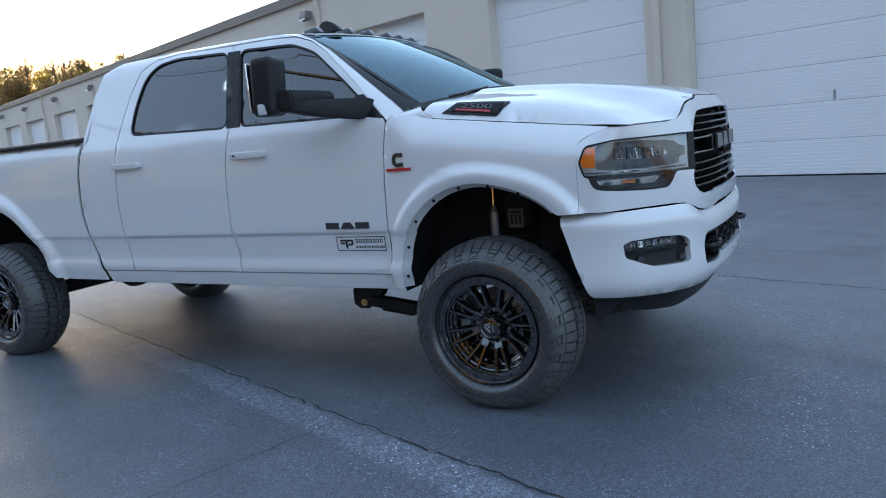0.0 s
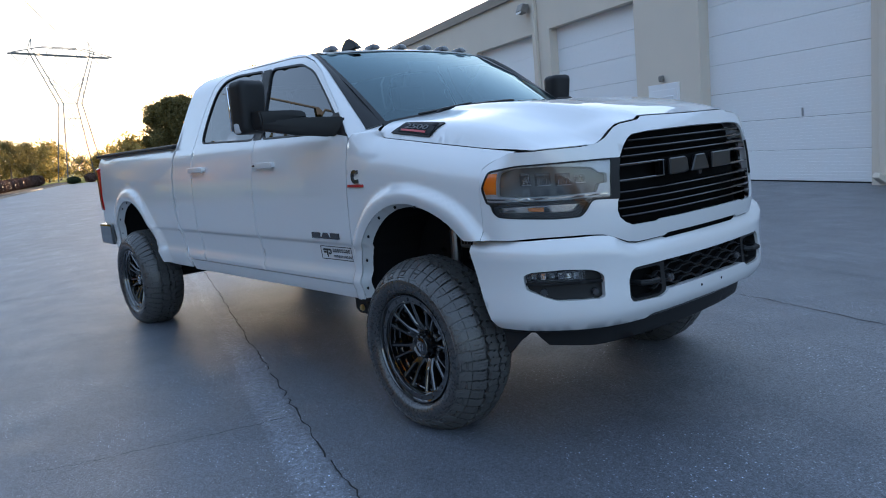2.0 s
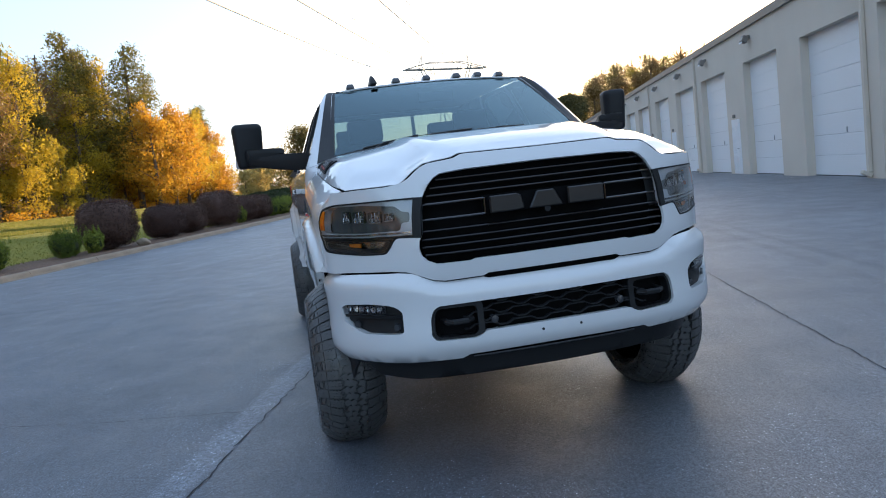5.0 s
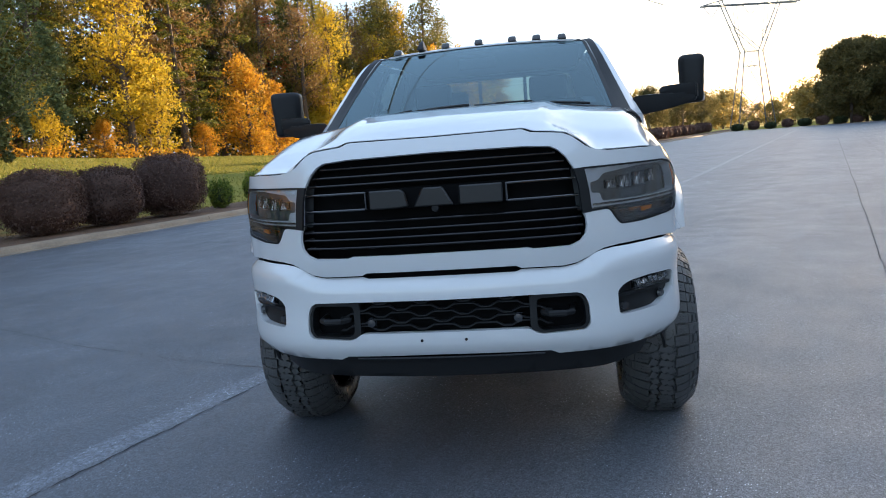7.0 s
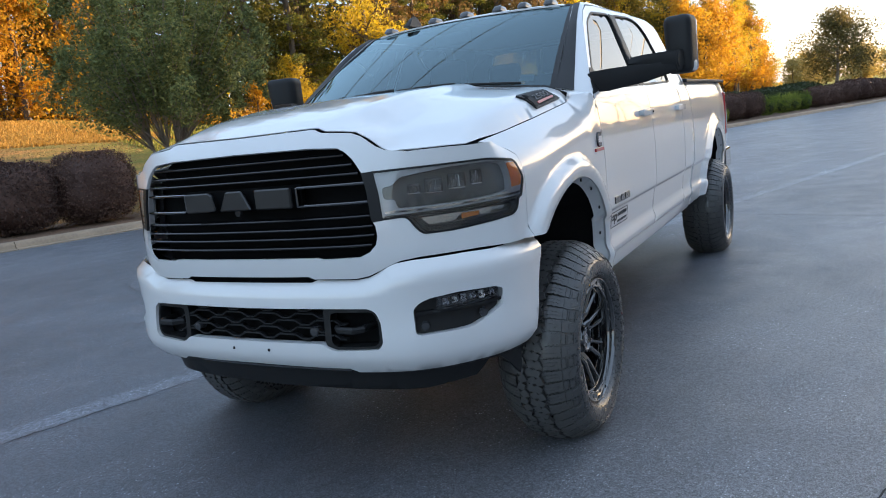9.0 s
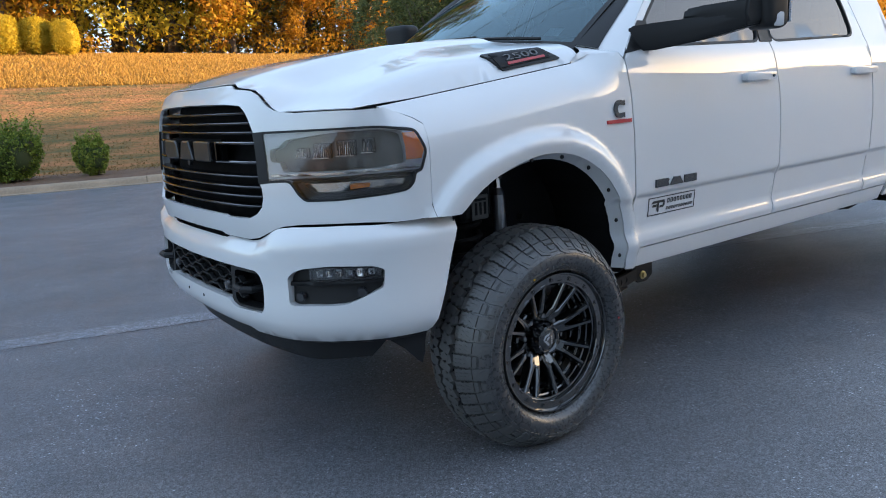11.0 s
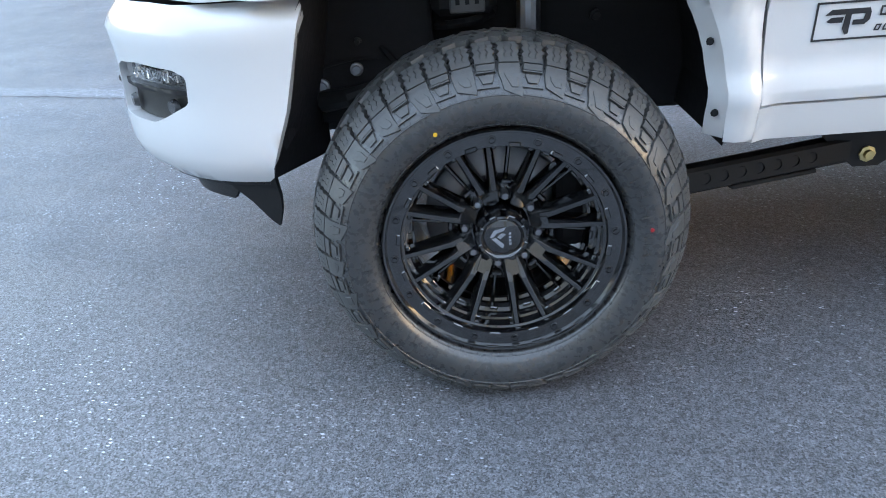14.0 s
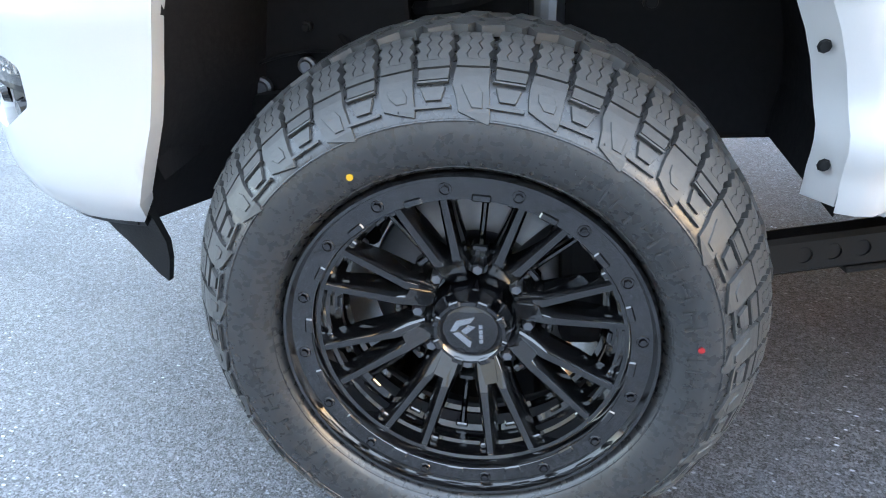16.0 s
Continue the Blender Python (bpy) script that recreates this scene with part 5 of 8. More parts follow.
def plateau(x, y):
    """Share of the middle's height: a raised centre, a full shoulder that thins out towards the nose."""
    y = abs(y) * 0.905 / seam_y(x)
    rear = lerp_in(y, [0, 0.30, 0.41, 0.45, 0.52, 0.60, 0.72, 0.80, 0.85, 0.88, 0.905], [1, 0.985, 0.96, 0.91, 0.80, 0.72, 0.62, 0.54, 0.42, 0.25, 0])
    fore = lerp_in(y, [0, 0.30, 0.42, 0.48, 0.54, 0.60, 0.70, 0.80, 0.86, 0.885, 0.905], [1, 0.97, 0.93, 0.82, 0.60, 0.42, 0.33, 0.28, 0.2, 0.1, 0])
    k = smooth(0.2, 0.85, x)
    return rear * (1 - k) + fore * k


def hood_raw(x, y):
    zc = lerp_in(x, [-0.45, -0.25, 0.0, 0.3, 0.6, 0.8, 0.95], [1.582, 1.580, 1.576, 1.556, 1.515, 1.474, 1.428])
    ze = seam_z(x) + 0.002
    return ze + (zc - ze) * plateau(x, y) + 0.008 * smooth(0.05, 0.0, abs(abs(y) - 0.435)) * smooth(0.9, 0.5, x)


def nose_lip(y):
    """Where the hood's front edge lies: just behind the top of the nose."""
    return on_nose(-0.004)(nose.by_y(min(abs(y), 0.86)), lerp_in(abs(y), *NOSE_TOP)) + Vector((-0.007, 0, 0.0065 - 0.0120 * smooth(0.50, 0.56, abs(y)) * smooth(0.68, 0.63, abs(y))))


LIP_Y = [0.86 * k / 120 for k in range(121)]
LIP = [nose_lip(y) for y in LIP_Y]
LIP_X, LIP_GAP = [p.x for p in LIP], [p.z - hood_raw(p.x, y) for p, y in zip(LIP, LIP_Y)]


def hood_z(x, y):
    xf, gap = lerp_in(abs(y), LIP_Y, LIP_X), lerp_in(abs(y), LIP_Y, LIP_GAP)
    return hood_raw(x, y) + gap * smooth(xf - 0.22, xf, x)


half = [(lerp_in(y, LIP_Y, LIP_X), y) for y in (0,) + TOP_Y + (0.83, 0.848)] + [(0.606, seam_y(0.606) - 0.001), (0.42, seam_y(0.42) - 0.001), (0.13, seam_y(0.13) - 0.001), (-0.25, seam_y(-0.25) - 0.001), (-0.33, 0.88), (-0.30, 0.70), (-0.20, 0.45), (-0.16, 0.0)]
hood_loop = half + [(x, -y) for x, y in half[-2:0:-1]]
part("hood", panel(hood_loop, [], lambda u, v: Vector((u, v, hood_z(u, v))), 0.03, 0.003, flip=True), PAINT, truck)
part("hood_seal", tube(bmesh.new(), [Vector((LIP[abs(k)].x - 0.018, LIP_Y[abs(k)] * (1 if k > 0 else -1), LIP[abs(k)].z - 0.011)) for k in range(-116, 117, 2)], 0.005, 6), VOID, truck, "black rubber hood seal")

# grille
grille = part("grille", panel(sides([(0, 0.95), (0.56, 0.955), (0.60, 1.04), (0.60, 1.2), (0.56, 1.33), (0.40, 1.385), (0, 1.39)], nose), [], on_nose(-0.085), 0.06, 0, flip=True), VOID, truck, "black slatted grille")


def bar(plan, y0, y1, z, depth, h, out, shape_of, rake=0.0, n=28):
    """A slim bar following the nose between two half widths."""
    bm = bmesh.new()
    rings = []
    for k in range(n + 1):
        s = plan.by_y(y0 + (y1 - y0) * k / n)
        f, b = shape_of(out)(s, z), shape_of(out - depth)(s, z)
        rings.append([bm.verts.new(p) for p in (f + Vector((-0.003, 0, h / 2)), f + Vector((0, 0, h / 2 - 0.003)), f + Vector((0, 0, -h / 2 + 0.003)), f + Vector((-0.003, 0, -h / 2)), b + Vector((0, 0, -h / 2 - rake)), b + Vector((0, 0, h / 2 + rake)))])
    for a, b in zip(rings, rings[1:]):
        for k in range(6):
            bm.faces.new((a[k], a[(k + 1) % 6], b[(k + 1) % 6], b[k]))
    bm.faces.new(rings[0][::-1])
    bm.faces.new(rings[-1])
    bmesh.ops.recalc_face_normals(bm, faces=bm.faces[:])
    return bm


SLATS = [(1.327, 0.484), (1.293, 0.515), (1.261, 0.535), (1.111, 0.562), (1.075, 0.568), (1.043, 0.570), (1.009, 0.560)]
for z, y in SLATS:
    part("slat", bar(nose, -y, y, z, 0.034, 0.0085, -0.010, on_nose, 0.003), SLAT, grille)
for side in (-1, 1):
    for z, a, b in ((1.226, 0.285, 0.553), (1.160, 0.285, 0.560)):
        part("slat", bar(nose, side * a, side * b, z, 0.03, 0.010, -0.010, on_nose, 0.001, 10), GLOSS, grille)
    part("slat_end", boxed((0.02, 0.010, 0.072), Matrix.Translation(on_nose(-0.02)(side * nose.by_y(0.283), 1.193)), 0.003), GLOSS, grille)
for y0, y1, cut in ((-0.262, -0.105, 0), (-0.085, 0.075, 1), (0.098, 0.268, 2)):
    bm = bmesh.new()
    z0, z1 = 1.158, 1.232
    if cut == 1:
        loop = [(y0, z0), (y1, z0), (0.5 * (y0 + y1) + 0.04, z1), (0.5 * (y0 + y1) - 0.04, z1)]
    elif cut == 0:
        loop = [(y0, z0), (y1 - 0.045, z0), (y1, z0 + 0.005), (y1 - 0.012, z1 - 0.012), (y1 - 0.03, z1), (y0, z1)]
    else:
        loop = [(y0, z0), (y1, z0), (y1, z1), (y0, z1)]
    slab(bm, loop, 0.018, Matrix(((0, 0, 1, 0.955), (1, 0, 0, 0), (0, 1, 0, 0), (0, 0, 0, 1))))
    bmesh.ops.recalc_face_normals(bm, faces=bm.faces[:])
    bmesh.ops.bevel(bm, geom=bm.edges[:], offset=0.005, segments=1, affect="EDGES")
    part("badge_block", bm, GRILLEBADGE, grille, "black raised badge block")
part("badge_bar", bar(nose, -0.29, 0.29, 1.195, 0.02, 0.085, -0.035, on_nose, 0, 12), VOID, grille)
part("sensor", turned(bmesh.new(), [(0, 0.01), (0.014, 0.01), (0.016, 0)], Matrix.Translation((0.955, 0.0, 1.15)) @ pose(0, 0, 0, 0, 90, 0), 16), BLACK, grille)

# head lamps
for side in (-1, 1):
    lamp = part("headlight", panel([(side * s, z) for s, z in (HEAD_LAMP if side > 0 else HEAD_LAMP[::-1])], [], on_nose(-0.075), 0.04, 0, flip=True), LAMPGREY, truck, "smoked headlight with an amber side reflector")

    def P(y, z, out):
        return on_nose(out)(side * nose.by_y(y), z)

    def sheet(loop, out, mat, name, depth=0.02, label="", lp=lamp):
        return part(name, panel([(side * s, z) for s, z in (loop if side > 0 else loop[::-1])], [], on_nose(out), 0.03, depth, flip=True), mat, lp, label)

    Y = nose.by_y
    lens = sheet(HEAD_LAMP, 0.0, LENS, "lens", 0)
    lens.visible_shadow = False
    inset = rounded([(Y(0.652), 1.126), (Y(0.645), 1.160), (Y(0.612), 1.160), (Y(0.610), 1.204), (Y(0.640), 1.206), (Y(0.665), 1.233), (Y(0.80), 1.250), (Y(0.90), 1.253), (E_S - 0.088, 1.246), (E_S - 0.086, 1.140), (Y(0.90), 1.130), (Y(0.80), 1.125)], 0.012, 2)
    rim_loop = rounded([(Y(0.592), 1.258), (Y(0.592), 1.104), (Y(0.80), 1.106), (E_S - 0.03, 1.118), (E_S - 0.010, 1.175), (E_S - 0.038, 1.248), (Y(0.90), 1.262)], 0.012, 2)

    def frame_sheet(outer, hole, out, mat, name, depth, label):
        lo, ho = [(side * s, z) for s, z in outer[::side]], [(side * s, z) for s, z in hole[::side]]
        return part(name, panel(lo, [ho], on_nose(out), 0.03, depth, flip=True), mat, lamp, label)

    frame_sheet(rim_loop, inset, -0.007, BEZEL, "bezel", 0.030, "satin grey lamp bezel")
    sheet([(Y(0.549), 1.262), (Y(0.562), 1.20), (Y(0.568), 1.10), (Y(0.572), 1.088), (Y(0.604), 1.091), (Y(0.600), 1.18), (Y(0.590), 1.263)], 0.002, BLACK, "edge_strip", 0.01, "black strip beside the grille")
    sheet([(E_S - 0.086, 1.238), (E_S - 0.084, 1.150), (E_S - 0.030, 1.152), (E_S - 0.018, 1.18), (E_S - 0.042, 1.238)], -0.003, AMBER, "side_reflector", 0.03, "amber side reflector")
    sheet([(Y(0.60), 1.246), (Y(0.60), 1.120), (E_S - 0.08, 1.130), (E_S - 0.08, 1.250)], -0.048, LAMPGREY, "lamp_housing", 0.0)
    sheet([(Y(0.612), 1.112), (Y(0.80), 1.113), (E_S - 0.04, 1.124), (E_S - 0.03, 1.132), (Y(0.80), 1.121), (Y(0.612), 1.120)], -0.004, LAMPMIRROR, "light_bar", 0.012, "bright bar along the lamp's foot")
    frame_sheet(ring(HEAD_LAMP, -0.001), ring(HEAD_LAMP, -0.0075), 0.0015, BLACK, "gasket", 0.008, "black rubber lamp gasket")
    for y0, y1, z0, tall in ((0.690, 0.722, 1.186, 0.030), (0.742, 0.784, 1.190, 0.046), (0.806, 0.848, 1.196, 0.048), (0.868, 0.892, 1.202, 0.046)):
        a, b = P(y0, z0, -0.040), P(y1, z0, -0.040)
        along = b - a
        ang = math.degrees(math.atan2(along.y, along.x)) - 90
        cup = part("reflector", boxed((0.02, along.length * 1.2, tall * 1.15), Matrix.Translation((a + b) / 2) @ pose(0, 0, 0, 0, 0, ang), 0.008, 2), BADGE, lamp, "dark lamp reflector cup")
        for q in range(8):   # upright mirror ribs under a domed top
            f = (q + 0.5) / 8
            h = tall * (0.35 + 0.62 * math.sin(math.pi * f)) * (0.75 + 0.25 * (q % 2))
            part("rib", boxed((0.006, along.length * 0.055, h), Matrix.Translation(a + along * f + Vector((0.011, side * 0.005, h / 2 - tall * 0.46))) @ pose(0, 0, 0, 0, -16 + 9 * (q % 4), ang + 11 * ((q * 3) % 5 - 2)), 0.0012), CHROME, cup, "bright mirror rib")
        part("ledge", boxed((0.012, along.length * 1.1, 0.004), Matrix.Translation((a + b) / 2 + Vector((0.012, side * 0.005, -tall * 0.5))) @ pose(0, 0, 0, 0, 0, ang), 0.001), CHROME, cup, "bright ledge")
    low = rounded([(Y(0.690), 1.088), (Y(0.722), 1.034), (Y(0.80), 1.034), (Y(0.90), 1.046), (E_S - 0.088, 1.056), (E_S - 0.066, 1.074), (E_S - 0.062, 1.098), (Y(0.90), 1.096)], 0.012, 2)
    inner_low = rounded([(Y(0.712), 1.084), (Y(0.738), 1.054), (Y(0.80), 1.054), (Y(0.90), 1.064), (E_S - 0.098, 1.070), (E_S - 0.085, 1.092), (Y(0.90), 1.090)], 0.008, 2)
    frame_sheet(low, inner_low, -0.010, BLACK, "lower_bezel", 0.03, "black lower lamp bezel")
    sheet(inner_low, -0.034, LAMPMIRROR, "lower_reflector", 0.0, "mirrored lower lamp reflector")
    sheet([(Y(0.83), 1.078), (Y(0.83), 1.060), (Y(0.875), 1.066), (Y(0.878), 1.080)], -0.030, AMBER, "turn_bulb", 0.004, "amber turn signal")
    sheet([(Y(0.578), 1.100), (Y(0.578), 1.091), (Y(0.90), 1.100), (E_S - 0.03, 1.108), (E_S - 0.024, 1.116), (Y(0.90), 1.108)], -0.004, BLACK, "divider", 0.03)

# bumper
bumper_half = [(bump.by_y(y), z) for y, z in ((0, 0.880), (0.30, 0.880), (0.325, 0.888), (0.49, 0.885), (0.54, 0.893), (0.58, 0.910), (0.614, 0.927), (0.643, 0.937), (0.70, 0.943), (0.86, 0.945), (0.92, 0.942))] + [(bump.by_x(0.5), 0.944), (bump.by_x(0.393), 0.943), (bump.by_x(0.386), 0.931), (bump.by_x(0.446), 0.72), (bump.by_x(0.505), 0.568), (bump.by_x(0.522), 0.554), (bump.by_y(0.80), 0.545), (bump.by_y(0.455), 0.540), (bump.by_y(0.42), 0.557), (0, 0.562)]
bumper_loop = bumper_half + [(-s, z) for s, z in reversed(bumper_half) if s > 1e-6]
LOW = rounded(sides([(0, 0.789), (0.35, 0.790), (0.535, 0.787), (0.560, 0.772), (0.574, 0.735), (0.577, 0.662), (0.560, 0.638), (0.39, 0.633), (0.362, 0.642), (0.338, 0.659), (0, 0.660)], bump), 0.012, 3)
FOG = rounded([(bump.by_y(y), z) for y, z in ((0.690, 0.688), (0.689, 0.775), (0.712, 0.797), (0.745, 0.809), (0.82, 0.817))] + [(bump.by_y(y) - 0.038, z) for y, z in ((0.932, 0.812), (0.946, 0.798), (0.943, 0.738), (0.900, 0.700))] + [(bump.by_y(0.855) - 0.015, 0.684), (bump.by_y(0.705), 0.680)], 0.012, 3)
bumper = part("bumper", panel(bumper_loop, [LOW, FOG, mirror_loop(FOG)], on_bump(0), 0.03, 0.035, flip=True), PAINT, truck, "white painted front bumper")
part("lower_grille", panel(sides([(0, 0.80), (0.58, 0.80), (0.59, 0.63), (0, 0.63)], bump), [], on_bump(-0.075), 0.05, 0, flip=True), VOID, bumper, "black honeycomb lower grille")
HEX, HIGH = 0.070, 0.0262   # half width and half height of a cell
for row in range(5):
    z = 0.672 + row * HIGH
    for k in range(-2, 3):
        y = (k + 0.5 * (row % 2)) * 3 * HEX * 0.82
        if abs(y) > 0.345:
            continue
        bm = bmesh.new()
        ring6 = [on_bump(-0.026)(bump.by_y(y + HEX * q), z) + Vector((0, 0, HIGH * w * 0.62)) for q, w in ((1.25, 0), (1.0, 0), (0.55, 1), (-0.55, 1), (-1.0, 0), (-1.25, 0))]
        for p, q in zip(ring6, ring6[1:]):
            d = q - p
            box(bm, (0.022, d.length + 0.004, 0.0056), Matrix.Translation((p + q) / 2) @ pose(0, 0, 0, math.degrees(math.atan2(d.z, d.y)) if d.y > 0 else math.degrees(math.atan2(-d.z, -d.y)), 0, 0), 0.0012)
        part("mesh_cell", bm, BLACK, bumper)
for side in (-1, 1):
    y = side * 0.46
    c = on_bump(-0.05)(bump.by_y(y), 0.715)
    part("hook_housing", panel([(side * s, z) for s, z in (rounded([(bump.by_y(0.345), 0.650), (bump.by_y(0.345), 0.786), (bump.by_y(0.545), 0.784), (bump.by_y(0.573), 0.735), (bump.by_y(0.575), 0.665), (bump.by_y(0.556), 0.640), (bump.by_y(0.39), 0.635)], 0.015, 2)[::side])], [[(side * s, z) for s, z in (rounded([(bump.by_y(0.372), 0.662), (bump.by_y(0.372), 0.772), (bump.by_y(0.545), 0.772), (bump.by_y(0.560), 0.735), (bump.by_y(0.562), 0.668), (bump.by_y(0.546), 0.648), (bump.by_y(0.39), 0.645)], 0.02, 2)[::side])]], on_bump(-0.012), 0.03, 0.05, flip=True), BLACK, bumper)
    hook = bmesh.new()
    tube(hook, [c + Vector((-0.05, -0.06, 0)), c + Vector((0.045, -0.055, 0)), c + Vector((0.07, -0.03, 0)), c + Vector((0.07, 0.03, 0)), c + Vector((0.045, 0.055, 0)), c + Vector((-0.05, 0.06, 0))], 0.013, 8)
    part("tow_hook", hook, BLACK, bumper, "black tow hook")
    s3 = on_bump(-0.02)(bump.by_y(side * 0.298), 0.70)
    part("parking_sensor", turned(bmesh.new(), [(0, 0.012), (0.016, 0.010), (0.02, 0), (0.022, -0.02)], Matrix.Translation(s3) @ pose(0, 0, 0, 0, 90, 0), 18), BADGE, bumper)
    part("plate_hole", turned(bmesh.new(), [(0, 0.001), (0.006, 0.001), (0.0065, -0.004)], Matrix.Translation(on_bump(0.001)(bump.by_y(side * 0.089), 0.628)) @ pose(0, 0, 0, 0, 90, 0), 10), MATT, bumper)
    lf = [(side * s, z) for s, z in (FOG if side > 0 else FOG[::-1])]
    fog = part("fog_light", panel(lf, [], on_bump(-0.03), 0.03, 0, flip=True), BLACK, bumper, "black fog light bezel")

    def fsheet(rows, out, mat, name, depth=0.02, label=""):
        lp = [(side * bump.by_y(y), z) for y, z in rows]
        return part(name, panel(lp if side > 0 else lp[::-1], [], on_bump(out), 0.03, depth, flip=True), mat, fog, label)

    fsheet([(0.765, 0.806), (0.765, 0.766), (0.925, 0.772), (0.93, 0.806)], -0.024, GLOSS, "lamp_housing", 0.02)
    for k in range(6):
        y = 0.788 + 0.024 * k
        c0, c1 = on_bump(-0.016)(side * bump.by_y(y), 0.787 + 0.0008 * k), on_bump(0.0)(side * bump.by_y(y), 0.787 + 0.0008 * k)
        m = Matrix.Translation(c0) @ (c1 - c0).normalized().to_track_quat("X", "Z").to_matrix().to_4x4() @ pose(0, 0, 0, 0, -28 + 19 * (k % 3), 14 * (k % 2) - 7)
        cup = part("reflector", boxed((0.006, 0.022, 0.022 + 0.007 * ((k + 1) % 2)), m, 0.003), CHROME, fog, "bright fog lamp reflector")
        for q in range(3):
            part("facet", boxed((0.004, 0.005, 0.016), m @ Matrix.Translation((0.006, -0.007 + 0.007 * q, 0.002 * (q % 2))) @ pose(0, 0, 0, 0, 24 - 22 * q, 30 * (q - 1)), 0.001), CHROME, cup)
    gl = fsheet([(0.76, 0.808), (0.76, 0.762), (0.93, 0.768), (0.935, 0.808)], -0.006, LENS, "lens", 0)
    gl.visible_shadow = False
    fsheet([(0.692, 0.760), (0.692, 0.746), (0.94, 0.755), (0.94, 0.765)], -0.012, BLACK, "ledge", 0.03)
    for y, z in ((0.722, 0.708), (0.885, 0.722)):
        x0 = on_bump(-0.022)(side * bump.by_y(y), z)
        xo = on_bump(0.0)(side * bump.by_y(y), z)
        n = (xo - x0).normalized()
        part("sensor", turned(bmesh.new(), [(0, 0.012), (0.014, 0.012), (0.018, 0)], Matrix.Translation(x0) @ n.to_track_quat("Z", "Y").to_matrix().to_4x4(), 16), BADGE, fog)
part("upper_slot", panel(sides([(0, 0.86), (0.40, 0.862), (0.62, 0.92), (0.80, 0.95), (0.80, 1.0), (0.50, 0.95), (0.38, 0.925), (0, 0.925)], bump), [], on_bump(-0.055), 0.05, 0, flip=True), VOID, bumper, "black gap above the bumper")
both("gap_filler", lambda: panel([(-bump.by_y(0.60), 0.92), (-bump.by_y(0.60), 1.0), (-bump.by_x(0.40), 0.985), (-bump.by_x(0.40), 0.92)], [], on_bump(-0.035), 0.04, 0, flip=True), VOID, bumper)
val = sides([(0, 0.60), (0.80, 0.585), (0.93, 0.60), (0.935, 0.53), (0.885, 0.458), (0.70, 0.441), (0, 0.437)], bump)
part("air_dam", panel(val, [], lambda s, z: on_bump(-0.05 - 0.25 * (0.60 - z))(s, z), 0.04, 0.01, flip=True), BLACK, bumper, "black plastic air dam")
part("dam_lip", bar(bump, -0.40, 0.40, 0.535, 0.03, 0.012, -0.035, on_bump, 0, 20), GLOSS, bumper)
both("bumper_trim", lambda: panel([(-bump.by_y(0.62), 0.550), (-bump.by_y(0.62), 0.536), (-bump.by_x(0.53), 0.540), (-bump.by_x(0.525), 0.556)], [], on_bump(-0.004), 0.03, 0.02, flip=True), BLACK, bumper)
both("air_flap", lambda: panel([(-bump.by_x(0.515), 0.570), (-bump.by_x(0.520), 0.470), (-bump.by_x(0.534), 0.428), (-bump.by_x(0.553), 0.442), (-bump.by_x(0.60), 0.490), (-bump.by_x(0.66), 0.532), (-bump.by_x(0.74), 0.549), (-bump.by_x(0.74), 0.570)], [], on_bump(-0.022), 0.03, 0.012, flip=True), BLACK, bumper, "black plastic flap under the bumper end")

# cab: roof, pillars, glass
ROOF_X = [-1.10, -1.12, -1.20, -1.40, -1.80, -2.30, -2.60, -2.76, -2.86, -2.905]
ROOF_Z = [2.003, 2.012, 2.028, 2.045, 2.060, 2.066, 2.060, 2.045, 2.010, 1.962]


def roof_z(x, y):
    z = lerp_in(-x, [-v for v in ROOF_X], ROOF_Z)
    return z - 0.030 * (abs(y) / 0.68) ** 2.4 - 0.02 * smooth(0.60, 0.70, abs(y))


roof_half = [(-1.106, 0.0), (-1.117, 0.30), (-1.152, 0.60), (-1.185, 0.668), (-1.45, 0.682), (-2.3, 0.682), (-2.74, 0.678), (-2.86, 0.66), (-2.90, 0.60), (-2.905, 0.0)]
part("roof", panel(roof_half + [(x, -y) for x, y in roof_half[-2:0:-1]], [], lambda u, v: Vector((u, v, roof_z(u, v))), 0.05, 0.02, flip=True), PAINT, truck)


def strip(pa, pb, cols=3, n=16, bulge=0.0, first=0.0, lift=0.0):
    """A ruled sheet between two polylines, from a share of its width on, raised by the lift."""
    def along(pts, t):
        d = np.r_[0, np.cumsum([(Vector(q) - Vector(p)).length for p, q in zip(pts, pts[1:])])]
        return Vector([float(np.interp(t * d[-1], d, [p[k] for p in pts])) for k in range(3)])
    bm = bmesh.new()
    g = []
    for i in range(n + 1):
        a, b = along(pa, i / n), along(pb, i / n)
        share = [first + (1 - first) * j / cols for j in range(cols + 1)]
        g.append([bm.verts.new(a.lerp(b, f) + (bulge * 4 * f * (1 - f) + lift) * Vector((0.35, -0.7, 0.6))) for f in share])
    for i in range(n):
        for j in range(cols):
            bm.faces.new((g[i][j], g[i][j + 1], g[i + 1][j + 1], g[i + 1][j]))
    for f in bm.faces:
        f.smooth = True
    return bm


def W(x, z):
    return (x, -flank(x, z), z)


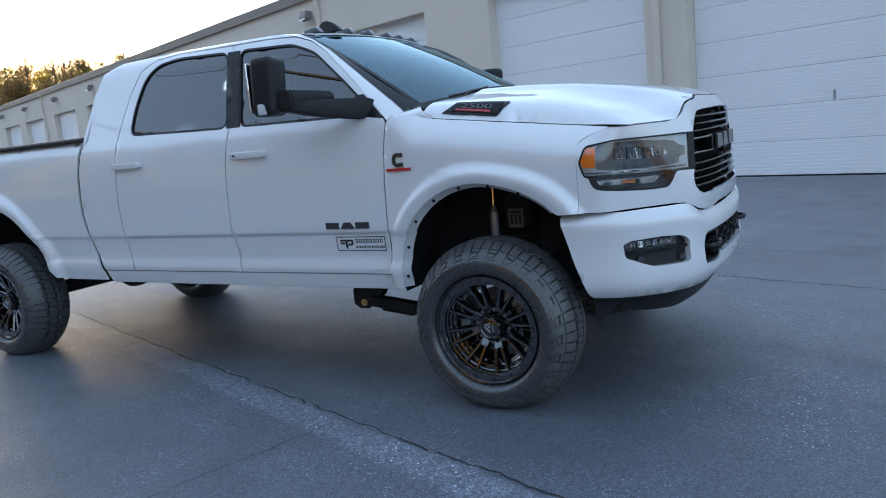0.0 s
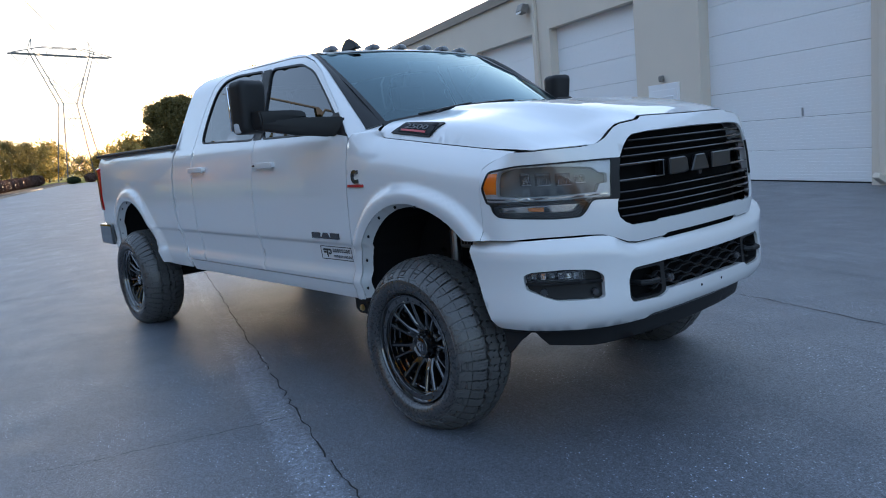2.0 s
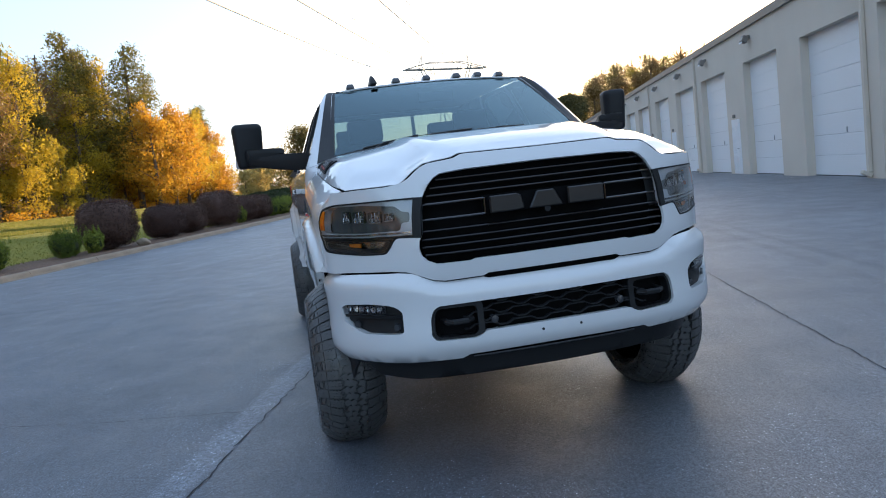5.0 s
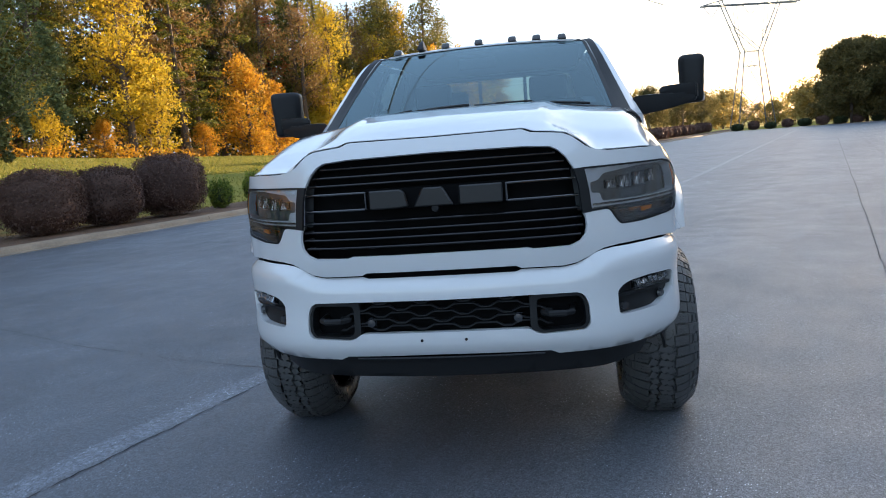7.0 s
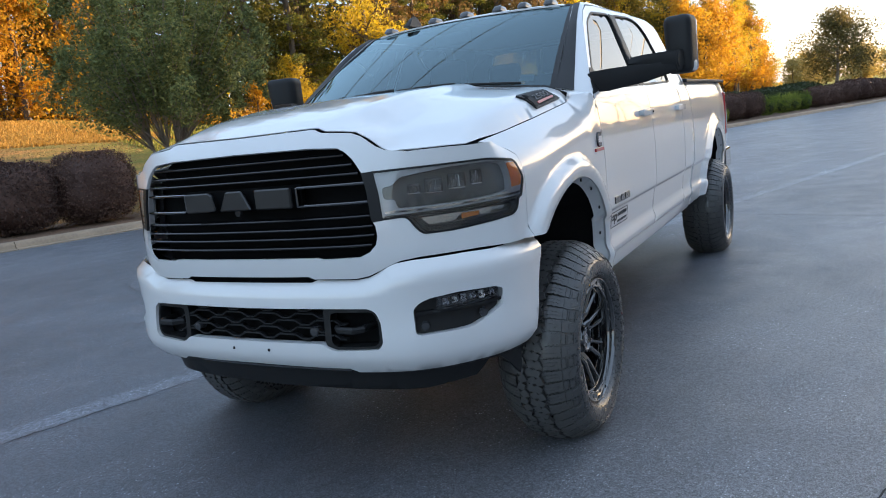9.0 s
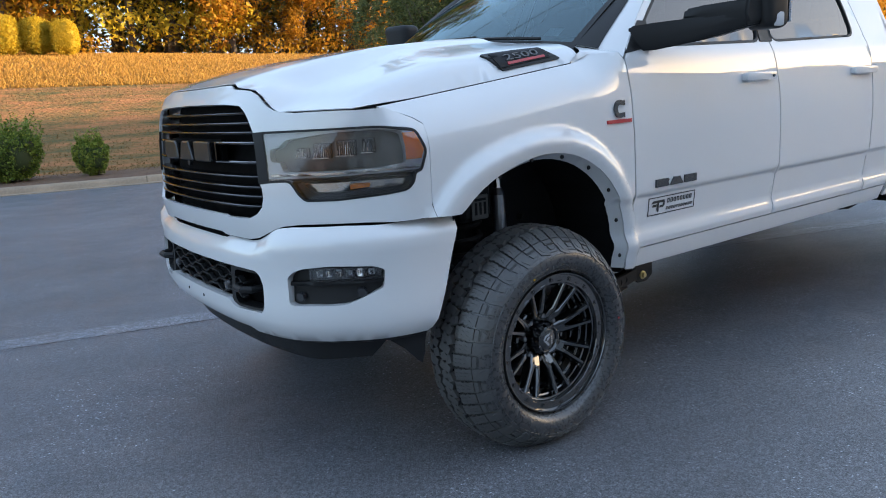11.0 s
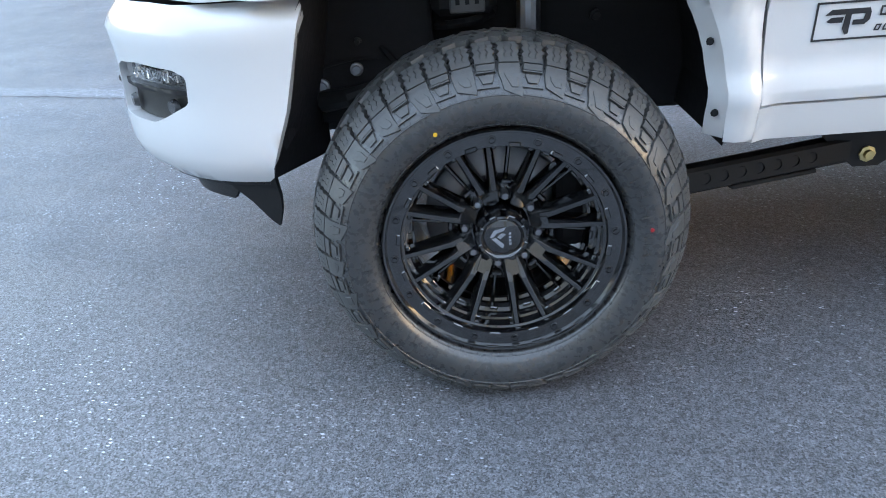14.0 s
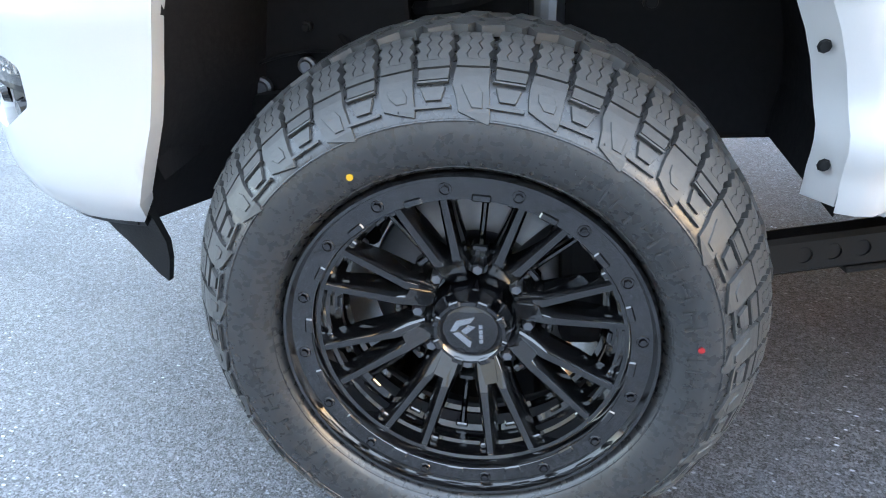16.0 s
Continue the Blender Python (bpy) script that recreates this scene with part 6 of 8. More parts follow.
WS_SIDE = [(-0.385, -0.800, 1.512), (-0.62, -0.770, 1.655), (-0.90, -0.725, 1.835), (-1.12, -0.688, 1.962), (-1.185, -0.672, 1.990)]
PILLAR = [W(-0.498, 1.452), W(-0.545, 1.505), W(-0.705, 1.652), W(-0.955, 1.869), W(-1.065, 1.937), W(-1.19, 1.978)]
both("windscreen_pillar", lambda: strip(PILLAR, WS_SIDE, 4, 20, 0.012), PAINT, truck)
both("windscreen_trim", lambda: strip(PILLAR, WS_SIDE, 3, 20, 0.012, 0.52, 0.004), BLACK, truck, "black trim beside the windscreen")
both("cowl_corner", lambda: strip([W(-0.498, 1.452), W(-0.475, 1.475), W(-0.36, 1.47), W(-0.26, seam_z(-0.26))], [(-0.385, -0.800, 1.512), (-0.36, -0.84, 1.50), (-0.33, -0.885, 1.485), (-0.27, -0.90, 1.455)], 3, 8, 0.0), PAINT, truck)
both("roof_rail", lambda: strip([W(-1.19, 1.979), W(-1.30, 2.006), W(-1.45, 2.016), W(-2.3, 2.03), W(-2.72, 2.018), W(-2.86, 1.96), W(-2.90, 1.83)], [(-1.185, -0.666, 1.985), (-1.25, -0.668, 2.003), (-1.45, -0.682, 2.0), (-2.3, -0.682, 2.016), (-2.74, -0.678, 2.002), (-2.86, -0.66, 1.96), (-2.905, -0.62, 1.94)], 2, 24, 0.006), PAINT, truck)


def windscreen(y, t, out=0.0):
    """Point of the windscreen: y across, t from its foot to its head."""
    e = 0.800 + (0.672 - 0.800) * t
    q = y / e
    foot = Vector((-0.205 - 0.18 * q * q, 0, 1.572 - 0.060 * q * q))
    head = Vector((-1.120 - 0.065 * q * q, 0, 2.006 - 0.016 * q * q))
    p = foot.lerp(head, t)
    p.z += 0.035 * 4 * t * (1 - t) * 0.5
    p += Vector((0.42, 0, 0.9)) * out
    p.y = y
    return p


def screen_shape(out):
    return lambda u, v: windscreen(u * (0.800 + (0.672 - 0.800) * v), v, out)


part("windscreen", panel([(-1, 0), (1, 0), (1, 1), (-1, 1)], [], screen_shape(0.0), 0.1, 0, flip=True), GLASS, truck, "tinted windscreen")
part("windscreen_seal", panel([(-1.012, -0.03), (1.012, -0.03), (1.012, 0.998), (-1.012, 0.998)], [[(-0.982, 0.02), (0.982, 0.02), (0.982, 0.982), (-0.982, 0.982)]], screen_shape(0.002), 0.06, 0.006, flip=True), BLACK, truck)
cowl = part("cowl", panel([(-1, -0.25), (1, -0.25), (1, 0.03), (-1, 0.03)], [], lambda u, v: Vector((windscreen(u * 0.80, 0).x - v * 0.45 + 0.02, u * 0.82, windscreen(u * 0.8, 0).z - 0.02 + 0.1 * min(v, 0))), 0.08, 0), BLACK, truck)
for y0, y1 in ((-0.62, 0.02), (0.05, 0.66)):
    bm = bmesh.new()
    pts = [windscreen(y0 + (y1 - y0) * k / 10, 0.002 + 0.016 * k / 10, 0.014) for k in range(11)]
    tube(bm, pts, [0.007] * 11, 6)
    tube(bm, [windscreen(y0 + 0.05, -0.04, 0.01), windscreen(y0 + 0.12, -0.01, 0.024), pts[5] + Vector((0, 0, 0.010))], [0.010, 0.009, 0.005], 6)
    part("wiper", bm, BLACK, truck, "black windscreen wiper")
part("windscreen_sticker", panel([(0.80, 0.07), (0.88, 0.07), (0.88, 0.13), (0.80, 0.13)], [], screen_shape(-0.004), 0.05, 0, flip=True), SILVER, truck, "small pale sticker on the glass")
mir = windscreen(0, 0.82, -0.06)
part("rear_view_mirror", boxed((0.03, 0.24, 0.07), Matrix.Translation(mir), 0.012, 2), TRIM, truck)
# back of the cab
back = rounded([(-0.66, 1.56), (0.66, 1.56), (0.60, 1.93), (-0.60, 1.93)], 0.05)
part("cab_back", panel([(-0.95, 0.75), (0.95, 0.75), (0.95, 1.47), (0.93, 1.54), (0.80, 1.84), (0.70, 1.945), (0.62, 1.965), (-0.62, 1.965), (-0.70, 1.945), (-0.80, 1.84), (-0.93, 1.54), (-0.95, 1.47)], [back], lambda u, v: Vector((-2.945 + 0.10 * max(v - 1.5, 0), u, v)), 0.07, 0.03, flip=False), PAINT, truck)
part("rear_window", panel(back, [], lambda u, v: Vector((-2.94 + 0.10 * max(v - 1.5, 0), u, v)), 0.1, 0, flip=False), GLASS, truck)
bm = bmesh.new()
for y in (-0.2, 0.2):
    box(bm, (0.02, 0.03, 0.38), pose(-2.92, y, 1.745))
part("rear_window_frame", bm, BLACK, truck)

# roof lights and aerial
for y in (-0.55, -0.225, -0.005, 0.215, 0.372, 0.535):
    bm = box(bmesh.new(), (0.135, 0.062, 0.036), pose(0, 0, 0), 0.012, 2)
    for v in bm.verts:
        k = 0.5 + v.co.z / 0.036
        v.co.x *= 1 - 0.42 * k
        v.co.y *= 1 - 0.30 * k
    bmesh.ops.transform(bm, matrix=pose(-1.215, y, roof_z(-1.215, y) + 0.010, 0, -4, 0), verts=bm.verts)
    part("roof_light", bm, BADGE, truck, "dark smoked roof marker light", smooth=60)
bm = bmesh.new()
fin = [(-0.085, 0), (0.095, 0), (0.070, 0.030), (0.030, 0.062), (-0.010, 0.078), (-0.045, 0.074), (-0.072, 0.045)]
slab(bm, fin, 0.050, pose(0, 0.025, 0, 90, 0, 0))
for v in bm.verts:
    v.co.y *= 1 - 0.75 * min(v.co.z / 0.078, 1)
bmesh.ops.bevel(bm, geom=bm.edges[:], offset=0.005, segments=2, affect="EDGES")
bmesh.ops.transform(bm, matrix=pose(-1.215, -0.390, roof_z(-1.215, -0.39) - 0.004, 0, -3, 0), verts=bm.verts)
part("aerial", bm, BLACK, truck, "black shark-fin aerial", smooth=40)


# tow mirrors
def tow_mirror(my, wide):
    """A tall mirror head behind a boxy telescopic arm that runs out across its foot."""
    parts = []
    bm = box(bmesh.new(), (0.13, wide, 0.285), pose(0, 0, 0), 0.040, 4)
    for v in bm.verts:
        v.co.y *= 1.0 - 0.10 * (v.co.z < -0.05)
        v.co.x += 0.02 * (v.co.z > 0) - 0.030 * smooth(0.02, wide / 2, v.co.y)
    bmesh.ops.transform(bm, matrix=pose(-0.955, my, 1.668, 0, 0, 8), verts=bm.verts)
    parts.append(("mirror", bm, BLACK, "black textured tow mirror"))

    def beam(rows, a, bevel):
        bm, rings = bmesh.new(), []
        for x, y, low, high in rows:
            rings.append([bm.verts.new((x + dx, y + dx * 0.3, z)) for dx, z in ((-a, low + 0.012), (a * 0.7, low), (a, low + 0.35 * (high - low)), (a * 0.8, high - 0.006), (-a, high))])
        for p, q in zip(rings, rings[1:]):
            for k in range(5):
                bm.faces.new((p[k], p[(k + 1) % 5], q[(k + 1) % 5], q[k]))
        bm.faces.new(rings[0][::-1])
        bm.faces.new(rings[-1])
        bmesh.ops.recalc_face_normals(bm, faces=bm.faces[:])
        bmesh.ops.bevel(bm, geom=[e for e in bm.edges if e.calc_face_angle(0) > 0.35], offset=bevel, segments=2, affect="EDGES")
        return bm

    parts.append(("mirror_arm", beam([(-0.630, -0.920, 1.474, 1.580), (-0.690, -1.000, 1.474, 1.588), (-0.790, my + 0.130, 1.500, 1.594), (-0.862, my - 0.012, 1.536, 1.604)], 0.050, 0.006), BLACK, "black telescopic mirror arm"))
    parts.append(("mirror_sleeve", beam([(-0.775, my + 0.205, 1.566, 1.630), (-0.800, my + 0.140, 1.562, 1.638), (-0.866, my - 0.022, 1.548, 1.646)], 0.055, 0.008), BLACK, "black sliding sleeve of the mirror arm"))
    bm = box(bmesh.new(), (0.012, wide * 0.82, 0.24), pose(-1.025, my - 0.01, 1.668, 0, 0, 8), 0.004)
    parts.append(("mirror_glass", bm, CHROME, "mirror glass"))
    bm = box(bmesh.new(), (0.05, 0.030, 0.055), pose(-0.945, my - wide / 2 + 0.020, 1.560, 0, 0, 20), 0.012, 2)
    parts.append(("mirror_lamp", bm, SILVER, "clear marker lamp under the mirror"))
    return parts


for side in (-1, 1):
    root = None
    for name, bm, mat, lab in (tow_mirror(-1.280, 0.190) if side < 0 else tow_mirror(-1.292, 0.150)):
        if side > 0:
            for v in bm.verts:
                v.co.y *= -1
            bmesh.ops.reverse_faces(bm, faces=bm.faces[:])
        o = part(name, bm, mat, truck if root is None else root, lab, smooth=40)
        root = root or o


# handles, badges, decals
def handle_bm(x):
    bm = bmesh.new()
    y = -flank(x, 1.345)
    box(bm, (0.25, 0.016, 0.056), pose(x, y - 0.034, 1.345), 0.0075, 3)
    for v in bm.verts:   # bowed grip with narrowed, rounded ends
        q = abs(v.co.x - x) / 0.125
        v.co.z = 1.345 + (v.co.z - 1.345) * (1 - 0.42 * max(q - 0.72, 0) / 0.28)
        v.co.y += 0.012 * q * q
    for dx, w in ((0.105, 0.045), (-0.112, 0.03)):
        box(bm, (w, 0.036, 0.030), pose(x + dx, y - 0.012, 1.345), 0.006, 2)
    return bm


for x, ds_ in ((-1.44, doors_f), (-2.485, doors_r)):
    for side, d in zip((-1, 1), ds_):
        bm = handle_bm(x)
        if side > 0:
            for v in bm.verts:
                v.co.y *= -1
            bmesh.ops.reverse_faces(bm, faces=bm.faces[:])
        grip = part("door_handle", bm, PAINT, d, smooth=40)
        if x > -2:
            part("lock", turned(bmesh.new(), [(0, 0.002), (0.0055, 0.002), (0.007, 0.0), (0.007, -0.006)], Matrix.Translation((x - 0.088, side * (flank(x, 1.345) + 0.0375), 1.345)) @ pose(0, 0, 0, -90 * side, 0, 0), 14), BADGE, grip, "small dark lock")


def stuck(loop, out, thick, side):
    """A flat badge on the flank, its outline in x and z."""
    bm = panel(loop, [], lambda u, v: Vector((u, -flank(u, v) - out, v)), 0.05, thick)
    if side > 0:
        for v in bm.verts:
            v.co.y *= -1
        bmesh.ops.reverse_faces(bm, faces=bm.faces[:])
    return bm


def rect(x0, z0, x1, z1, skew=0.0):
    return [(x0, z0), (x1, z0), (x1 + skew, z1), (x0 + skew, z1)]


for side in (-1, 1):
    d = doors_f[0 if side < 0 else 1]
    for k, (a, b) in enumerate(((-0.957, -0.868), (-0.860, -0.768), (-0.760, -0.674))):
        z0, z1, m = 0.908, 0.942, (a + b) / 2
        if k == 1:
            loop = [(a, z0), (b, z0), (m + 0.02, z1), (m - 0.02, z1)]
        elif k == 0:
            loop = [(a, z0), (b, z0), (b - 0.006, z0 + 0.016), (b, z1 - 0.006), (b - 0.01, z1), (a, z1)]
        else:
            loop = [(a, z0), (b, z0), (b, z1), (a, z1)]
        loop = [(x + 0.012 if side < 0 else -1.631 - x, z) for x, z in loop]
        part("badge_block", stuck(loop, 0.007, 0.008, side), BADGE, d, "dark grey raised badge block")
    back_, fore_ = (-0.905, -0.585) if side < 0 else (-0.980, -0.652)
    bm = panel(rect(back_, 0.783, fore_, 0.862), [rect(back_ + 0.004, 0.787, fore_ - 0.004, 0.858)], lambda u, v: Vector((u, -flank(u, v) - 0.0025, v)), 0.05, 0.001)
    if side > 0:
        for v in bm.verts:
            v.co.y *= -1
        bmesh.ops.reverse_faces(bm, faces=bm.faces[:])
    part("decal_frame", bm, DECAL, d, "thin black decal border")
    s_ = 1 if side < 0 else -1
    x0 = back_ + 0.020 if side < 0 else fore_ - 0.020
    # an angular mark, then two rows of plain bars
    marks = [[(0.0, 0.835), (0.012, 0.846), (0.088, 0.846), (0.092, 0.838), (0.092, 0.822), (0.082, 0.813), (0.058, 0.813), (0.058, 0.823), (0.079, 0.823), (0.081, 0.835)],
             [(0.004, 0.822), (0.014, 0.830), (0.038, 0.830), (0.036, 0.819), (0.012, 0.819)],
             [(0.041, 0.835), (0.053, 0.835), (0.053, 0.796), (0.047, 0.794), (0.039, 0.806)]]
    marks += [[(0.110 + 0.0225 * k, 0.828), (0.110 + 0.0225 * k + 0.015, 0.828), (0.110 + 0.0225 * k + 0.015, 0.848), (0.110 + 0.0225 * k, 0.848)] for k in range(8)]
    marks += [[(0.104 + 0.0172 * k, 0.798), (0.104 + 0.0172 * k + 0.011, 0.798), (0.104 + 0.0172 * k + 0.015, 0.811), (0.104 + 0.0172 * k + 0.004, 0.811)] for k in range(11)]
    for j, mk in enumerate(marks):
        lo = [(x0 + s_ * u, v) for u, v in mk]
        if s_ < 0:
            lo = lo[::-1]
        holes = []
        if j > 2:   # thin strokes round a pale middle
            cx_, cz_ = sum(p[0] for p in lo) / 4, sum(p[1] for p in lo) / 4
            holes = [[(cx_ + (u - cx_) * 0.52, cz_ + (v - cz_) * 0.62) for u, v in lo]]
        bm = panel(lo, holes, lambda u, v: Vector((u, -flank(u, v) - 0.0025, v)), 0.05, 0.001)
        if side > 0:
            for v in bm.verts:
                v.co.y *= -1
            bmesh.ops.reverse_faces(bm, faces=bm.faces[:])
        part("decal_bar", bm, DECAL, d)

fenders = [o for o in truck.children if o.name.startswith("fender")]
for side, fd in zip((-1, 1), fenders):
    c, z = -0.440, 1.252
    ho, hi = 0.036, 0.018
    pts = [(math.cos(radians(a)), math.sin(radians(a))) for a in range(60, 301, 20)]
    loop = [(c + (ho * x) * 0.9, z + ho * y) for x, y in pts] + [(c + 0.03, z - 0.034), (c + 0.03, z - 0.014)] + [(c + hi * x * 0.8, z + hi * y) for x, y in reversed(pts)] + [(c + 0.03, z + 0.014), (c + 0.03, z + 0.034)]
    loop = [(x if side < 0 else 2 * c - x, z) for x, z in loop]
    part("badge_block", stuck(loop, 0.009, 0.010, side), BADGE, fd, "dark grey engine badge")
    part("badge_bar", stuck(rect(c - 0.07, 1.197, c + 0.075, 1.211), 0.008, 0.008, side), RED, fd, "red engine badge bar")
hood = [o for o in truck.children if o.name.startswith("hood")][0]
for side in (-1, 1):
    def hp(x, q, out=0.0):
        """On the hood's shoulder: x along, q from the lower (0) to the upper edge (1)."""
        y = lerp_in(q, [0, 0.35, 0.7, 1], [0.889, 0.875, 0.850, 0.812])
        p = Vector((x, side * y, hood_z(x, y)))
        return p + Vector((0, side * 0.35, 0.9)).normalized() * out
    base = panel(rounded([(-0.215, 0.0), (0.075, 0.05), (0.125, 1.0), (-0.150, 0.95)], 0.03, 3) if side < 0 else rounded([(-0.215, 0.0), (0.075, 0.05), (0.125, 1.0), (-0.150, 0.95)], 0.03, 3)[::-1], [], lambda u, v: hp(u, v, 0.007), 0.05, 0.008, flip=side < 0)
    vb = part("hood_vent", base, BLACK, hood, "black hood vent with the model number")
    mid = panel(rect(-0.165, 0.16, 0.085, 0.86, 0.012)[::-side], [], lambda u, v: hp(u, v, 0.011), 0.05, 0.004, flip=side < 0)
    part("vent_inset", mid, MATT, vb)
    part("vent_bar", panel(rect(-0.14, 0.20, 0.045, 0.34, 0.0)[::-side], [], lambda u, v: hp(u, v, 0.014), 0.05, 0.004, flip=side < 0), RED, vb, "red lettering bar")
    font = bpy.data.curves.new("model_number", "FONT")
    font.body, font.size, font.extrude, font.align_x, font.align_y = "2500", 0.052, 0.002, "CENTER", "CENTER"
    ob = new("model_number", font)
    a, b, t = hp(-0.035, 0.54, 0.013), hp(0.045, 0.54, 0.013), hp(-0.035, 0.72, 0.013)
    ex = (b - a).normalized() * (1 if side < 0 else -1)
    ez = ex.cross((t - a).normalized()).normalized()
    ey = ez.cross(ex)
    ob.matrix_world = Matrix.Translation(a) @ Matrix((ex, ey, ez)).transposed().to_4x4() @ Matrix.Diagonal((1.65, 0.80, 1, 1))
    dg = bpy.context.evaluated_depsgraph_get()
    me = bpy.data.meshes.new_from_object(ob.evaluated_get(dg))
    me.transform(ob.matrix_world)
    bpy.data.objects.remove(ob)
    link("model_number", me, PLATE, vb, "silver model number 2500")

# bed, tonneau, tail
part("tonneau_cover", boxed((1.98, 1.80, 0.03), pose(-3.96, 0, 1.545), 0.012, 2), BLACK, truck, "black tonneau cover")
both("bed_rail", lambda: boxed((2.0, 0.07, 0.025), pose(-3.96, -0.925, 1.538), 0.008, 2), BLACK, truck)
part("tailgate", boxed((0.06, 1.80, 0.62), pose(-4.985, 0, 1.21), 0.02, 2), PAINT, truck)
part("bed_front", boxed((0.03, 1.80, 0.85), pose(-3.06, 0, 1.08)), MATT, truck)
both("tail_light", lambda: boxed((0.10, 0.16, 0.42), pose(-4.955, -0.895, 1.22), 0.03, 3), TAIL, truck, "red tail light")
part("rear_bumper", boxed((0.22, 1.92, 0.20), pose(-5.08, 0, 0.78), 0.05, 3), GLOSS, truck, "black rear bumper")
both("bumper_end", lambda: boxed((0.36, 0.05, 0.20), pose(-4.94, -0.955, 0.78), 0.02, 2), GLOSS, truck)


# wheel wells and underbody
def well(k, w0=0.55):
    cx, cz, r0, r1 = ARCHES[k]
    bm = bmesh.new()
    prof = [(cx - r0 - 0.02, 0.56)] + [(cx + (r0 + 0.035) * math.cos(radians(a)), cz + (r0 + 0.035) * math.sin(radians(a))) for a in range(180, -1, -9)] + [(cx + r0 + 0.03, 0.62)]
    rows = [[bm.verts.new((x, -(flank(x, z) - 0.04 if y is None else y), z)) for x, z in prof] for y in (None, 0.80, w0)]
    for a, b in zip(rows, rows[1:]):
        for i in range(len(prof) - 1):
            bm.faces.new((a[i], a[i + 1], b[i + 1], b[i]))
    bm.faces.new(rows[-1])
    return bm


both("wheel_liner", lambda: well(0), MATT, truck)
both("wheel_liner", lambda: well(1), MATT, truck)
for k in (0, 1):
    a0, a1 = (180, 39) if k == 0 else (176, 4)
    outer, inner = arch_line(k, a0, a1, 0.006), arch_line(k, a0, a1, -0.024)
    if k == 0:   # down to the fender's foot
        outer, inner = [(outer[0][0], 0.590)] + outer, [(inner[0][0], 0.590)] + inner
    both("flare_lip", lambda: panel(outer + inner[::-1], [], lambda u, v: Vector((u, -flank(u, v) + 0.012 + 1.6 * max(0.0, ARCHES[k][2] + 0.004 - arch_reach(u, v, ARCHES[k][0], ARCHES[k][1])), v)), 0.02, 0.004), PAINT, truck)
    bolts = arch_line(k, 181, 61, -0.014, 6)
    for x, z in bolts:
        both("flare_bolt", lambda: turned(bmesh.new(), [(0, 0.006), (0.007, 0.005), (0.009, 0)], Matrix.Translation((x, -flank(x, z) - 0.004 + 0.03, z)) @ pose(0, 0, 0, 90, 0, 0), 8), BLACK, truck)
both("bumper_liner", lambda: strip([(0.375, -0.955, 0.955), (0.452, -0.952, 0.72), (0.520, -0.940, 0.60), (0.535, -0.930, 0.545)], [(0.36, -0.52, 1.0), (0.42, -0.52, 0.72), (0.44, -0.52, 0.58), (0.44, -0.52, 0.48)], 4, 14), MATT, truck, "black plastic liner behind the bumper")
both("splash_panel", lambda: boxed((0.34, 0.014, 0.46), pose(0.30, -0.575, 0.80, 0, 0, 6), 0.01, 2), MATT, truck, "black splash panel inside the front arch")
both("liner_rib", lambda: tube(bmesh.new(), [(0.455, -0.80, 0.93), (0.475, -0.80, 0.76), (0.50, -0.80, 0.60)], [0.010, 0.012, 0.008], 8), MATT, truck)
for x, z, r in ((0.335, 0.715, 0.017), (0.43, 0.676, 0.020), (0.325, 0.785, 0.010), (-0.285, 0.80, 0.016)):
    both("liner_bolt", lambda: turned(bmesh.new(), [(0, 0.010), (r * 0.6, 0.010), (r * 0.7, 0.004), (r, 0.003), (r, -0.01)], Matrix.Translation((x, -0.592 if x > 0 else -0.56, z)) @ pose(0, 0, 0, 90, 0, 0), 12), STEEL if x > 0.3 and z < 0.72 else BLACK, truck)
both("flange", lambda: tube(bmesh.new(), [(0.43, -0.594, 0.722), (0.38, -0.600, 0.738), (0.33, -0.602, 0.746), (0.27, -0.598, 0.742)], [0.003, 0.005, 0.005, 0.003], 6), BLACK, truck)
both("bar_end", lambda: tube(bmesh.new(), [(0.43, -0.60, 0.64), (0.36, -0.63, 0.655), (0.30, -0.60, 0.668)], [0.030, 0.026, 0.016], 10), BLACK, truck, "black sway bar end")
chassis = part("chassis", boxed((5.6, 0.10, 0.16), pose(-2.2, -0.42, 0.60), 0.01), MATT, truck)
part("frame_rail", boxed((5.6, 0.10, 0.16), pose(-2.2, 0.42, 0.60), 0.01), MATT, chassis)
part("engine_bay", boxed((1.25, 0.95, 0.62), pose(0.18, 0, 0.93), 0.05), MATT, chassis)
part("floor_pan", boxed((2.35, 1.80, 0.10), pose(-1.75, 0, 0.66)), MATT, chassis)
part("bed_floor", boxed((1.95, 1.1, 0.12), pose(-3.98, 0, 0.90)), MATT, chassis)
part("transmission", boxed((1.2, 0.34, 0.26), pose(-1.2, 0.0, 0.58), 0.06), MATT, chassis)
part("exhaust", tube(bmesh.new(), [(-0.6, -0.25, 0.55), (-2.4, -0.28, 0.52), (-3.4, -0.35, 0.60), (-4.9, -0.6, 0.62)], 0.05, 12), STEEL, chassis)
for x in (0.0, -4.077):
    ax = part("axle", tube(bmesh.new(), [(x, -0.80, 0.415), (x, 0.80, 0.415)], 0.055, 14), MATT, chassis)
    part("differential", tube(bmesh.new(), [(x - 0.16, 0.15, 0.43), (x - 0.08, 0.15, 0.43), (x, 0.15, 0.43), (x + 0.1, 0.15, 0.43), (x + 0.15, 0.15, 0.43)], [0.07, 0.14, 0.17, 0.15, 0.09], 16), MATT, ax)
part("tie_rod", tube(bmesh.new(), [(0.20, -0.70, 0.42), (0.22, 0.70, 0.42)], 0.022, 10), MATT, chassis)
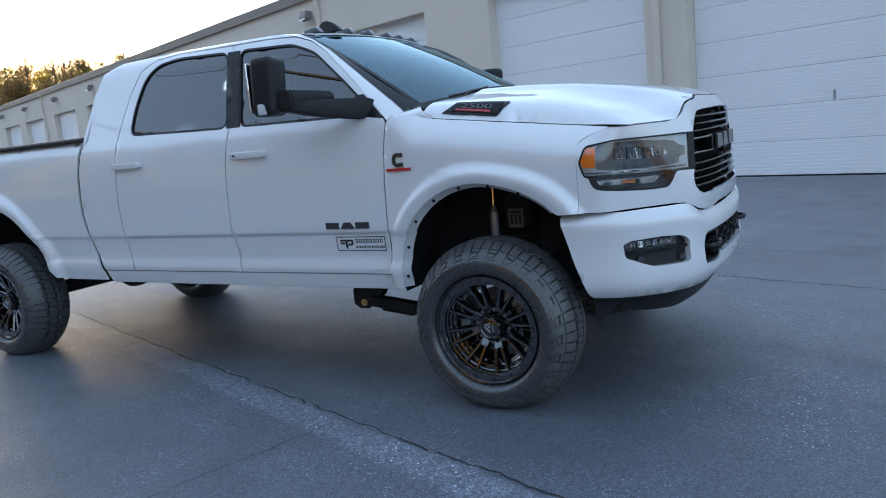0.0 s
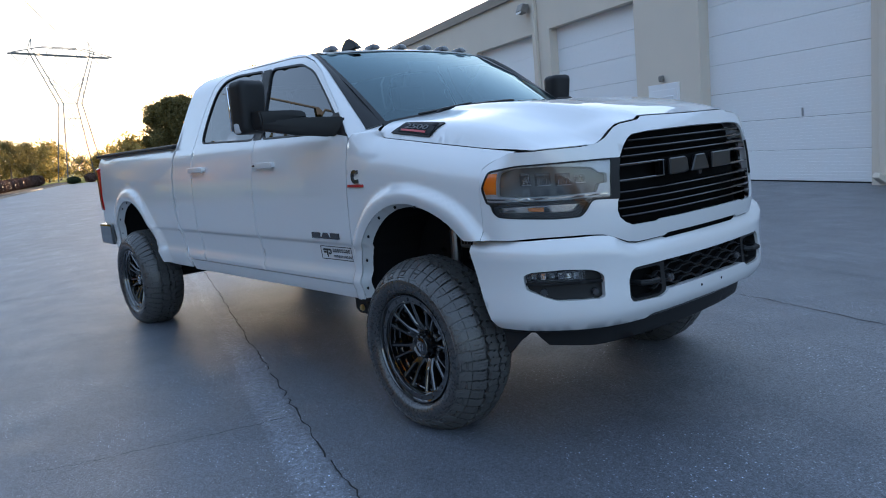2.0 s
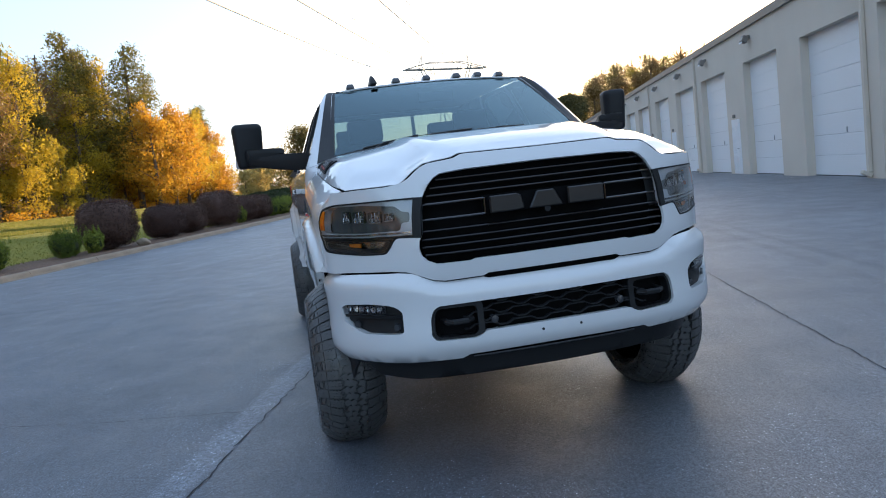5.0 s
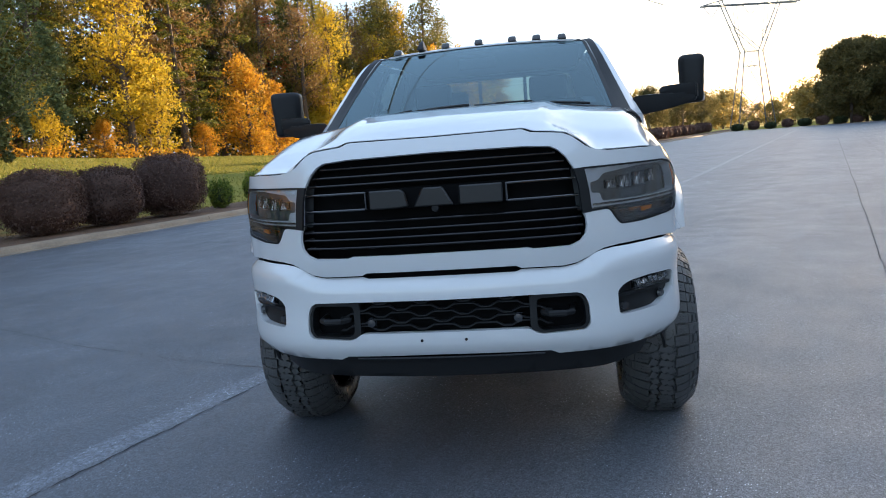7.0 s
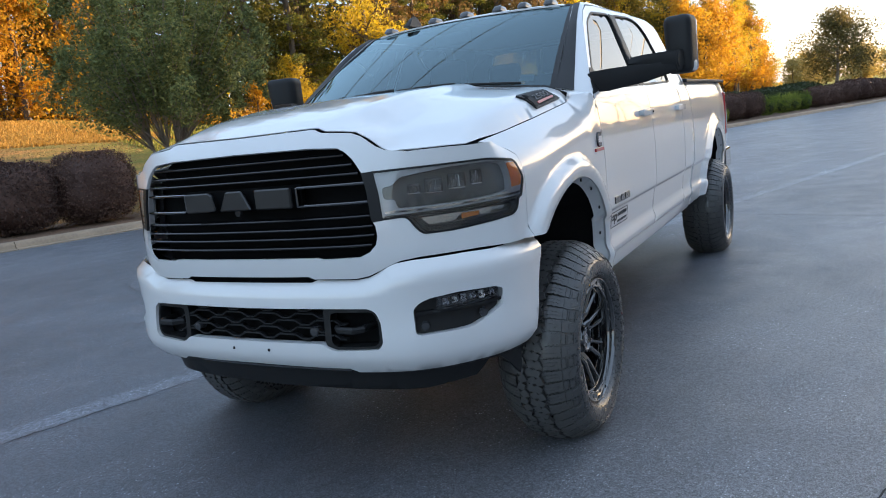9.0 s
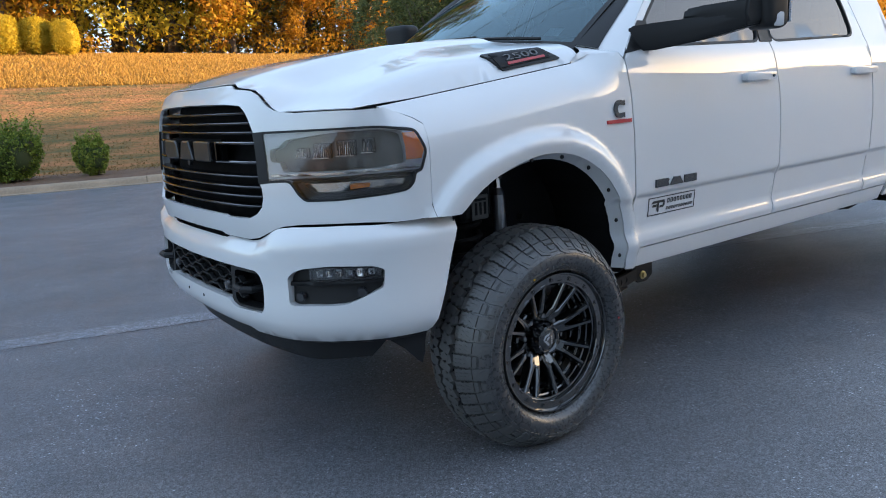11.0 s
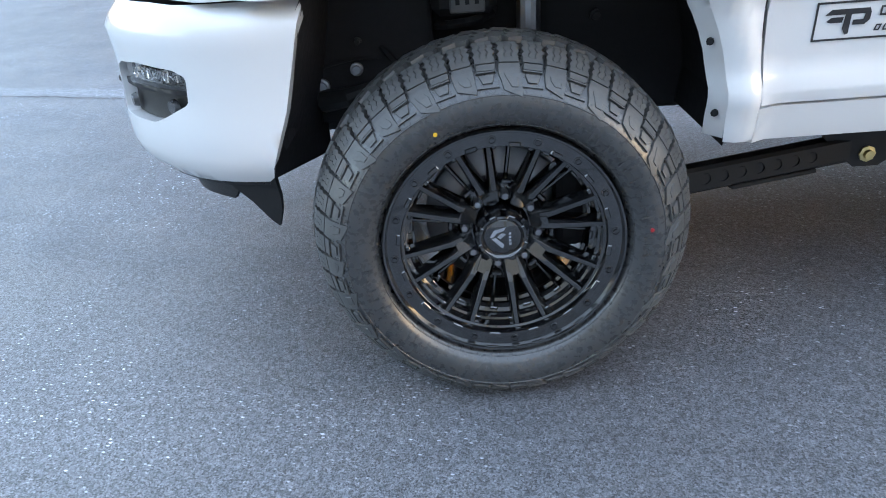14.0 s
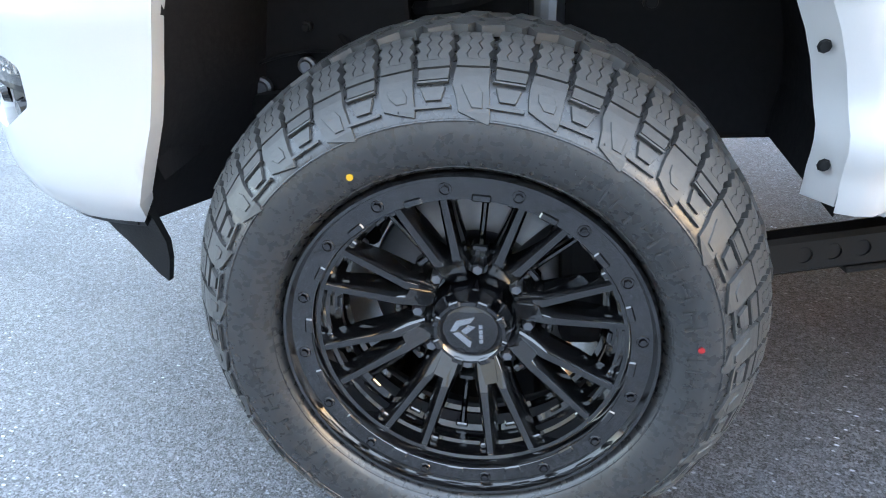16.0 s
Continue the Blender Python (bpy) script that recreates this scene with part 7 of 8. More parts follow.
for side in (-1, 1):
    part("shock", tube(bmesh.new(), [(-0.112, side * 0.60, 1.08), (-0.110, side * 0.61, 0.93)], 0.016, 14), CHROME, chassis, "bright shock absorber")
    part("shock_body", tube(bmesh.new(), [(-0.110, side * 0.61, 0.955), (-0.110, side * 0.61, 0.93), (-0.110, side * 0.61, 0.925), (-0.10, side * 0.63, 0.50)], [0.018, 0.027, 0.030, 0.030], 14), STEEL, chassis, "silver shock absorber body")
    bm = bmesh.new()
    pts = [(0.05 + 0.075 * math.cos(a * 0.55), side * 0.56 + 0.075 * math.sin(a * 0.55), 0.52 + 0.45 * a / 90) for a in range(0, 91)]
    tube(bm, pts, 0.012, 6)
    part("coil_spring", bm, MATT, chassis)
    part("spring_tower", boxed((0.16, 0.14, 0.22), pose(0.05, side * 0.60, 0.95), 0.02), MATT, chassis)
    plate = part("tower_plate", boxed((0.085, 0.006, 0.10), pose(0.043, side * 0.675, 0.898), 0.004), PLATE, chassis, "grey plate with a dark cut-out mark")
    part("mark", boxed((0.056, 0.004, 0.010), pose(0.043, side * 0.679, 0.929)), MATT, plate)
    for dx in (-0.023, 0.0, 0.023):
        part("mark", boxed((0.010, 0.004, 0.05), pose(0.043 + dx, side * 0.679, 0.893)), MATT, plate)
    arm = bmesh.new()
    a, b = Vector((-0.40, side * 0.735, 0.392)), Vector((-1.00, side * 0.625, 0.428))
    mid, dv = (a + b) / 2, (b - a)
    rot = pose(0, 0, 0, 0, 0, math.degrees(math.atan2(dv.y, dv.x)))
    rot = rot @ pose(0, 0, 0, 0, -math.degrees(math.atan2(dv.z, math.hypot(dv.x, dv.y))), 0)
    box(arm, (dv.length, 0.05, 0.070), Matrix.Translation(mid) @ rot, 0.008)
    box(arm, (0.24, 0.056, 0.012), Matrix.Translation(a.lerp(b, 0.55) - Vector((0, 0, 0.038))) @ rot, 0.003)
    ra = part("radius_arm", arm, BLACK, chassis, "black drilled suspension arm")
    for k in range(7):
        p = a.lerp(b, 0.235 + 0.081 * k) + Vector((0, side * 0.0255, 0.002))
        part("hole", turned(bmesh.new(), [(0, -0.004), (0.0125, -0.004), (0.0145, 0.0015), (0.0165, 0)], Matrix.Translation(p) @ pose(0, 0, 0, -90 * side, 0, 0), 14), MATT, ra)
    bm = bmesh.new()
    slab(bm, [(-0.845, 0.492), (-1.06, 0.492), (-1.06, 0.405), (-1.02, 0.378), (-0.955, 0.378), (-0.895, 0.43)], 0.012, pose(0, side * 0.655 + 0.006, 0, 90, 0, 0))
    slab(bm, [(-0.845, 0.560), (-1.06, 0.560), (-1.06, 0.40), (-0.955, 0.40), (-0.895, 0.45)], 0.012, pose(0, side * 0.555 + 0.006, 0, 90, 0, 0))
    box(bm, (0.20, 0.10, 0.012), pose(-0.955, side * 0.605, 0.498))
    bmesh.ops.recalc_face_normals(bm, faces=bm.faces[:])
    part("arm_bracket", bm, BLACK, chassis)
    part("bracket_bolt", turned(bmesh.new(), [(0, 0.018), (0.012, 0.018), (0.013, 0.008), (0.022, 0.006), (0.022, 0)], Matrix.Translation((-0.985, side * 0.661, 0.414)) @ pose(0, 0, 0, -90 * side, 0, 0), 8), BRASS, chassis, "yellow zinc-plated bolt")
    part("brake_line", tube(bmesh.new(), [(0.30, side * 0.55, 0.80), (0.22, side * 0.62, 0.72), (0.12, side * 0.64, 0.62)], 0.008, 6), MATT, chassis)

# cabin
cabin = part("dashboard", boxed((0.45, 1.50, 0.22), pose(-0.52, 0, 1.42), 0.06, 3), TRIM, truck)
part("cabin_floor", boxed((2.2, 1.7, 0.06), pose(-1.75, 0, 0.78)), TRIM, cabin)
part("headliner", boxed((1.6, 1.30, 0.03), pose(-2.0, 0, 1.985)), TRIM, cabin)
for x in (-1.55, -2.55):
    for y in (-0.42, 0.42):
        seat = part("seat", boxed((0.50, 0.52, 0.16), pose(x + 0.22, y, 1.02), 0.05, 2), TRIM, cabin)
        part("seat_back", boxed((0.14, 0.50, 0.58), pose(x - 0.06, y, 1.36, 0, -10, 0), 0.05, 3), TRIM, seat)
        part("headrest", boxed((0.10, 0.27, 0.18), pose(x - 0.14, y, 1.74, 0, -8, 0), 0.04, 3), TRIM, seat)
bm = bmesh.new()
bmesh.ops.create_cube(bm, size=0.001)
bm.clear()
turned(bm, [(0.185 + 0.014 * math.cos(a), 0.014 * math.sin(a)) for a in (math.tau * k / 8 for k in range(8))], pose(-0.86, 0.42, 1.40, 0, -65, 0), 32, True)
part("steering_wheel", bm, TRIM, cabin, smooth=60)


# wheels
HUB_Z = 0.404
SIDE_R = [0.270, 0.276, 0.288, 0.303, 0.322, 0.345, 0.360]   # smooth part of the sidewall: radius, across
SIDE_A = [0.022, 0.041, 0.057, 0.0665, 0.0715, 0.0680, 0.0600]
# top of the blocks from the sidewall ring over the shoulder to the middle of the tread
CROWN = [(0.348, 0.0700), (0.361, 0.0630), (0.376, 0.0500), (0.390, 0.0340), (0.403, 0.0150), (0.414, -0.0020), (0.4235, -0.0180), (0.4295, -0.0340), (0.4330, -0.0620), (0.4345, -0.1050)]
CROWN_U = np.r_[0, np.cumsum([math.hypot(b[0] - a[0], b[1] - a[1]) for a, b in zip(CROWN, CROWN[1:])])]


def crown(u, sink=0.0):
    """(radius, across) at u metres from the sidewall ring along the block tops, sunk by that depth."""
    def at(v):
        return np.array([np.interp(v, CROWN_U, [p[k] for p in CROWN]) for k in (0, 1)]) + (min(v, 0.0) * np.array([0.9, -0.4]))
    t = at(u + 0.004) - at(max(u - 0.004, -0.004))
    t /= max(np.linalg.norm(t), 1e-9)
    r, a = at(u) - sink * np.array([-t[1], t[0]])
    return float(r), float(a)


def carcass(u):
    return crown(u, lerp_in(u, [0, 0.02, 0.07, 0.10, 0.14], [0.0035, 0.004, 0.0058, 0.012, 0.014]))


MID = -0.105   # the tyre's middle plane
SECTORS = 13
SLOT = math.tau / SECTORS / 4


def round_wheel(a, r, h, flip=False):
    return Vector((r * math.cos(a), r * math.sin(a), 2 * MID - h if flip else h))


def settle(bm):
    """The tyre under its load: flat on the ground, the walls bulging above it."""
    for v in bm.verts:
        k = smooth(-0.27, -0.40, v.co.y)
        v.co.z += 0.008 * k * (1 if v.co.z > MID else -1)
        v.co.y = max(v.co.y, -(HUB_Z - 0.002))


def raised(bm, rows, sink, flip=False, lift=0.0, edge=0.0008):
    """A block on the tyre: rows of (u, from angle, to angle) along it, walls sinking to the carcass."""
    top, low = [], []
    for u, a0, a1 in rows:
        r, h = crown(u, -lift)
        rl, hl = crown(u, sink)
        e = edge / r
        top.append([bm.verts.new(round_wheel(a, r, h, flip)) for a in (a0 + e, a1 - e)])
        low.append([bm.verts.new(round_wheel(a, rl, hl, flip)) for a in (a0 - e * 0.4, a1 + e * 0.4)])

    def face(*v):
        bm.faces.new(v[::-1] if flip else v)
    for i in range(len(rows) - 1):
        (a, b), (c, d) = top[i], top[i + 1]
        (p, q), (x, y) = low[i], low[i + 1]
        face(a, c, d, b)
        face(p, x, c, a)
        face(b, d, y, q)
    face(low[0][0], top[0][0], top[0][1], low[0][1])
    face(top[-1][0], low[-1][0], low[-1][1], top[-1][1])


def wheel_parts():
    out = []
    lift = pose(0, 0, 0)
    bm = bmesh.new()
    side_rows = list(zip(SIDE_R, SIDE_A))[:-1]
    shoulder = [carcass(u) for u in (0.008, 0.02, 0.035, 0.05, 0.065, 0.08, 0.095, 0.11, 0.13, 0.155, float(CROWN_U[-1]))]
    prof = side_rows + shoulder + [(r, 2 * MID - a) for r, a in reversed(side_rows + shoulder[:-1])]
    turned(bm, prof, lift, 104)
    bmesh.ops.recalc_face_normals(bm, faces=bm.faces[:])
    for r, w in ((0.3475, 0.0014), (0.2835, 0.0010)):
        h = lerp_in(r, SIDE_R, SIDE_A)
        turned(bm, [(r - w * 1.4, h - 0.001), (r - w * 0.6, h + 0.0020), (r + w * 0.6, h + 0.0020), (r + w * 1.4, h - 0.001)], lift, 104)
    settle(bm)
    out.append(("tyre", bm, RUBBER, "black all-terrain tyre", 35))
    # shoulder lugs: a long one, a plain field, a shorter one, a plain field, thirteen times round
    lugs, bm = bmesh.new(), bmesh.new()
    for k in range(SECTORS * 4):
        kind, a = k % 4, k * SLOT
        for flip in (False, True):
            b = a + (0.5 * SLOT if flip else 0.0)

            def at(q):
                return b + q * SLOT
            if kind in (0, 2):
                far = 0.0 if kind == 0 else 0.010
                lean = 0.20 if kind == 0 else 0.08
                rows = [(far - 0.003, at(0.08 - lean), at(0.16 - lean)), (far + 0.004, at(0.05 - lean * 0.9), at(0.62 - lean)), (far + 0.011, at(0.04 - lean * 0.7), at(0.96 - lean * 0.9)), (0.032, at(0.04 - lean * 0.4), at(0.98 - lean * 0.5)), (0.047, at(0.02), at(0.98)), (0.060, at(0.03), at(0.97)), (0.073, at(0.04), at(0.94))]
                raised(lugs, rows, 0.0045, flip)
                inner = [(far + 0.016, at(0.26 - lean * 0.7), at(0.56 - lean * 0.7)), (0.036, at(0.22 - lean * 0.3), at(0.72 - lean * 0.3)), (0.046, at(0.30), at(0.74))]
                raised(lugs, inner, 0.001, flip, 0.0012)
            else:
                raised(lugs, [(0.0165, at(-0.02), at(1.02)), (0.020, at(-0.02), at(1.02))], 0.004, flip, 0.0006)
                raised(lugs, [(0.027, at(0.26), at(0.70)), (0.036, at(0.20), at(0.78)), (0.0455, at(0.16), at(0.84))], 0.0045, flip, -0.0006)
                raised(lugs, [(0.052, at(0.08), at(0.94)), (0.0545, at(0.08), at(0.94))], 0.005, flip, 0.0004)
                raised(lugs, [(0.0575, at(0.10), at(0.90)), (0.064, at(0.08), at(0.90)), (0.0735, at(0.08), at(0.90))], 0.005, flip, -0.0010)
            # tread edge block in three siped ribs with wavy sides
            us = [0.088, 0.096, 0.105, 0.114, 0.123, 0.132, 0.141 + 0.008 * (kind % 2)]
            wave = [0.0, 0.05, -0.04, 0.06, -0.03, 0.05, 0.02]
            cuts = (0.085, 0.36, 0.64, 0.915)
            raised(bm, [(0.0765, at(0.07), at(0.93)), (0.082, at(0.075), at(0.925)), (0.0905, at(0.085), at(0.915))], 0.0115, flip)
            raised(bm, [(u, at(0.09 + w), at(0.91 + w)) for u, w in zip(us, wave)], 0.0140, flip, -0.0030)
            for c0, c1 in zip(cuts, cuts[1:]):
                raised(bm, [(u, at(c0 + w + 0.007), at(c1 + w - 0.007)) for u, w in zip(us, wave)], 0.0125, flip, 0.0, 0.0003)
    # middle of the tread: interlocking blocks
    for k in range(SECTORS * 3):
        step = math.tau / (SECTORS * 3)
        for row, (h, sk, ph) in enumerate(((-0.070, 24, 0.2), (-0.105, -22, 0.62), (-0.140, 24, 0.05))):
            for e, dw in ((0.0, 0.0), (0.5, 0.008 if row % 2 else -0.008)):
                m = pose(0, 0, 0, 0, 0, math.degrees((k + ph + e) * step)) @ Matrix.Translation((0.4290, 0, h + dw)) @ pose(0, 0, 0, sk if e == 0 else -sk, 0, 0)
                made = bmesh.ops.create_cube(bm, size=1, matrix=m @ Matrix.Diagonal((0.0140, step * 0.430 * 0.45, 0.031, 1)))
    settle(bm)
    settle(lugs)
    out.append(("sidewall_relief", lugs, TREAD, "dusty sidewall lugs", "stuff"))
    out.append(("tread", bm, TREAD, "dusty black tread blocks", "stuff"))
    # raised lettering as plain outlined blocks
    for a0, cnt, da in ((57, 9, -8.6), (187, 5, 9.2)):
        for k in range(cnt):
            bm = bmesh.new()
            w, tall, r = (0.031 if k % 3 else 0.038), 0.030, 0.3135
            if cnt == 5:
                w, tall = 0.030, 0.026
            m = pose(0, 0, 0, 0, 0, a0 + da * k) @ Matrix.Translation((r, 0, lerp_in(r, SIDE_R, SIDE_A)))
            bars_ = [((0, -w * 0.42, 0), (tall, 0.0026, 0.0050)), ((tall * 0.47, 0, 0), (0.0026, w * 0.85, 0.0050)), ((tall * 0.24, w * 0.10, 0), (0.0018, w * 0.55, 0.0040))]
            bars_ += [((0, w * 0.42, 0), (tall * (0.9 if k % 2 else 0.4), 0.0022, 0.0044)), ((-tall * 0.05 * (k % 3), 0, 0), (0.0018, w * 0.6, 0.0040))]
            for where, size in bars_:
                bmesh.ops.create_cube(bm, size=1, matrix=m @ Matrix.Translation(where) @ Matrix.Diagonal((*size, 1)))
            out.append(("sidewall_mark", bm, RUBBER, "", None))
    bm = bmesh.new()
    for a0, cnt, r in ((112, 24, 0.2925), (72, 16, 0.2925), (160, 10, 0.2925)):
        for k in range(cnt):
            m = pose(0, 0, 0, 0, 0, a0 + 1.25 * k) @ Matrix.Translation((r, 0, lerp_in(r, SIDE_R, SIDE_A))) @ pose(0, 0, 0, 0, -25, 0)
            bmesh.ops.create_cube(bm, size=1, matrix=m @ Matrix.Diagonal((0.0050 + 0.002 * (k % 3), 0.0022, 0.0016, 1)))
    rr = random.Random(9)
    for _ in range(46):   # moulding hairs
        r, a = rr.uniform(0.292, 0.334), rr.uniform(0, 360)
        m = pose(0, 0, 0, 0, 0, a) @ Matrix.Translation((r, 0, lerp_in(r, SIDE_R, SIDE_A) + 0.0022))
        bmesh.ops.create_cube(bm, size=1, matrix=m @ Matrix.Diagonal((0.0008, 0.0008, 0.006, 1)))
    for k in range(SECTORS * 4):
        if rr.random() < 0.6:
            r, h = crown(rr.choice((0.016, 0.012, 0.07)))
            m = pose(0, 0, 0, 0, 0, math.degrees((k + rr.random()) * SLOT)) @ Matrix.Translation((r + 0.001, 0, h + 0.003))
            bmesh.ops.create_cube(bm, size=1, matrix=m @ Matrix.Diagonal((0.0008, 0.0008, 0.007, 1)))
    out.append(("sidewall_print", bm, RUBBER, "tiny raised sidewall print", "stuff"))
    # rim: stepped barrel, flat bolted ring, bevelled outer lip
    bm = bmesh.new()
    turned(bm, [(0.213, -0.26), (0.212, -0.13), (0.2125, -0.100), (0.205, -0.097), (0.205, -0.086), (0.2125, -0.082), (0.213, -0.056), (0.207, -0.053), (0.207, -0.044), (0.2165, -0.040), (0.2175, -0.016), (0.2225, -0.013), (0.2235, 0.012), (0.2285, 0.014), (0.2295, 0.030), (0.2315, 0.0335), (0.2600, 0.0345), (0.2620, 0.0415), (0.2645, 0.0475), (0.2685, 0.0485), (0.2720, 0.0435), (0.2735, 0.0340), (0.2720, 0.018), (0.268, -0.01), (0.262, -0.26)], lift, 112)
    bmesh.ops.recalc_face_normals(bm, faces=bm.faces[:])
    for k in range(16):
        a = 22.5 * k + 15.2
        box(bm, (0.011, 0.026, 0.006), pose(0, 0, 0, 0, 0, a) @ Matrix.Translation((0.2345, 0, 0.0330)), 0.002)
        box(bm, (0.010, 0.017, 0.014), pose(0, 0, 0, 0, 0, a - 11.2) @ Matrix.Translation((0.2175, 0, -0.010)), 0.002)
        box(bm, (0.008, 0.020, 0.012), pose(0, 0, 0, 0, 0, a) @ Matrix.Translation((0.2085, 0, -0.046)), 0.002)
    out.append(("rim", bm, WHEELBLACK, "black multi-spoke alloy rim", 35))
    for k in range(16):
        m = pose(0, 0, 0, 0, 0, 22.5 * k + 4) @ Matrix.Translation((0.2465, 0, 0.0345))
        bm = turned(bmesh.new(), [(0, 0.0035), (0.0052, 0.0035), (0.0062, -0.001)], m, 6)
        turned(bm, [(0.0070, -0.001), (0.0076, 0.0016), (0.0090, 0.0016), (0.0096, -0.001)], m, 16)
        out.append(("rim_bolt", bm, GLOSS, "", None))
    # eight forked spokes, bevelled, climbing from the hub to the ring
    for k in range(8):
        bm = bmesh.new()
        for e in (-1, 1):
            p0, p1 = Vector((0.074, e * 0.0085, 0)), Vector((0.2265 * math.cos(radians(8.6)), e * 0.2265 * math.sin(radians(8.6)), 0))
            knee = Vector((0.118, e * 0.0155, 0))
            rows = []
            for q, z, dz, w in ((0, -0.040, 0.030, 0.0125), (0.5, -0.029, 0.04, 0.0125), (1.0, -0.0165, 0.045, 0.0100), (1.04, -0.0155, 0.045, 0.0092), (1.5, -0.003, 0.042, 0.0082), (2.0, 0.0105, 0.030, 0.0074)):
                p = p0.lerp(knee, q) if q <= 1 else knee.lerp(p1, q - 1)
                t = (knee - p0) if q < 1 else (p1 - knee)
                t.normalize()
                nn = Vector((-t.y, t.x, 0))
                rows.append([bm.verts.new(p + nn * f * w + Vector((0, 0, z + c))) for f, c in ((-1.55, -dz), (-1.22, -0.0095), (-1.12, -0.0072), (-0.60, -0.0006), (0.0, 0.0), (0.60, -0.0006), (1.12, -0.0072), (1.22, -0.0095), (1.55, -dz))])
            for a, b in zip(rows, rows[1:]):
                for i in range(8):
                    bm.faces.new((a[i], a[i + 1], b[i + 1], b[i]))
            bm.faces.new(rows[0])
            bm.faces.new(rows[-1][::-1])
        lower = [bm.verts.new(p) for p in ((0.068, -0.015, -0.075), (0.068, 0.015, -0.075), (0.112, 0.013, -0.065), (0.112, -0.013, -0.065))]
        upper = [bm.verts.new(p) for p in ((0.068, -0.013, -0.0425), (0.068, 0.013, -0.0425), (0.108, 0.010, -0.0203), (0.108, -0.010, -0.0203))]
        bm.faces.new(lower[::-1])
        bm.faces.new(upper)
        for i in range(4):
            bm.faces.new((lower[i], lower[(i + 1) % 4], upper[(i + 1) % 4], upper[i]))
        bmesh.ops.recalc_face_normals(bm, faces=bm.faces[:])
        bmesh.ops.transform(bm, matrix=pose(0, 0, 0, 0, 0, 15 + 45 * k), verts=bm.verts)
        out.append(("spoke", bm, WHEELBLACK, "", 24))
    bm = bmesh.new()   # hub pad with a bridge over each nut
    turned(bm, [(0.110, -0.13), (0.112, -0.082), (0.106, -0.072), (0.066, -0.070), (0.064, -0.074), (0.0, -0.074)], lift, 48)
    bmesh.ops.recalc_face_normals(bm, faces=bm.faces[:])
    for k in range(8):
        box(bm, (0.012, 0.026, 0.022), pose(0, 0, 0, 0, 0, 37.5 + 45 * k) @ Matrix.Translation((0.118, 0, -0.062)), 0.003)
        box(bm, (0.10, 0.010, 0.016), pose(0, 0, 0, 0, 0, 37.5 + 45 * k) @ Matrix.Translation((0.165, 0, -0.085)), 0.003)
    out.append(("hub", bm, WHEELBLACK, "black hub face", 35))
    bm = bmesh.new()
    turned(bm, [(0.064, -0.074), (0.0625, -0.030), (0.060, -0.018), (0.0565, -0.013), (0.0560, -0.006), (0.0535, -0.002), (0.0490, -0.001), (0.0450, -0.005), (0.0430, -0.0085), (0.0400, -0.0065), (0.0, -0.0065)], lift, 56)
    bmesh.ops.recalc_face_normals(bm, faces=bm.faces[:])
    out.append(("hub_cap", bm, GLOSS, "gloss black centre cap", 35))
    for k in range(8):
        m = pose(0, 0, 0, 0, 0, 45 * k + 22.5) @ Matrix.Translation((0.0525, 0, -0.0035))
        bm = box(bmesh.new(), (0.011, 0.018, 0.009), m, 0.002)
        turned(bm, [(0, 0.0062), (0.003, 0.0062), (0.0035, 0.004)], m, 6)
        out.append(("cap_lug", bm, GLOSS, "", None))
    # an angular two-bladed mark, its top turned up when the wheel stands as it does in front
    bm = bmesh.new()
    m = pose(0, 0, -0.0068)
    slab(bm, [(-0.030, 0.002), (-0.020, 0.019), (0.008, 0.026), (0.002, 0.017), (-0.014, 0.012), (-0.021, 0.002)], 0.003, m)
    slab(bm, [(-0.026, -0.001), (-0.016, 0.001), (0.002, -0.016), (0.000, -0.026), (-0.004, -0.024)], 0.003, m)
    slab(bm, [(-0.013, 0.003), (-0.003, 0.012), (0.008, 0.009), (-0.006, -0.003)], 0.003, m)
    out.append(("cap_mark", bm, CHROME, "bright mark on the cap", None))
    bm = bmesh.new()
    for k in range(4):
        box(bm, (0.0055, 0.0062, 0.002), m @ Matrix.Translation((0.0165, -0.016 + 0.0085 * k, 0.001)))
    out.append(("cap_bars", bm, CHROME, "small bright bars on the cap", "stuff"))
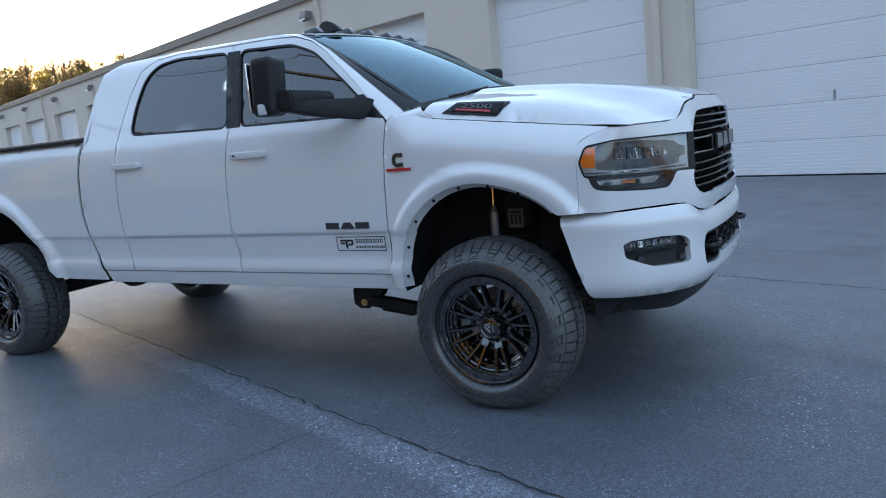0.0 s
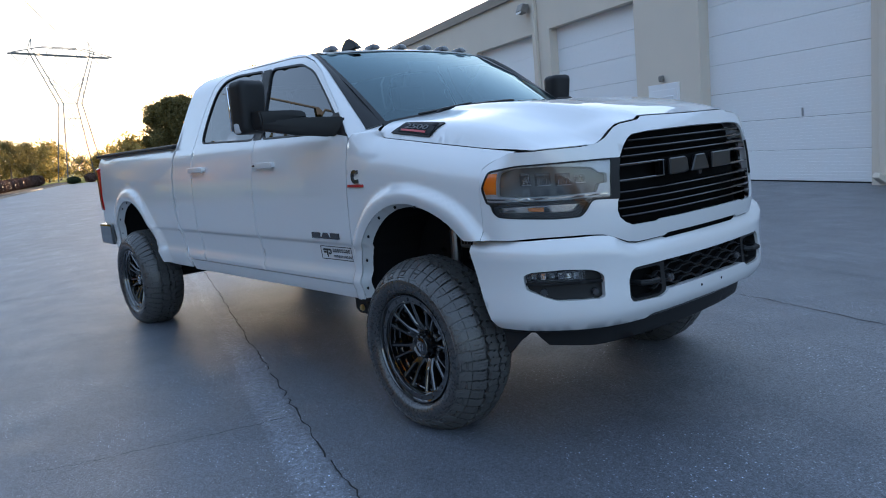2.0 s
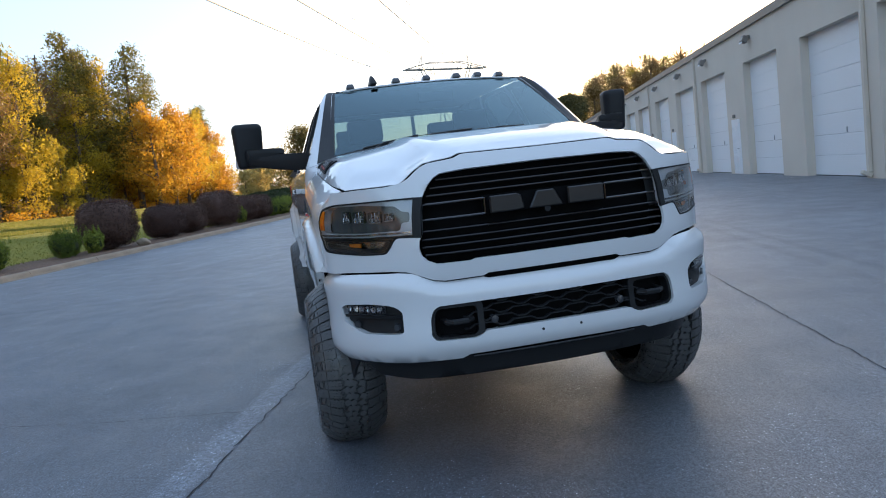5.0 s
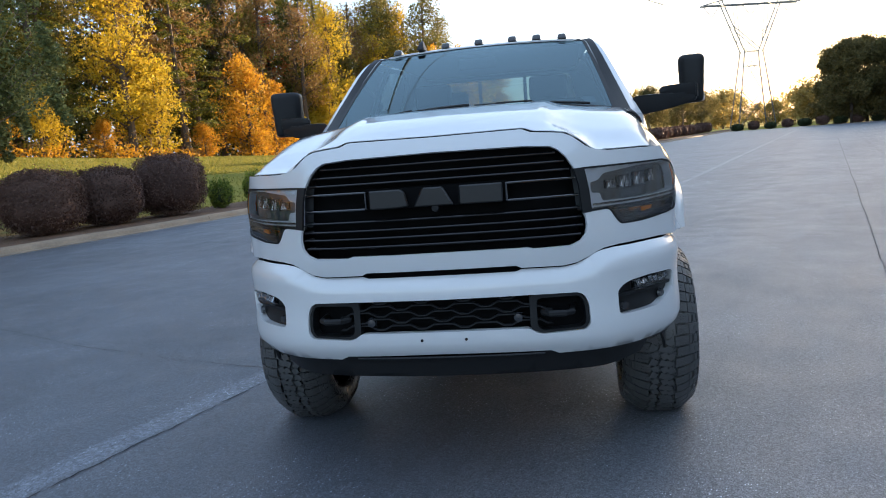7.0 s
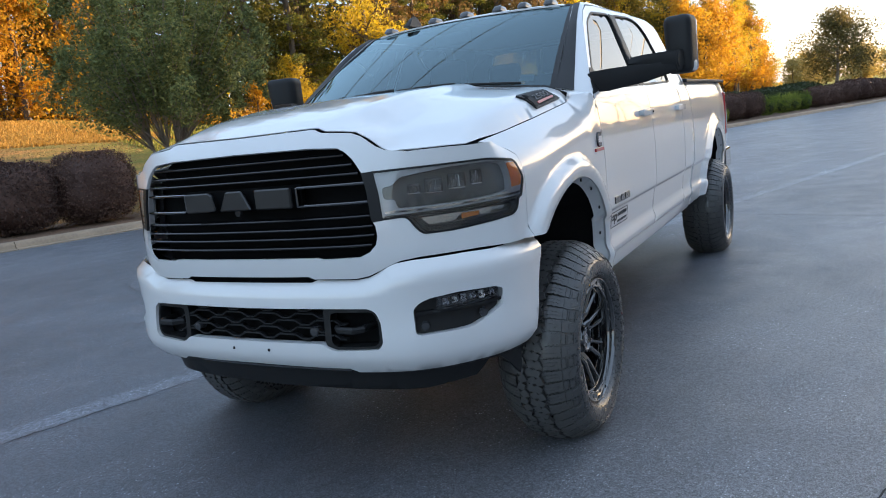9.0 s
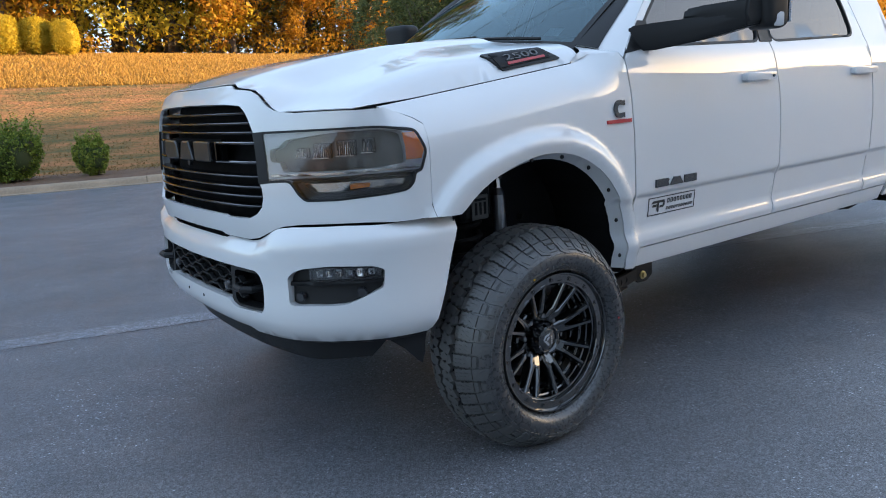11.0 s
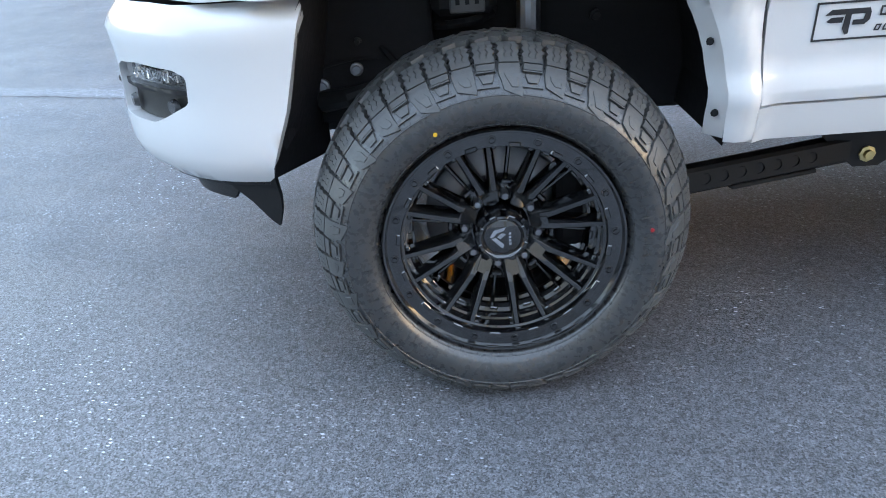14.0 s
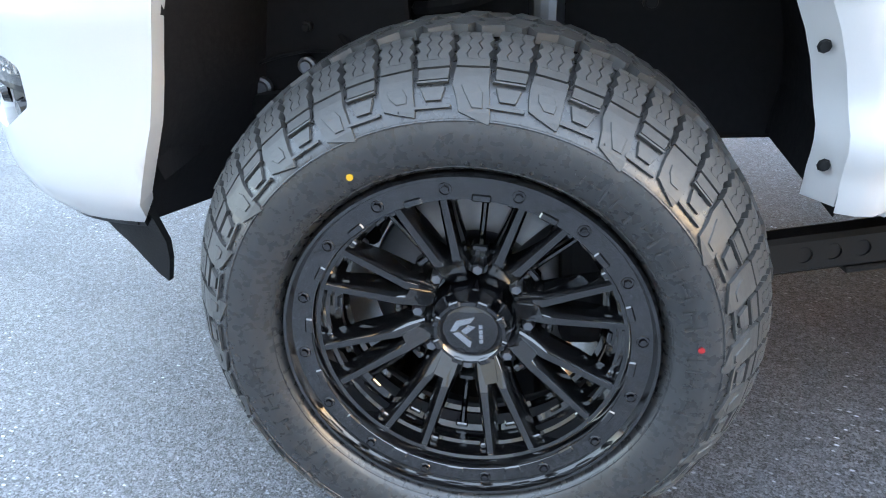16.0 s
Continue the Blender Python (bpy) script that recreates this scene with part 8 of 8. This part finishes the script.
    for k in range(8):
        m = pose(0, 0, 0, 0, 0, 37.5 + 45 * k) @ Matrix.Translation((0.0855, 0, -0.072))
        bm = turned(bmesh.new(), [(0, 0.030), (0.0075, 0.030), (0.0100, 0.026), (0.0105, 0.0), (0.0105, -0.002)], m, 6)
        out.append(("lug_nut", bm, STEEL, "dark steel lug nut", None))
    bm = bmesh.new()
    turned(bm, [(0.0, -0.135), (0.172, -0.135), (0.177, -0.140), (0.177, -0.165), (0.0, -0.165)], lift, 48)
    out.append(("brake_disc", bm, STEEL, "grey steel brake disc", 35))
    bm = boxed((0.07, 0.20, 0.08), pose(0.165, 0.02, -0.135), 0.02, 2)
    out.append(("brake_caliper", bm, MATT, "", None))
    return out


# local z of a wheel points outwards; its local x is turned up
built = None
for x in (0.0, -4.077):
    for side in (1, -1):
        m = pose(x, side * 1.006, HUB_Z) @ (Matrix(((-1, 0, 0, 0), (0, 0, 1, 0), (0, 1, 0, 0), (0, 0, 0, 1))) if side > 0 else Matrix(((1, 0, 0, 0), (0, 0, -1, 0), (0, 1, 0, 0), (0, 0, 0, 1))))
        w = new("wheel")
        w.empty_display_size = 0.1
        w.parent = truck
        w.matrix_basis = m
        w["label"] = "gloss black alloy wheel with an all-terrain tyre"
        if built is None:
            built = []
            for name, bm, mat, lab, sm in wheel_parts():
                o = part(name, bm, mat, w, lab, smooth=None if sm == "stuff" else sm)
                built.append(tagged(o, kind="stuff") if sm == "stuff" else o)
        else:
            for o in built:
                tagged(link(o.name.split(".")[0], o.data, None, w, o.get("label", "")), kind=o.get("kind", ""))
# paint dots on the front tyre
for r, deg, mat, lab in ((0.306, 64.4, YELLOW, "yellow paint dot"), (0.3175, 174.3, RED, "red paint dot")):
    y = 1.006 + lerp_in(r, SIDE_R, SIDE_A)
    at = (r * math.cos(radians(deg)), y, HUB_Z + r * math.sin(radians(deg)))
    part("paint_dot", turned(bmesh.new(), [(0, 0.0022), (0.0046, 0.0018), (0.0054, -0.006)], Matrix.Translation(at) @ pose(0, 0, 0, -90, 0, 0), 12), mat, truck, lab)
